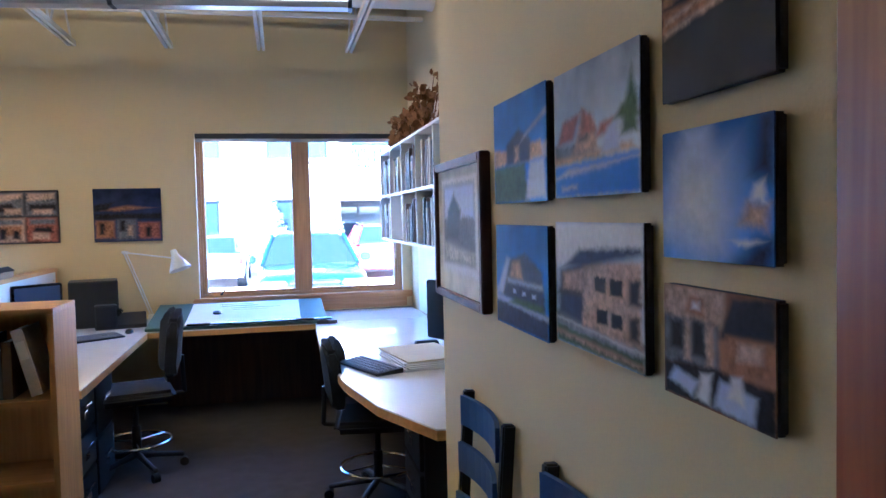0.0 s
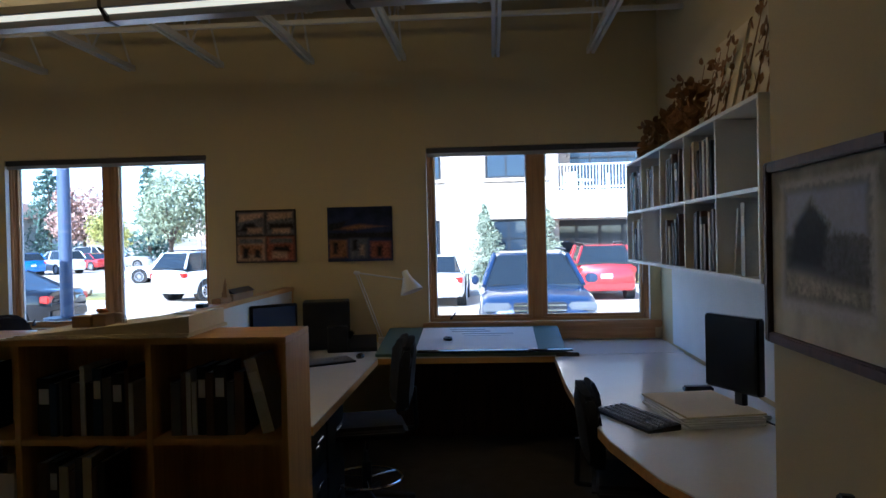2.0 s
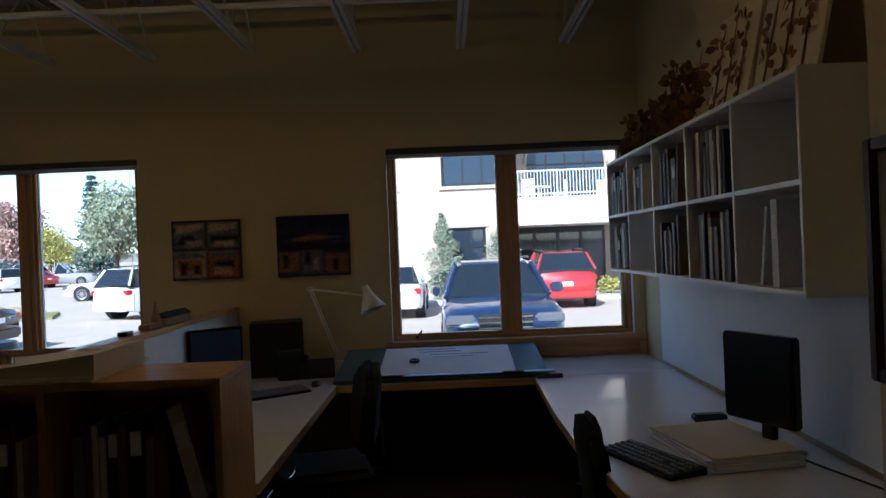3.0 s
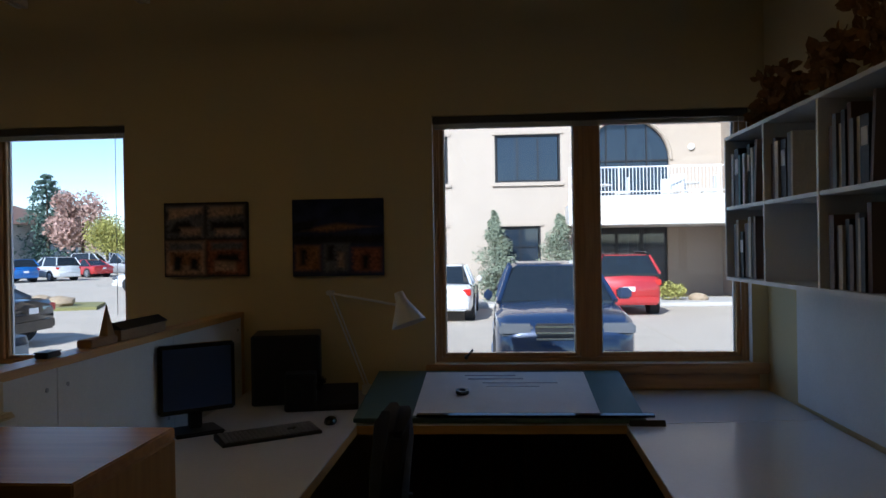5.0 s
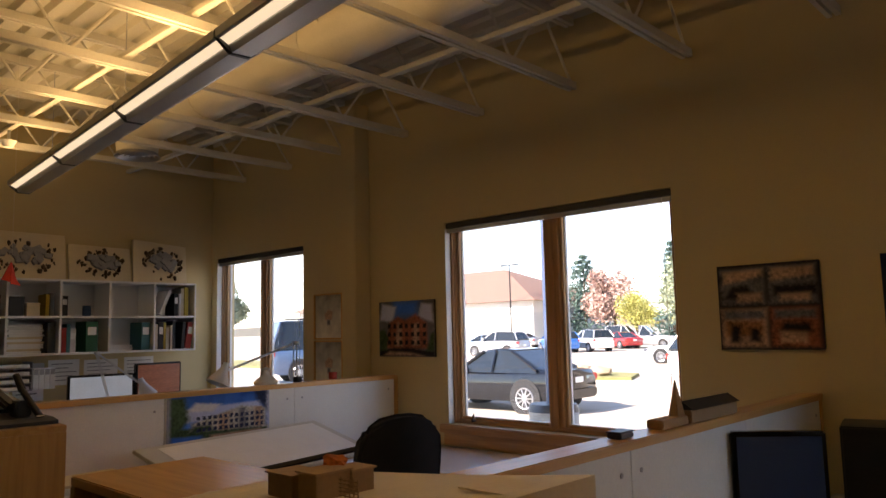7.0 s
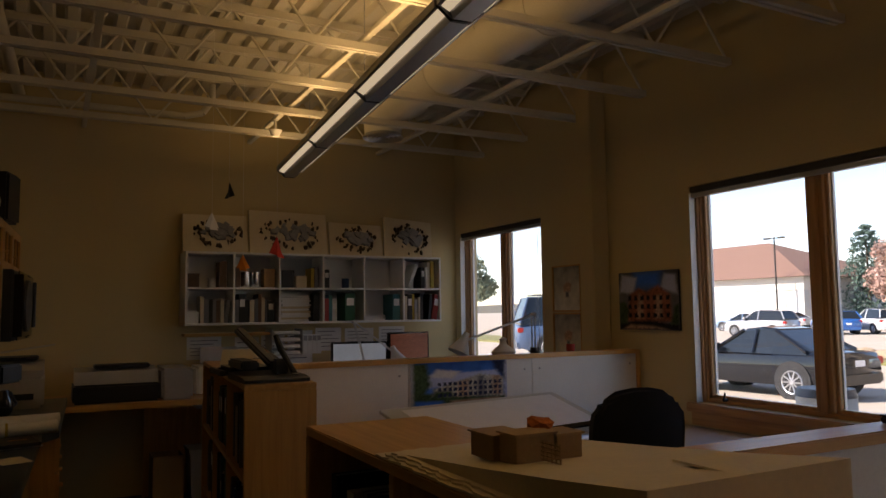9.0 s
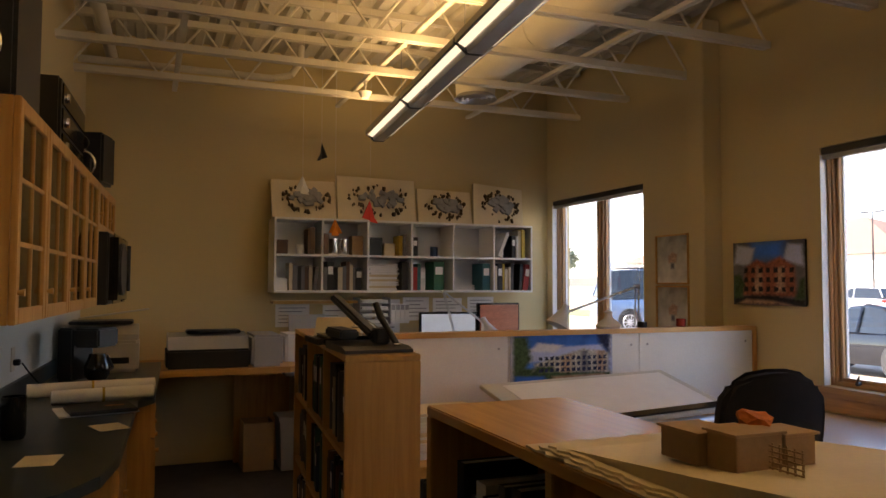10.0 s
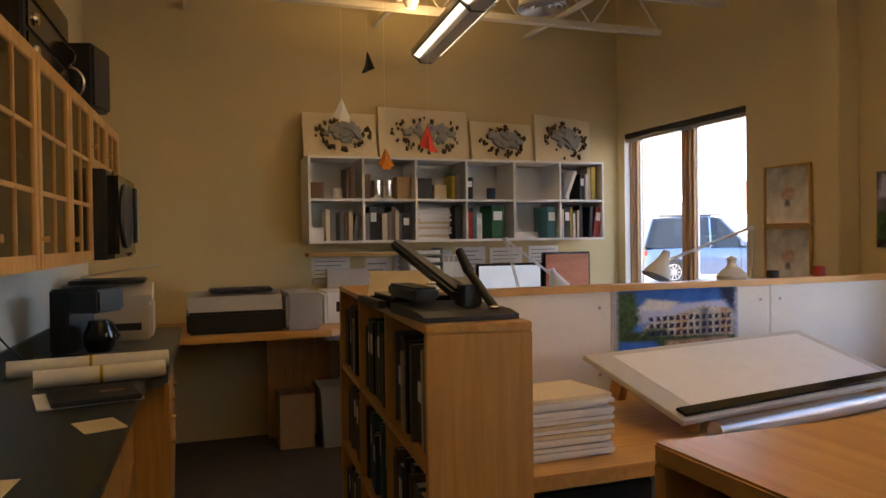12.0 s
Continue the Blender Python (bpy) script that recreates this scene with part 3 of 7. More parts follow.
picture(on_pictures_wall(1.80, 1.744), 0.385, 0.258, PALESKY, [(SKYBLUE, [(0, 0), (1, 0), (1, 0.28), (0, 0.26)]), (PALESKY, [(0.05, 0.16), (0.6, 0.2), (0.95, 0.24), (0.2, 0.22)]), (PALESKY, [(0.1, 0.06), (0.3, 0.07), (0.3, 0.09), (0.1, 0.08)]), (ROAD_P, [(0, 0.28), (0.6, 0.28), (0.5, 0.4), (0, 0.42)]), (TAN_P, [(0, 0.27), (0.95, 0.3), (0.9, 0.34), (0, 0.31)]), (BRICK_P, [(0.04, 0.42), (0.26, 0.44), (0.36, 0.64), (0.12, 0.6)]), (TAN_P, [(0.26, 0.34), (0.56, 0.34), (0.54, 0.54), (0.38, 0.66)]), (BRICK_P, [(0.36, 0.46), (0.55, 0.46), (0.5, 0.6), (0.38, 0.65)]), (DARK_P, rect(0.34, 0.42, 0.44, 0.46)), (BRICK_P, [(0.54, 0.42), (0.7, 0.44), (0.74, 0.53), (0.6, 0.52)]), (PALESKY, [(0.6, 0.3), (0.8, 0.3), (0.76, 0.5), (0.68, 0.48)]), (GRASS_P, [(0.82, 0.4), (0.98, 0.4), (0.97, 0.62), (0.92, 0.82), (0.86, 0.62)]), (GRASS_P, [(0.76, 0.52), (0.99, 0.5), (0.95, 0.62), (0.82, 0.6)])], "large canvas print of a red-roofed hall on a lake")
picture(on_pictures_wall(2.246, 1.423), 0.40, 0.265, SKYBLUE, [(DUSK, [(0.1, 0.28), (0.95, 0.24), (0.9, 0.6), (0.6, 0.74), (0.3, 0.66)]), (PALESKY, [(0.0, 0.3), (0.14, 0.3), (0.3, 0.66), (0.24, 0.68)]), (TAN_P, [(0.3, 0.5), (0.56, 0.48), (0.5, 0.66), (0.36, 0.64)]), (PALESKY, rect(0.26, 0.44, 0.9, 0.47)), (DUSK, [(0, 0), (1, 0), (1, 0.2), (0, 0.24)]), (PALESKY, [(0, 0.24), (1, 0.18), (1, 0.22), (0, 0.29)]), (GRASS_P, [(0.3, 0.24), (0.95, 0.22), (0.9, 0.3), (0.4, 0.3)])] + windows_of(PALESKY, 0.3, 0.85, 0.3, 0.42, 3, 1, 0.35), "canvas print of a gabled house against a blue sky")
picture(on_pictures_wall(1.798, 1.437), 0.395, 0.255, PALESKY, [(PAPER, [(0, 0.62), (1, 0.82), (1, 1), (0, 1)]), (GRASS_P, [(0, 0), (1, 0), (1, 0.12), (0, 0.16)]), (TAN_P, [(0, 0.07), (1, 0.03), (1, 0.06), (0, 0.1)]), (ROAD_P, [(0, 0.16), (1, 0.1), (1, 0.2), (0, 0.26)]), (PAPER, [(0, 0.2), (1, 0.13), (1, 0.145), (0, 0.215)]), (DUSK, [(0.04, 0.24), (0.4, 0.2), (0.4, 0.7), (0.06, 0.6)]), (TAN_P, [(0.1, 0.44), (0.36, 0.44), (0.36, 0.64), (0.1, 0.58)]), (TAN_P, [(0.36, 0.2), (0.98, 0.16), (0.98, 0.74), (0.36, 0.7)]), (DUSK, [(0.04, 0.58), (0.4, 0.66), (0.98, 0.7), (0.98, 0.84), (0.74, 0.82), (0.34, 0.8)]), (DARK_P, [(0.02, 0.4), (0.36, 0.42), (0.36, 0.46), (0.04, 0.44)]), (DARK_P, rect(0.86, 0.2, 0.95, 0.36)), (DARK_P, rect(0.86, 0.44, 0.97, 0.62))] + windows_of(DARK_P, 0.48, 0.82, 0.46, 0.62, 2, 1, 0.72) + windows_of(DARK_P, 0.5, 0.82, 0.23, 0.38, 2, 1, 0.7), "canvas print of a brick house with arched windows")
picture(on_pictures_wall(1.405, 1.607), 0.266, 0.19, SKYBLUE, [(PALESKY, [(-0.1, 0.2), (0.5, 0.0), (0.72, 0.3), (0.62, 0.75), (0.2, 0.8)], 0.3), (PALESKY, [(0.2, 0.7), (0.5, 0.7), (0.48, 1.0), (0.24, 1.0)], 0.12), (PAPER, [(0.1, 0.3), (0.5, 0.2), (0.46, 0.6), (0.2, 0.62)], 0.25), (DUSK, [(0.6, -0.1), (1, -0.1), (1, 0.2), (0.86, 0.16)], 0.1), (DUSK, [(0.84, 0.62), (1, 0.56), (1, 1), (0.9, 1)], 0.1), (TAN_P, [(0.74, 0.28), (0.94, 0.24), (0.96, 0.4), (0.8, 0.42)], 0.06), (PAPER, [(0.82, 0.44), (0.94, 0.42), (0.92, 0.56), (0.86, 0.54)], 0.04), (PAPER, [(0.6, 0.2), (0.78, 0.12), (0.98, 0.2), (0.8, 0.17)])], "blue canvas print of a hazy sunlit valley")
picture(on_pictures_wall(1.403, 1.387), 0.268, 0.17, WARM_P, [(TAN_P, [(0, 0.66), (0.6, 0.7), (0.6, 1), (0, 1)]), (DARK_P, [(0.55, 0.62), (1, 0.66), (1, 1), (0.66, 0.96)]), (ROAD_P, [(0, 0.28), (0.55, 0.32), (0.55, 0.72), (0, 0.72)]), (DARK_P, rect(0.08, 0.44, 0.2, 0.68)), (DARK_P, rect(0.3, 0.42, 0.42, 0.7)), (TAN_P, rect(0.22, 0.36, 0.28, 0.7)), (TAN_P, rect(0.44, 0.36, 0.5, 0.7)), (WARM_P, [(0.24, 0.78), (0.42, 0.76), (0.4, 0.9), (0.28, 0.92)]), (PAPER, [(0.3, 0.82), (0.37, 0.82), (0.36, 0.87), (0.31, 0.87)]), (WARM_P, [(0.6, 0.36), (0.95, 0.4), (0.98, 0.68), (0.62, 0.66)]), (TAN_P, [(0.7, 0.48), (0.9, 0.5), (0.9, 0.64), (0.72, 0.62)]), (DARK_P, [(0, 0), (1, 0), (1, 0.34), (0.5, 0.36), (0, 0.3)]), (PALESKY, [(0.06, 0.14), (0.3, 0.06), (0.36, 0.2), (0.12, 0.26)]), (PAPER, [(0.34, 0.06), (0.46, 0.04), (0.48, 0.3), (0.38, 0.28)]), (PALESKY, [(0.5, 0.04), (0.84, 0.02), (0.86, 0.24), (0.56, 0.28)]), (PAPER, [(0.62, 0.16), (0.76, 0.14), (0.74, 0.36), (0.66, 0.34)]), (DARK_P, [(0.86, 0), (0.98, 0), (0.96, 0.2), (0.88, 0.22)])], "canvas print of a warmly lit dining room with white tablecloths")
picture(on_pictures_wall(1.403, 1.842), 0.268, 0.19, DARK_P, [(WARM_P, [(0, 0.55), (1, 0.66), (1, 1), (0, 1)]), (DARK_P, [(0, 0.74), (0.5, 0.7), (1, 0.84), (0.5, 0.86)]), (TAN_P, [(0.05, 0.52), (0.9, 0.68), (0.9, 0.71), (0.05, 0.56)]), (TAN_P, [(0.05, 0.62), (0.9, 0.78), (0.9, 0.8), (0.05, 0.65)])], "dark canvas print with lit balconies")
picture(on_pictures_wall(2.89, 1.53), 0.60, 0.424, MAT_P, [(PAPER, rect(0.10, 0.16, 0.90, 0.92)), (ROAD_P, rect(0.14, 0.24, 0.86, 0.88)), (PALESKY, [(0.16, 0.6), (0.84, 0.6), (0.84, 0.86), (0.16, 0.86)]), (DARK_P, [(0.2, 0.44), (0.5, 0.42), (0.56, 0.66), (0.4, 0.8), (0.24, 0.66)]), (ROAD_P, [(0.52, 0.44), (0.84, 0.44), (0.8, 0.58), (0.6, 0.62)]), (MAT_P, [(0.16, 0.26), (0.84, 0.26), (0.84, 0.34), (0.16, 0.4)])], "framed grey engraving in a dark wooden frame with a cream mount", (WALNUT, 0.028), 0.02, "framed_picture")


def on_window_wall(x, z):
    return pose(x, YW, z, 0, 0, 0)


picture(on_window_wall(-1.845, 1.645), 0.51, 0.44, DARK_P, [(ROAD_P, rect(0.03, 0.53, 0.485, 0.96)), (TAN_P, [(0.06, 0.78), (0.46, 0.86), (0.46, 0.94), (0.06, 0.92)]), (DARK_P, [(0.06, 0.6), (0.4, 0.58), (0.3, 0.76), (0.14, 0.74)]), (TAN_P, rect(0.2, 0.56, 0.44, 0.66)), (ROAD_P, rect(0.515, 0.53, 0.97, 0.96)), (TAN_P, [(0.54, 0.8), (0.94, 0.84), (0.94, 0.94), (0.54, 0.94)]), (DARK_P, rect(0.56, 0.62, 0.97, 0.74)), (TAN_P, rect(0.62, 0.56, 0.9, 0.64)), (TAN_P, rect(0.03, 0.04, 0.485, 0.48)), (ROAD_P, rect(0.05, 0.36, 0.46, 0.46)), (WARM_P, rect(0.06, 0.16, 0.44, 0.34)), (BRICK_P, rect(0.515, 0.04, 0.97, 0.48)), (ROAD_P, rect(0.56, 0.36, 0.94, 0.46)), (TAN_P, rect(0.6, 0.08, 0.85, 0.22))] + [(DARK_P, [(0.1, 0.08), (0.2, 0.08), (0.22, 0.26), (0.12, 0.3)]), (DARK_P, [(0.3, 0.1), (0.42, 0.08), (0.4, 0.24), (0.32, 0.26)]), (DARK_P, [(0.6, 0.22), (0.9, 0.2), (0.88, 0.3), (0.64, 0.32)])], "dark-edged board of four photographs of buildings")
picture(on_window_wall(-1.055, 1.645), 0.54, 0.45, DUSK, [(WARM_P, [(0.1, 0.54), (0.4, 0.58), (0.8, 0.56), (0.9, 0.62), (0.5, 0.68), (0.1, 0.6)]), (DARK_P, rect(0, 0.42, 1, 0.53)), (DARK_P, [(0, 0.56), (0.2, 0.6), (0.3, 0.74), (0, 0.7)]), (WARM_P, rect(0.03, 0.08, 0.3, 0.4)), (DARK_P, rect(0.08, 0.14, 0.16, 0.36)), (ROAD_P, rect(0.34, 0.05, 0.62, 0.42)), (DARK_P, rect(0.38, 0.2, 0.46, 0.4)), (BRICK_P, rect(0.66, 0.06, 0.97, 0.36)), (TAN_P, rect(0.5, 0.12, 0.56, 0.3)), (DARK_P, rect(0.76, 0.08, 0.84, 0.28))], "dark board of photographs of buildings at dusk")
picture(on_window_wall(-4.51, 1.58), 0.60, 0.42, ROAD_P, [(SKYBLUE, rect(0.28, 0.72, 0.72, 1), 0.12), (PALESKY, [(0.02, 0.66), (0.26, 0.62), (0.32, 0.9), (0.06, 0.96)]), (PALESKY, [(0.72, 0.7), (0.98, 0.6), (0.96, 0.92), (0.78, 0.94)]), (BRICK_P, [(0.12, 0.15), (0.5, 0.13), (0.52, 0.62), (0.36, 0.72), (0.2, 0.62)]), (BRICK_P, [(0.46, 0.13), (0.9, 0.14), (0.86, 0.6), (0.68, 0.76), (0.5, 0.66)]), (TAN_P, [(0.3, 0.2), (0.42, 0.2), (0.42, 0.56), (0.36, 0.62)]), (TAN_P, [(0.62, 0.2), (0.74, 0.2), (0.72, 0.6), (0.64, 0.58)]), (DARK_P, [(0, 0), (1, 0), (1, 0.1), (0.5, 0.17), (0, 0.14)]), (GRASS_P, [(0, 0.1), (0.14, 0.12), (0.18, 0.34), (0.1, 0.5), (0, 0.46)]), (GRASS_P, [(0.86, 0.1), (1, 0.1), (1, 0.44), (0.93, 0.4)]), (TAN_P, [(0.1, 0.03), (0.8, 0.02), (0.6, 0.07), (0.2, 0.09)])] + windows_of(DARK_P, 0.14, 0.88, 0.18, 0.62, 7, 3, 0.52), "canvas print of a red brick apartment house among trees")
for z, s in ((1.70, 0.36), (1.30, 0.37)):
    picture(on_window_wall(-5.46, z), 0.36, s, MAT_P, [(TAN_P, [(0.38, 0.42), (0.62, 0.42), (0.66, 0.6), (0.5, 0.66), (0.36, 0.56)]), (ROAD_P, rect(0.45, 0.3, 0.56, 0.42))], "small pale print in a thin wooden frame", (MAPLE, 0.012), 0.012, "framed_picture")


# ---- books ----
BOOKS = [mat("book_" + n, c, 0.6, vary=0.12, scale=20, bump=0.08) for n, c in (("black", (0.02, 0.02, 0.02)), ("grey", (0.16, 0.16, 0.17)), ("white", (0.7, 0.69, 0.66)), ("cream", (0.6, 0.52, 0.38)), ("green", (0.02, 0.12, 0.06)), ("blue", (0.03, 0.07, 0.16)), ("red", (0.35, 0.03, 0.02)), ("brown", (0.14, 0.08, 0.05)), ("yellow", (0.5, 0.36, 0.04)), ("teal", (0.04, 0.16, 0.17)))]
TONES = ["black", "grey", "white", "cream", "green", "blue", "red", "brown", "yellow", "teal"]
book_meshes = {}


def book(m, w, d, h, tone, binder=False):
    """A standing book: covers and rounded spine round a page block; its spine faces -y of the pose m."""
    ob = thing("ring_binder" if binder else "book", m, ("%s ring binder standing on a shelf" if binder else "%s book standing on a shelf") % tone, "binder" if binder else "book", "books and binders")
    key = (round(w, 2), round(d, 2), round(h, 2))
    if key not in book_meshes:
        a, b, c = key
        a = max(a, 0.01)
        bm = cube(bmesh.new(), -a / 2, 0, 0, -a / 2 + 0.002, b, c)
        cube(bm, a / 2 - 0.002, 0, 0, a / 2, b, c)
        cube(bm, -a / 2, 0, 0, a / 2, 0.003, c, 0.001)
        cov = mesh_of("cover", bm, BOOKS[0])
        pag = mesh_of("page_block", cube(bmesh.new(), -a / 2 + 0.002, 0.003, 0.003, a / 2 - 0.002, b - 0.004, c - 0.004), PAPER)
        lab = mesh_of("spine_label", cube(bmesh.new(), -a * 0.36, -0.0012, c * 0.55, a * 0.36, 0.0, c * 0.82), PAPER)
        book_meshes[key] = (cov, pag, lab)
    cov, pag, lab = book_meshes[key]
    o = new("cover", cov)
    o.parent = ob
    o.material_slots[0].link = "OBJECT"
    o.material_slots[0].material = BOOKS[TONES.index(tone)]
    new("page_block", pag).parent = ob
    if binder:
        new("spine_label", lab).parent = ob
    return ob


def row_of_books(m, length, depth, height, tones, rng, lean=0.0):
    """Stands books side by side along +x of m until length is used."""
    x = 0.0
    k = 0
    while x < length - 0.015:
        t = tones[k % len(tones)]
        k += 1
        binder = t in ("white", "green", "black", "blue") and rng.random() < 0.4
        w = rng.choice([0.05, 0.06, 0.04]) if binder else rng.choice([0.02, 0.03, 0.03, 0.04])
        h = height * rng.choice([0.8, 0.86, 0.92, 0.75, 0.97])
        if x + w > length:
            break
        a = lean if x > length * 0.7 else 0.0
        book(m @ Matrix.Translation((x + w / 2, rng.uniform(0, 0.02), 0)) @ pose(0, 0, 0, 0, a, 0), w, round(depth * rng.choice([0.8, 0.9]), 2), h, t, binder)
        x += w + 0.002


def wall_shelf(m, cols, rows, width, height, depth, label, t=0.018):
    """A white open shelf of cubbies; its front faces -y of m, which is its lower near left corner at the back."""
    s = thing("wall_shelf", m, label, "shelf")
    for i in range(cols + 1):
        x = width * i / cols
        a, b = (x, x + t) if i == 0 else ((x - t, x) if i == cols else (x - t / 2, x + t / 2))
        box("upright" if 0 < i < cols else "end_panel", (a, -depth, 0, b, -0.012, height), WHITE, s, bevel=0.002)
    for j in range(rows + 1):
        z = height * j / rows
        a, b = (z - t, z) if j == 0 else ((z, z + t) if j == rows else (z - t / 2, z + t / 2))
        if 0 < j < rows:
            for i in range(cols):
                box("shelf_board", (width * i / cols + t * (1 if i == 0 else 0.5) + 0.0005, -depth + 0.002, a, width * (i + 1) / cols - t * (1 if i == cols - 1 else 0.5) - 0.0005, -0.012, b), WHITE, s, bevel=0.002)
        else:
            box("top_board" if j else "bottom_board", (0, -depth, a, width, -0.001, b), WHITE, s, bevel=0.002)
    box("back_panel", (0.002, -0.011, 0.001, width - 0.002, -0.001, height - 0.001), WHITE, s, bevel=0)
    return s


rng = random.Random(4)
# far shelf
FS = pose(XL, 4.40, 1.445, 0, 0, 90)
wall_shelf(FS, 6, 2, 2.44, 0.60, 0.345, "white melamine wall shelf of twelve cubbies, half full")
CW = 2.44 / 6


def cubby(base, i, j, ch=0.30, inset=0.315, cw=CW):
    return base @ Matrix.Translation((cw * i + 0.02, -inset, ch * j + (0.0105 if j else 0.0015)))


row_of_books(cubby(FS, 0, 0) @ Matrix.Translation((0.11, 0, 0)), 0.25, 0.2, 0.25, ["cream", "grey", "black", "grey", "brown"], rng, 8)
row_of_books(cubby(FS, 1, 0), 0.36, 0.22, 0.26, ["grey", "black", "black", "cream", "grey", "brown", "cream"], rng)
row_of_books(cubby(FS, 2, 0) @ Matrix.Translation((0.30, 0, 0)), 0.08, 0.2, 0.27, ["black"], rng)
row_of_books(cubby(FS, 3, 0), 0.16, 0.22, 0.26, ["red", "teal", "white", "white"], rng)
book(cubby(FS, 3, 0) @ Matrix.Translation((0.25, 0, 0)), 0.1, 0.24, 0.26, "green", True)
book(cubby(FS, 4, 0) @ Matrix.Translation((0.32, 0, 0)), 0.08, 0.24, 0.25, "teal", True)
row_of_books(cubby(FS, 5, 0), 0.22, 0.22, 0.27, ["cream", "black", "yellow", "white"], rng)
book(cubby(FS, 5, 0) @ pose(0.32, 0, 0, 0, 9, 0), 0.06, 0.22, 0.25, "red", True)
book(cubby(FS, 5, 0) @ pose(0.27, 0, 0, 0, 4, 0), 0.03, 0.22, 0.25, "black")
row_of_books(cubby(FS, 0, 1) @ Matrix.Translation((0.27, 0, 0)), 0.1, 0.2, 0.27, ["brown", "brown", "grey"], rng)
row_of_books(cubby(FS, 1, 1), 0.05, 0.2, 0.22, ["brown"], rng)
row_of_books(cubby(FS, 2, 1) @ Matrix.Translation((0.28, 0, 0)), 0.08, 0.2, 0.24, ["yellow", "grey"], rng)
row_of_books(cubby(FS, 3, 1), 0.1, 0.2, 0.22, ["black", "black", "grey"], rng, 10)
book(cubby(FS, 5, 1) @ pose(0.05, 0, 0.01, 0, 22, 0), 0.03, 0.22, 0.24, "white")
row_of_books(cubby(FS, 5, 1) @ Matrix.Translation((0.19, 0, 0)), 0.19, 0.22, 0.28, ["black", "white", "cream", "yellow"], rng)


def cup(m, r, h, material, label, category="cup", name="mug"):
    bm = lathe(bmesh.new(), [(r * 0.85, 0), (r, h * 0.1), (r, h), (r * 0.9, h), (r * 0.86, h * 0.12), (0.001, h * 0.1)], 18)
    o = part(name, bm, material, smooth=True, at=m)
    return tagged(o, label, category)


def small_box(m, w, d, h, material, label, category="box", name="small_box"):
    b = thing(name, m, label, category)
    box("body", (-w / 2, 0, 0, w / 2, d, h * 0.8), material, b, bevel=0.004)
    box("lid", (-w / 2 - 0.002, -0.002, h * 0.8, w / 2 + 0.002, d + 0.002, h), material, b, bevel=0.004)
    return b


cup(cubby(FS, 0, 1) @ Matrix.Translation((0.22, 0.1, 0)), 0.035, 0.08, PAPER, "white mug standing in a cubby")
cup(cubby(FS, 1, 1) @ Matrix.Translation((0.1, 0.08, 0)), 0.04, 0.14, CHROME, "steel canister standing in a cubby", "canister", "canister")
cup(cubby(FS, 1, 1) @ Matrix.Translation((0.19, 0.08, 0)), 0.04, 0.14, CHROME, "steel canister standing in a cubby", "canister", "canister")
small_box(cubby(FS, 1, 1) @ Matrix.Translation((0.31, 0.05, 0)), 0.1, 0.12, 0.17, CARDBOARD, "brown cardboard box in a cubby")
small_box(cubby(FS, 2, 1) @ Matrix.Translation((0.2, 0.05, 0)), 0.1, 0.12, 0.11, CARD, "cream card box in a cubby")
small_box(cubby(FS, 2, 1) @ Matrix.Translation((0.07, 0.05, 0)), 0.12, 0.12, 0.16, BLACK, "black box in a cubby")
cup(cubby(FS, 3, 1) @ Matrix.Translation((0.23, 0.08, 0)), 0.035, 0.09, BOOKS[5], "blue pencil cup in a cubby", "cup", "pencil_cup")
small_box(cubby(FS, 0, 0) @ Matrix.Translation((0.055, 0.04, 0)), 0.1, 0.14, 0.10, PAPER, "small white card box in a cubby")
small_box(cubby(FS, 0, 1) @ Matrix.Translation((0.06, 0.04, 0)), 0.09, 0.12, 0.12, BOOKS[7], "brown card box in a cubby")


def paper_pile(m, w, d, h, label, n=12, rng=rng, name="paper_pile"):
    p = thing(name, m, label, "papers")
    for i in range(n):
        dx, dy, a = rng.uniform(-0.012, 0.012), rng.uniform(-0.012, 0.012), rng.uniform(-4, 4)
        box("sheaf", (-w / 2, -d / 2, h * i / n + 0.0005, w / 2, d / 2, h * (i + 0.86) / n), rng.choice([PAPER, PAPER, CARD, PAPER]), p, bevel=0, m=pose(dx, dy, 0, 0, 0, a))
    return p


paper_pile(cubby(FS, 2, 0) @ Matrix.Translation((0.15, 0.16, 0)), 0.27, 0.2, 0.24, "tall heap of cream folders in a cubby")
paper_pile(cubby(FS, 4, 0) @ Matrix.Translation((0.12, 0.16, 0)), 0.22, 0.2, 0.05, "low heap of white paper in a cubby", 4)

# model boards along the top of the far shelf
GREYFOAM = mat("grey_foam", (0.33, 0.33, 0.34), 0.8, vary=0.2, scale=30, bump=0.2)
FOLIAGE_DRY = mat("dried_foliage", (0.10, 0.07, 0.035), 0.9, vary=0.4, scale=30, bump=0.4)


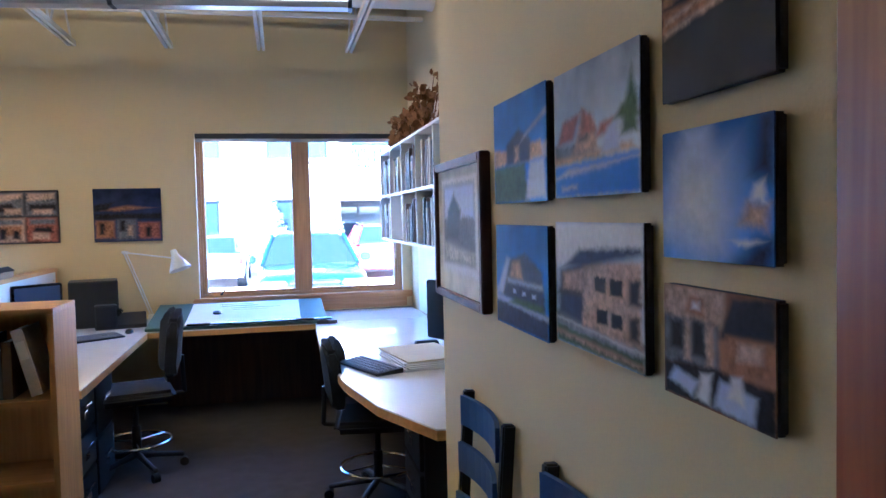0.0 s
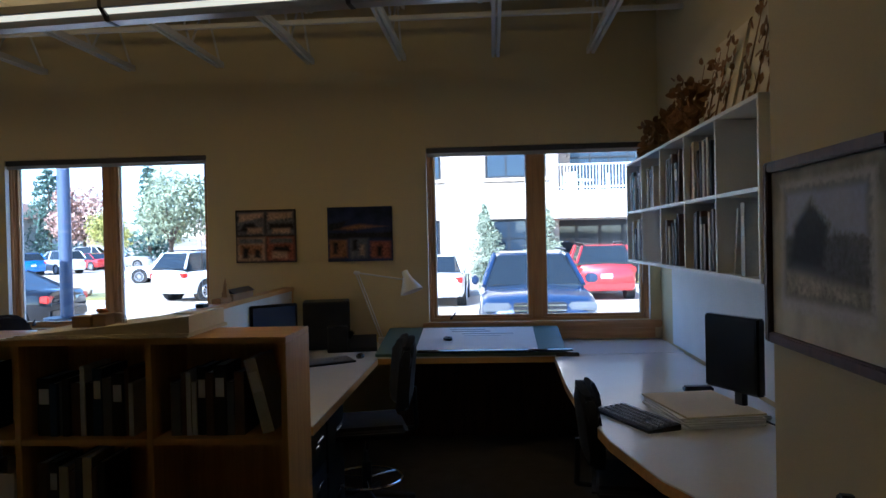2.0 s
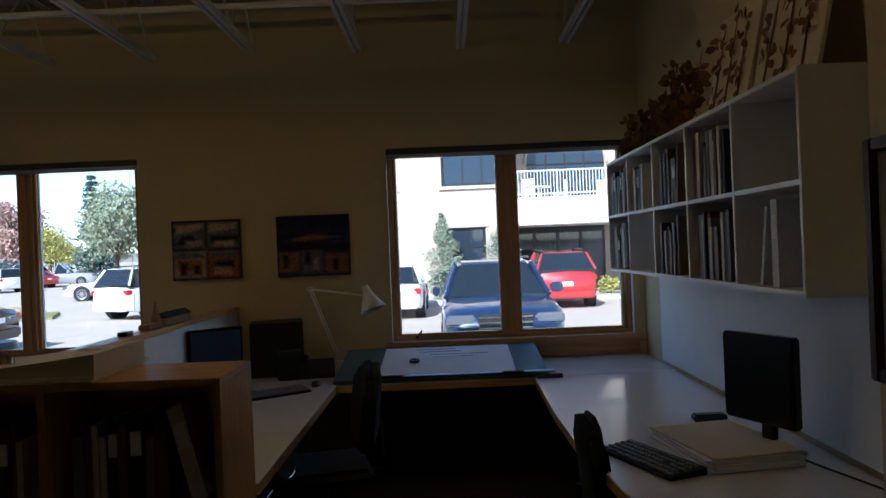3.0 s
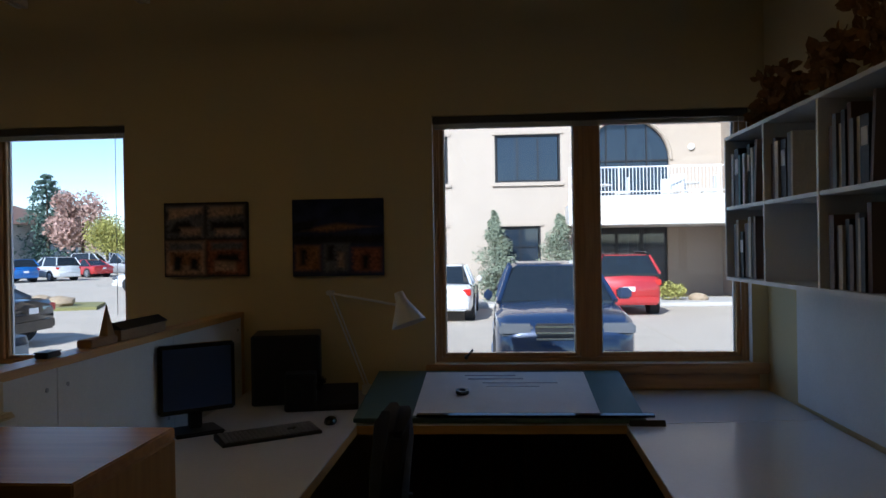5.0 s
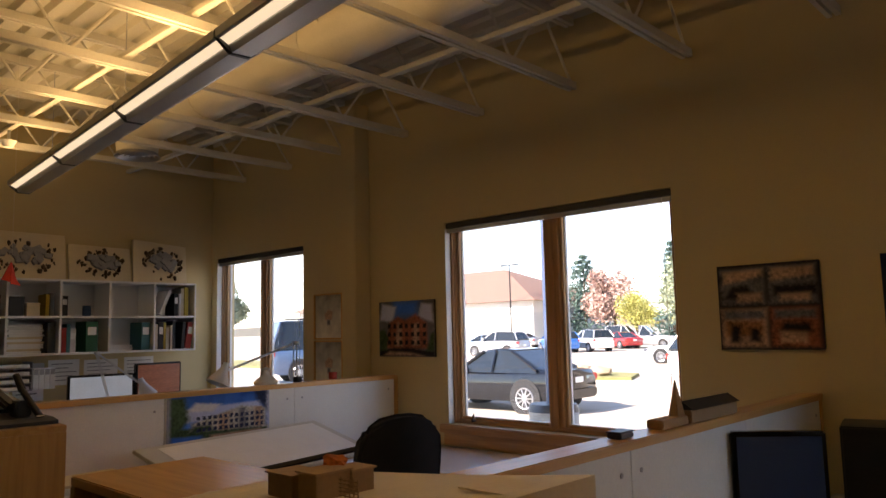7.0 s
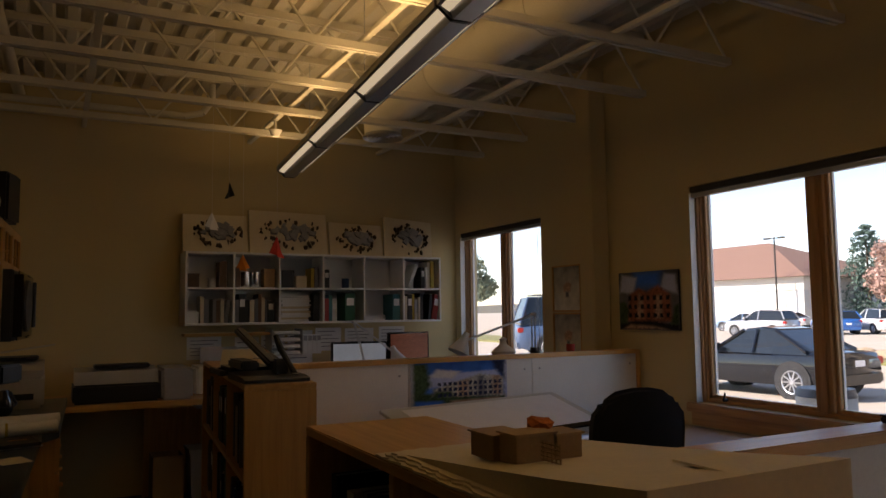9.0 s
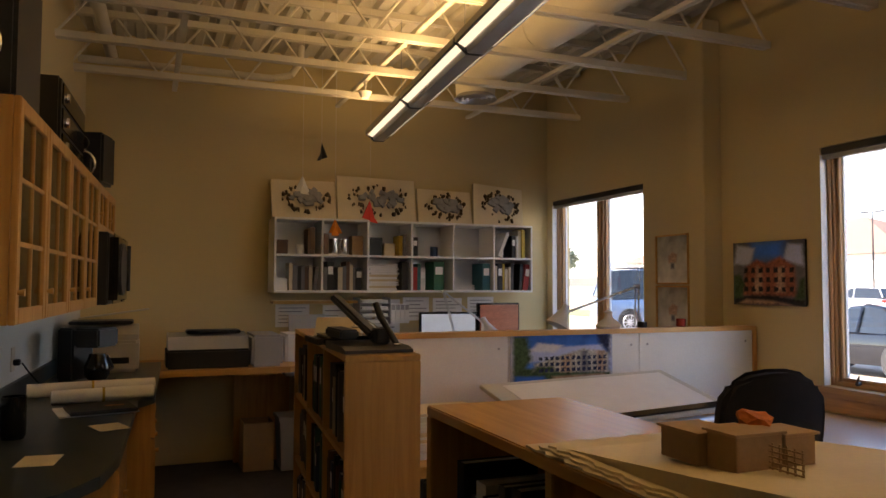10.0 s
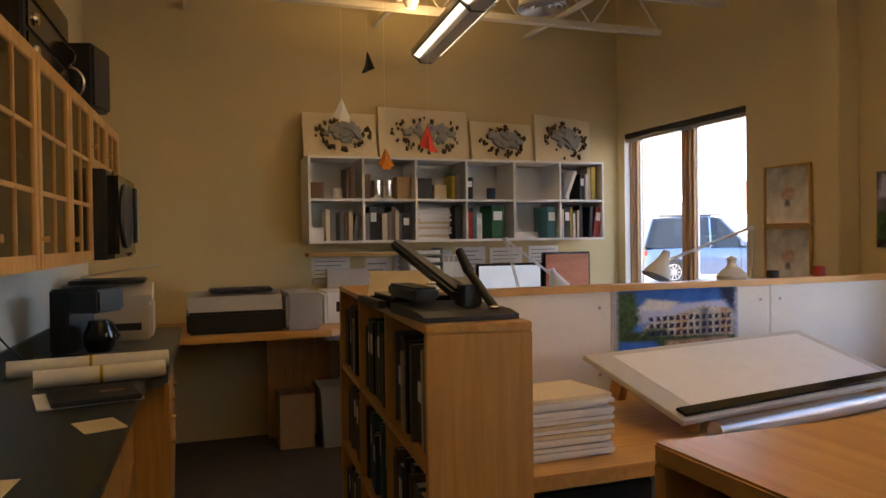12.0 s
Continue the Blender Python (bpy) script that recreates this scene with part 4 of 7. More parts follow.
def site_board(m, w, h, rng, label):
    b = thing("site_model_board", m, label, "model")
    box("board", (0, -0.03, 0, w, 0, h), CARD, b, bevel=0.003)
    ext = rng.uniform(0.20, 0.27)
    for k in range(26):
        a, q = rng.uniform(0, 6.28), rng.random() ** 0.6
        x, z, s = w * (0.54 + ext * q * math.cos(a)), h * (0.52 + 0.17 * q * math.sin(a)), rng.uniform(0.028, 0.06)
        box("building_block", (x - s * 0.7, -0.03 - rng.uniform(0.015, 0.05), z - s / 2, x + s * 0.7, -0.0301, z + s / 2), GREYFOAM, b, bevel=0.003, m=Matrix.Translation((x, 0, z)) @ pose(0, 0, 0, 0, rng.uniform(-60, 60), 0) @ Matrix.Translation((-x, 0, -z)))
    for k in range(44):
        a = rng.choice([0.4, 1.9, 2.9, 4.2, 5.4]) + rng.gauss(0, 0.35)
        x, z, r = w * (0.53 + 0.36 * math.cos(a) * rng.uniform(0.75, 1.1)), h * (0.5 + 0.33 * math.sin(a) * rng.uniform(0.75, 1.15)), rng.uniform(0.009, 0.02)
        bm = bmesh.new()
        bmesh.ops.create_icosphere(bm, subdivisions=1, radius=r, matrix=Matrix.Translation((x, -0.032 - r * 0.6, z)) @ Matrix.Diagonal((0.8, 1, 1.3, 1)))
        for v in bm.verts:
            v.co += Vector((rng.uniform(-1, 1), rng.uniform(-1, 1), rng.uniform(-1, 1))) * r * 0.4
        part("model_tree", bm, FOLIAGE_DRY, b)
    return b


for x, w, h, lean, roll in ((0.0, 0.56, 0.345, 12, -1), (0.575, 0.735, 0.415, 12, 2), (1.335, 0.545, 0.335, 14, 3), (1.895, 0.53, 0.42, 13, 9)):
    site_board(FS @ Matrix.Translation((x, -0.16, 0.620)) @ pose(0, 0, 0, -lean, roll * 0.5, 0), w, h, rng, "cream foam board with a grey site model and trees, leaning")

# shelf in the desk recess
RS = pose(XR, 6.92, 1.40, 0, 0, -90)
RW, RC = 2.82, 5
wall_shelf(RS, RC, 2, RW, 0.71, 0.31, "white melamine wall shelf over a desk, full of books")
for i in range(RC):
    for j in range(2):
        q = cubby(RS, i, j, 0.355, 0.295, RW / RC)
        if (i, j) in ((1, 0), (4, 1), (4, 0)):
            continue
        tones = rng.choice([["black", "white", "grey", "black", "blue"], ["brown", "grey", "cream", "black"], ["white", "black", "white", "teal", "brown"]])
        row_of_books(q @ Matrix.Translation((rng.uniform(0, 0.04), 0, 0)), rng.uniform(0.26, 0.46), 0.22, 0.31, tones, rng, rng.choice([0, 0, 6]))
book(cubby(RS, 4, 0, 0.355, 0.295, RW / RC) @ pose(0.18, 0, 0.004, 0, 12, 0), 0.02, 0.2, 0.29, "white")
book(cubby(RS, 4, 0, 0.355, 0.295, RW / RC) @ pose(0.3, 0, 0.0, 0, 0, 0), 0.05, 0.2, 0.31, "white", True)
box_a = box("back_board", (XR - 0.02, YP + 0.01, 0.77, XR - 0.002, YW - 0.45, 1.365), PANEL, bevel=0.003)
tagged(box_a, "pale pinboard panel on the wall between desk and shelf", "pinboard")

# dried plant studies leaning over that shelf
LEAF = mat("dried_leaf", (0.24, 0.12, 0.04), 0.85, vary=0.4, scale=25, bump=0.3)


def leaf_mesh(rng):
    bm = bmesh.new()
    s = rng.uniform(0.02, 0.034)
    pts = [(0, 0), (s * 0.5, s * 0.5), (s * 0.42, s * 1.1), (0, s * 1.6), (-s * 0.42, s * 1.1), (-s * 0.5, s * 0.5)]
    vs = [bm.verts.new((x, -0.004 * (abs(x) / s), z)) for x, z in pts]
    back = [bm.verts.new((v.co.x, v.co.y + 0.002, v.co.z)) for v in vs]
    bm.faces.new(vs), bm.faces.new(back[::-1])
    for i in range(6):
        bm.faces.new((vs[i], back[i], back[(i + 1) % 6], vs[(i + 1) % 6]))
    return mesh_of("leaf", bm, LEAF)


LEAVES = [leaf_mesh(rng) for _ in range(4)]


def plant_board(m, w, h, rng, n):
    b = thing("plant_board", m, "cream board with mounted dried brown plants, leaning above a shelf", "plant study")
    box("board", (0, -0.015, 0, w, 0, h), CARD, b, bevel=0.002)
    for s in range(3):
        x0 = w * (0.2 + 0.3 * s)
        top = h * rng.uniform(0.75, 0.98)
        part("stem", rod(bmesh.new(), (x0, -0.02, 0.01), (x0 + rng.uniform(-0.03, 0.03), -0.02, top), 0.005, 0.002, 6), LEAF, b)
        for k in range(n):
            z = rng.uniform(0.1, 1.0) * top
            o = new("leaf", rng.choice(LEAVES))
            o.parent = b
            o.matrix_basis = pose(x0 + rng.uniform(-0.05, 0.05), -0.024 - rng.uniform(0, 0.02), z, rng.uniform(-30, 30), rng.uniform(-180, 180), rng.uniform(-30, 30))
    return b


for x, w, h in ((1.72, 0.46, 0.47), (2.24, 0.52, 0.60)):
    plant_board(RS @ Matrix.Translation((x, -0.20, 0.730)) @ pose(0, 0, 0, -12, 0, 0), w, h, rng, 22)


def dried_bunch(m, h, rng):
    """Dried stems spreading from one foot, thick with curled leaves."""
    b = thing("dried_plant", m, "bunch of dried brown leafy stems standing on a shelf top", "dried plant", "dried plants")
    part("foot", cube(bmesh.new(), -0.07, -0.05, 0, 0.07, 0.05, 0.02, 0.005), CARD, b)
    for k in range(9):
        tip = Vector((rng.uniform(-0.17, 0.17), rng.uniform(-0.07, 0.07), h * rng.uniform(0.6, 1.0)))
        root = Vector((rng.uniform(-0.05, 0.05), rng.uniform(-0.03, 0.03), 0.02))
        part("stem", rod(bmesh.new(), root, tip, 0.004, 0.002, 6), LEAF, b)
        for j in range(15):
            p = root.lerp(tip, rng.uniform(0.25, 1.0))
            o = new("leaf", rng.choice(LEAVES))
            o.parent = b
            o.matrix_basis = pose(p.x + rng.uniform(-0.03, 0.03), p.y + rng.uniform(-0.03, 0.03), p.z, rng.uniform(-60, 60), rng.uniform(-180, 180), rng.uniform(-90, 90)) @ Matrix.Scale(rng.uniform(1.0, 1.8), 4)
    return b


for x, h in ((0.16, 0.20), (0.52, 0.27), (0.92, 0.32), (1.36, 0.42)):
    dried_bunch(RS @ Matrix.Translation((x, -0.17, 0.7295)), h, rng)


# ---- desks, partitions and bookcases ----
def worktop(name, pts, z, label, material=DESKTOP, edge=MAPLE_X, t=0.046):
    w = thing(name, (0, 0, 0), label, "worktop")
    part("top", poly(bmesh.new(), pts, z - 0.006, z, 0.002), material, w)
    part("edge_board", poly(bmesh.new(), pts, z - t, z - 0.0065), edge, w, "maple edge under the laminate")
    return w


def leg_panel(a, label="maple panel leg under a worktop", material=MAPLE):
    return tagged(box("panel_leg", a, material, bevel=0.003), label, "panel leg")


ZT = 0.75
wt = worktop("window_worktop", [(-0.80, 6.36), (0.45, 6.38), (1.372, 6.47), (1.372, 7.19), (-0.80, 7.19)], ZT, "pale laminate worktop with a maple edge under the window")
worktop("desk", [(0.45, 6.37), (0.43, 5.4), (0.44, 4.8), (0.49, 4.2), (0.59, 3.7), (0.77, 3.27), (1.355, 3.27), (1.355, 6.46)], ZT, "pale laminate desk top with a curved maple edge")
worktop("desk", [(-1.60, 4.46), (-0.80, 4.46), (-0.80, 6.3), (-0.80, 7.19), (-1.60, 7.19)], ZT, "pale laminate desk top beside a low partition")
leg_panel((-0.78, 7.08, 0, 1.37, 7.10, 0.71), "dark wooden modesty panel under the window worktop", WALNUT)
leg_panel((1.30, 6.0, 0, 1.35, 6.4, 0.71))


def pedestal(m, w, d, h, n, material, label):
    p = thing("file_cabinet", m, label, "file cabinet", "file cabinets")
    box("body", (0, 0.02, 0, w, d, h), material, p, bevel=0.004)
    for i in range(n):
        z0, z1 = 0.02 + (h - 0.03) * i / n, (h - 0.03) * (i + 1) / n
        dr = box("drawer", (0.008, 0, z0, w - 0.008, 0.019, z1), material, p, bevel=0.003)
        zc = (z0 + z1) / 2 + 0.03
        bm = cube(bmesh.new(), w / 2 - 0.06, -0.024, zc, w / 2 + 0.06, -0.016, zc + 0.012, 0.003)
        cube(bm, w / 2 - 0.06, -0.018, zc, w / 2 - 0.05, 0.0, zc + 0.012)
        cube(bm, w / 2 + 0.05, -0.018, zc, w / 2 + 0.06, 0.0, zc + 0.012)
        part("handle", bm, CHROME, dr, "chrome bar handle")
        bm = cube(bmesh.new(), w / 2 - 0.04, -0.006, zc - 0.07, w / 2 + 0.04, 0, zc - 0.03, 0.002)
        part("label_holder", bm, CHROME, dr, "chrome label holder")
    return p


pedestal(pose(0.76, 4.02, 0, 0, 0, -90), 0.42, 0.5, 0.70, 3, BLACK, "black three-drawer file cabinet under a desk")
pedestal(pose(-0.86, 4.55, 0, 0, 0, 90), 0.42, 0.55, 0.70, 3, BLACK, "black three-drawer file cabinet under a desk")
pedestal(pose(-0.86, 5.0, 0, 0, 0, 90), 0.42, 0.55, 0.70, 2, BLACK, "black two-drawer file cabinet under a desk")
pedestal(pose(-3.76, 4.50, 0, 0, 0, 90), 0.45, 0.6, 0.70, 2, BLACK, "black two-drawer file cabinet beside a bookcase")

worktop("desk", [(-4.58, 4.46), (-3.70, 4.46), (-3.70, 6.44), (-4.58, 6.44)], ZT, "maple-edged desk top beside a low partition", MAPLE_Y)
worktop("window_worktop", [(-4.58, 6.445), (-1.72, 6.445), (-1.72, 7.19), (-4.58, 7.19)], ZT, "pale laminate worktop under the middle window")
leg_panel((-2.9, 6.5, 0, -2.86, 7.17, 0.715))
leg_panel((-3.78, 5.9, 0, -3.74, 6.4, 0.715))


def partition(name, x0, x1, y0, y1, z, label):
    p = thing(name, (0, 0, 0), label, "partition")
    n = 3
    for i in range(n):
        a, b = y0 + (y1 - y0) * i / n, y0 + (y1 - y0) * (i + 1) / n
        box("panel", (x0, a + 0.0015, 0.0, x1, b - 0.0015, z - 0.03), PANEL, p, bevel=0.002)
        for yy in (a + 0.06, b - 0.06):
            for zz in (z - 0.1, z - 0.4):
                part("screw", rod(bmesh.new(), (x1, yy, zz), (x1 + 0.003, yy, zz), 0.008, seg=8), GREYMETAL, p)
    box("cap", (x0 - 0.02, y0, z - 0.03, x1 + 0.02, y1, z), MAPLE_Y, p, "maple cap rail", bevel=0.004)
    box("end_post", (x0 - 0.003, y1 + 0.0005, 0.0, x1 + 0.003, y1 + 0.04, z - 0.005), MAPLE, p)
    return p


partition("low_partition", -1.69, -1.63, 4.44, 7.15, 1.22, "low white partition with a maple cap rail between desks")
partition("low_partition", -4.68, -4.62, 4.44, 7.15, 1.235, "low white partition with a maple cap rail and a pinned print")


def bookcase(m, w, d, h, bays, zs, label, ends=MAPLE):
    """Open to -y of m, whose origin is the front lower left corner."""
    b = thing("bookcase", m, label, "bookcase")
    t = 0.025
    for i in range(bays + 1):
        x = (w - t) * i / bays
        box("side_panel" if i in (0, bays) else "divider", (x, 0.0 if i in (0, bays) else 0.004, 0, x + t, d, h - t), ends, b, bevel=0.002)
    box("top", (0, 0, h - t + 0.0005, w, d, h), MAPLE_X, b, bevel=0.003)
    box("back_panel", (t, d - 0.012, 0.05, w - t, d - 0.002, h - t), MAPLE, b, bevel=0)
    for i in range(bays):
        x0, x1 = (w - t) * i / bays + t + 0.0005, (w - t) * (i + 1) / bays - 0.0005
        for z in zs:
            box("shelf_board", (x0, 0.006, z - t, x1, d - 0.0125, z), MAPLE_X, b, bevel=0.002)
        box("plinth", (x0, 0.03, 0, x1, 0.045, 0.05), MAPLE_X, b, bevel=0)
    return b


IB = pose(-2.50, 4.05, 0)
bookcase(IB, 1.70, 0.37, 1.21, 3, (0.08, 0.43, 0.80), "long maple bookcase used as a counter, partly filled")
bay = (1.70 - 0.025) / 3
for i, z, off, ln, tones in ((2, 0.80, 0.05, 0.32, ["grey", "brown", "white", "white", "black", "brown", "black"]), (1, 0.80, 0.03, 0.46, ["black", "blue", "grey", "black", "brown", "white"]), (0, 0.80, 0.04, 0.3, ["black", "grey", "white"]), (1, 0.43, 0.03, 0.3, ["brown", "black", "cream"])):
    row_of_books(IB @ Matrix.Translation((bay * i + 0.03 + off, 0.05, z + 0.001)), ln, 0.24, 0.30, tones, rng, 0)
book(IB @ pose(bay * 2 + 0.03 + 0.46, 0.05, 0.815, 0, -14, 0), 0.05, 0.24, 0.31, "white", True)


def open_box(m, w, d, h, material, label, name="cardboard_box", t=0.006):
    b = thing(name, m, label, "box")
    box("bottom", (0, 0, 0, w, d, t), material, b, bevel=0)
    for dd in ((0, 0, t, w, t, h), (0, d - t, t, w, d, h), (0, t, t, t, d - t, h), (w - t, t, t, w, d - t, h)):
        box("side", dd, material, b, bevel=0)
    return b


ob_ = open_box(IB @ Matrix.Translation((0.07, 0.03, 0.432)), 0.22, 0.28, 0.26, PAPER, "white open file box on a bookcase shelf", "file_box")
ob_ = open_box(IB @ Matrix.Translation((0.31, 0.03, 0.432)), 0.22, 0.28, 0.22, PAPER, "white open file box on a bookcase shelf", "file_box")
row_of_books(IB @ Matrix.Translation((0.09, 0.06, 0.441)), 0.17, 0.2, 0.25, ["cream", "white", "brown"], rng)

SB = pose(-3.60, 4.13, 0, 0, 0, -4.5) @ Matrix.Translation((-1.80, 0, 0))
bookcase(SB, 1.80, 0.30, 1.225, 3, (0.08, 0.46, 0.84), "tall maple bookcase full of dark ring binders")
bay = (1.80 - 0.025) / 3
for i in range(3):
    for z in (0.08, 0.46, 0.84):
        row_of_books(SB @ Matrix.Translation((bay * i + 0.03, 0.02, z + 0.001)), rng.uniform(0.42, 0.54), 0.24, 0.31, rng.choice([["black", "blue", "black", "grey", "teal"], ["black", "brown", "blue", "green", "black"], ["grey", "black", "black", "cream"]]), rng, 0)

# ---- drawing boards ----
def drawing_board(m, w, d, label, base, sheet, paper_at, bar):
    b = thing("drawing_board", m, label, "drawing board")
    box("board", (0, 0, 0, w, d, 0.022), base, b, bevel=0.003)
    box("sheet", (paper_at[0], paper_at[1], 0.0225, paper_at[2], paper_at[3], 0.0245), sheet, b, "white drawing sheet", bevel=0)
    box("straightedge", (bar[0], bar[1], 0.026, bar[2], bar[3], 0.038), GLOSSBLACK, b, "black parallel straightedge", bevel=0.003)
    return b


db = drawing_board(pose(-0.82, 6.37, 0.755, 7, 0, 0), 1.36, 0.78, "green drawing board with a title sheet on the window worktop", GREENMAT, PAPER, (0.28, 0.04, 1.16, 0.74), (0.30, 0.0, 1.40, 0.035))
for x0, x1, z, h in ((0.52, 0.82, 0.60, 0.026), (0.60, 1.0, 0.53, 0.018), (0.5, 0.78, 0.665, 0.02), (0.62, 0.9, 0.47, 0.012)):
    box("lettering_bar", (x0, z, 0.0246, x1, z + h, 0.0252), ROAD_P, db, "grey unreadable lettering", bevel=0)
for k in range(2):
    box("prop_block", (0.06 + k * 1.18, 0.66, -0.085, 0.12 + k * 1.18, 0.70, -0.001), MAPLE, db, m=None, bevel=0.002)
tape = part("tape_roll", lathe(bmesh.new(), [(0.028, 0), (0.034, 0.002), (0.034, 0.02), (0.02, 0.02), (0.018, 0.004), (0.001, 0.003)], 16), BLACK, smooth=True, at=db.matrix_basis @ pose(0.5, 0.36, 0.0246))
tagged(tape, "small black drafting puck on a drawing sheet", "puck")
fdb = drawing_board(pose(-3.85, 5.13, 0.80, 17, 0, 100), 1.36, 0.54, "pale wood drawing board with a blank sheet on a desk", mat("board_vinyl", (0.62, 0.62, 0.58), 0.5, vary=0.04), PAPER, (0.12, 0.08, 1.30, 0.50), (0.02, 0.012, 1.34, 0.062))
for x in (0.10, 1.22):
    box("prop_block", (x, 0.40, -0.125, x + 0.04, 0.46, -0.001), MAPLE, fdb, bevel=0.002)
    box("front_foot", (x, 0.03, -0.062, x + 0.04, 0.09, -0.001), MAPLE, fdb, bevel=0.002)
bt = thing("roll_trough", (0, 0, 0), "brushed metal trough along the edge of a drawing board", "trough")
part("trough", rod(bmesh.new(), (-3.795, 5.22, 0.785), (-3.985, 6.42, 0.785), 0.034, seg=18), GREYMETAL, bt, smooth=True)

# ---- chairs ----
def task_chair(m, label, ring=False):
    c = thing("task_chair", m, label, "chair", "task chairs")
    bm = cube(bmesh.new(), -0.23, -0.22, 0.47, 0.23, 0.23, 0.545)
    bmesh.ops.bevel(bm, geom=bm.edges[:], offset=0.034, segments=3, affect="EDGES")
    part("seat", bm, FABRIC, c, smooth=True)
    bm = cube(bmesh.new(), -0.22, 0.225, 0.62, 0.22, 0.295, 1.02)
    bmesh.ops.subdivide_edges(bm, edges=bm.edges[:], cuts=4, use_grid_fill=True)
    for v in bm.verts:
        u, w = v.co.x / 0.22, (v.co.z - 0.82) / 0.2
        v.co.y -= 0.05 * u * u - 0.02 * w
        v.co.x *= 1 - 0.2 * max(0, w) ** 3 - 0.06 * max(0, -w) ** 2
        v.co.z -= 0.045 * u * u * max(0, w)
    bmesh.ops.bevel(bm, geom=[e for e in bm.edges if e.calc_face_angle(0) > 0.9], offset=0.02, segments=2, affect="EDGES")
    part("backrest", bm, FABRIC, c, smooth=True)
    part("back_bracket", rod(rod(bmesh.new(), (0, 0.1, 0.46), (0, 0.30, 0.48), 0.014), (0, 0.30, 0.48), (0, 0.29, 0.72), 0.014), BLACK, c, smooth=True)
    part("gas_column", rod(rod(bmesh.new(), (0, 0, 0.10), (0, 0, 0.30), 0.028), (0, 0, 0.30), (0, 0, 0.468), 0.017), DARKMETAL, c, smooth=True)
    part("tilt_lever", rod(bmesh.new(), (0.02, 0, 0.44), (0.25, -0.02, 0.43), 0.006), CHROME, c)
    for k in range(5):
        a = 2 * math.pi * k / 5 + 0.3
        ex, ey = 0.28 * math.cos(a), 0.28 * math.sin(a)
        part("base_leg", rod(bmesh.new(), (0, 0, 0.115), (ex, ey, 0.075), 0.022, 0.015), DARKMETAL, c, smooth=True)
        part("caster", rod(bmesh.new(), (ex - 0.02 * math.sin(a), ey + 0.02 * math.cos(a), 0.028), (ex + 0.02 * math.sin(a), ey - 0.02 * math.cos(a), 0.028), 0.028, seg=14), BLACK, c, smooth=True)
    if ring:
        bm = bmesh.new()
        lathe(bm, [(0.21 + 0.009 * math.cos(q * math.pi / 4), 0.2 + 0.009 * math.sin(q * math.pi / 4)) for q in range(9)], 28)
        bmesh.ops.delete(bm, geom=[f for f in bm.faces if len(f.verts) > 20], context='FACES_ONLY')
        for k in range(3):
            a = 2 * math.pi * k / 3
            rod(bm, (0.02 * math.cos(a), 0.02 * math.sin(a), 0.2), (0.21 * math.cos(a), 0.21 * math.sin(a), 0.2), 0.007, seg=7)
        part("foot_ring", bm, CHROME, c, "chrome foot ring", True)
    return c


task_chair(pose(0.70, 4.60, 0, 0, 0, 90) @ pose(0, 0, 0, 0, 0, -8) @ Matrix.Diagonal((1, 1, 0.89, 1)), "black fabric drafting chair tucked at a desk", True)
task_chair(pose(-0.73, 5.42, 0, 0, 0, -90) @ pose(0, 0, 0, 0, 0, 14), "black fabric drafting chair facing a desk", True)
task_chair(pose(-3.59, 6.07, 0, 0, 0, -105) @ Matrix.Diagonal((1.13, 1.1, 1.10, 1)), "large black upholstered office chair beside a drawing board")

BLUEPAINT = mat("blue_painted_wood", (0.035, 0.085, 0.24), 0.45, vary=0.15, scale=10, bump=0.08)


def ladder_chair(m):
    c = thing("side_chair", m, "blue painted ladder-back chair with dark posts against a wall", "chair", "side chairs")
    for x in (-0.21, 0.21):
        part("back_post", cube(bmesh.new(), x - 0.014, -0.02, 0, x + 0.014, 0.016, 1.02, 0.005, pose(0, 0.05, 0, -4, 0, 0)), BLACK, c)
        part("front_leg", cube(bmesh.new(), x - 0.016, -0.42, 0, x + 0.016, -0.388, 0.44, 0.005), BLACK, c)
        part("side_rail", cube(bmesh.new(), x - 0.01, -0.386, 0.2, x + 0.01, 0.03, 0.225, 0.003), BLACK, c)
    for z in (0.60, 0.76, 0.91):
        bm = cube(bmesh.new(), -0.195, -0.008, z, 0.195, 0.006, z + 0.095)
        bmesh.ops.subdivide_edges(bm, edges=[e for e in bm.edges if abs(e.verts[0].co.x - e.verts[1].co.x) > 0.1], cuts=6)
        for v in bm.verts:
            v.co.y += 0.03 * (1 - (v.co.x / 0.195) ** 2) + 0.05 + z * 0.07 - 0.02
        part("slat", bm, BLUEPAINT, c, "blue curved back slat")
    bm = cube(bmesh.new(), -0.22, -0.42, 0.44, 0.22, 0.03, 0.475)
    bmesh.ops.bevel(bm, geom=bm.edges[:], offset=0.01, segments=2, affect="EDGES")
    part("seat", bm, BLUEPAINT, c)
    return c


ch = ladder_chair(pose(0.66, 2.58, 0, 0, 0, -90))
copy_thing(ch, pose(0.66, 1.84, 0, 0, 0, -90))

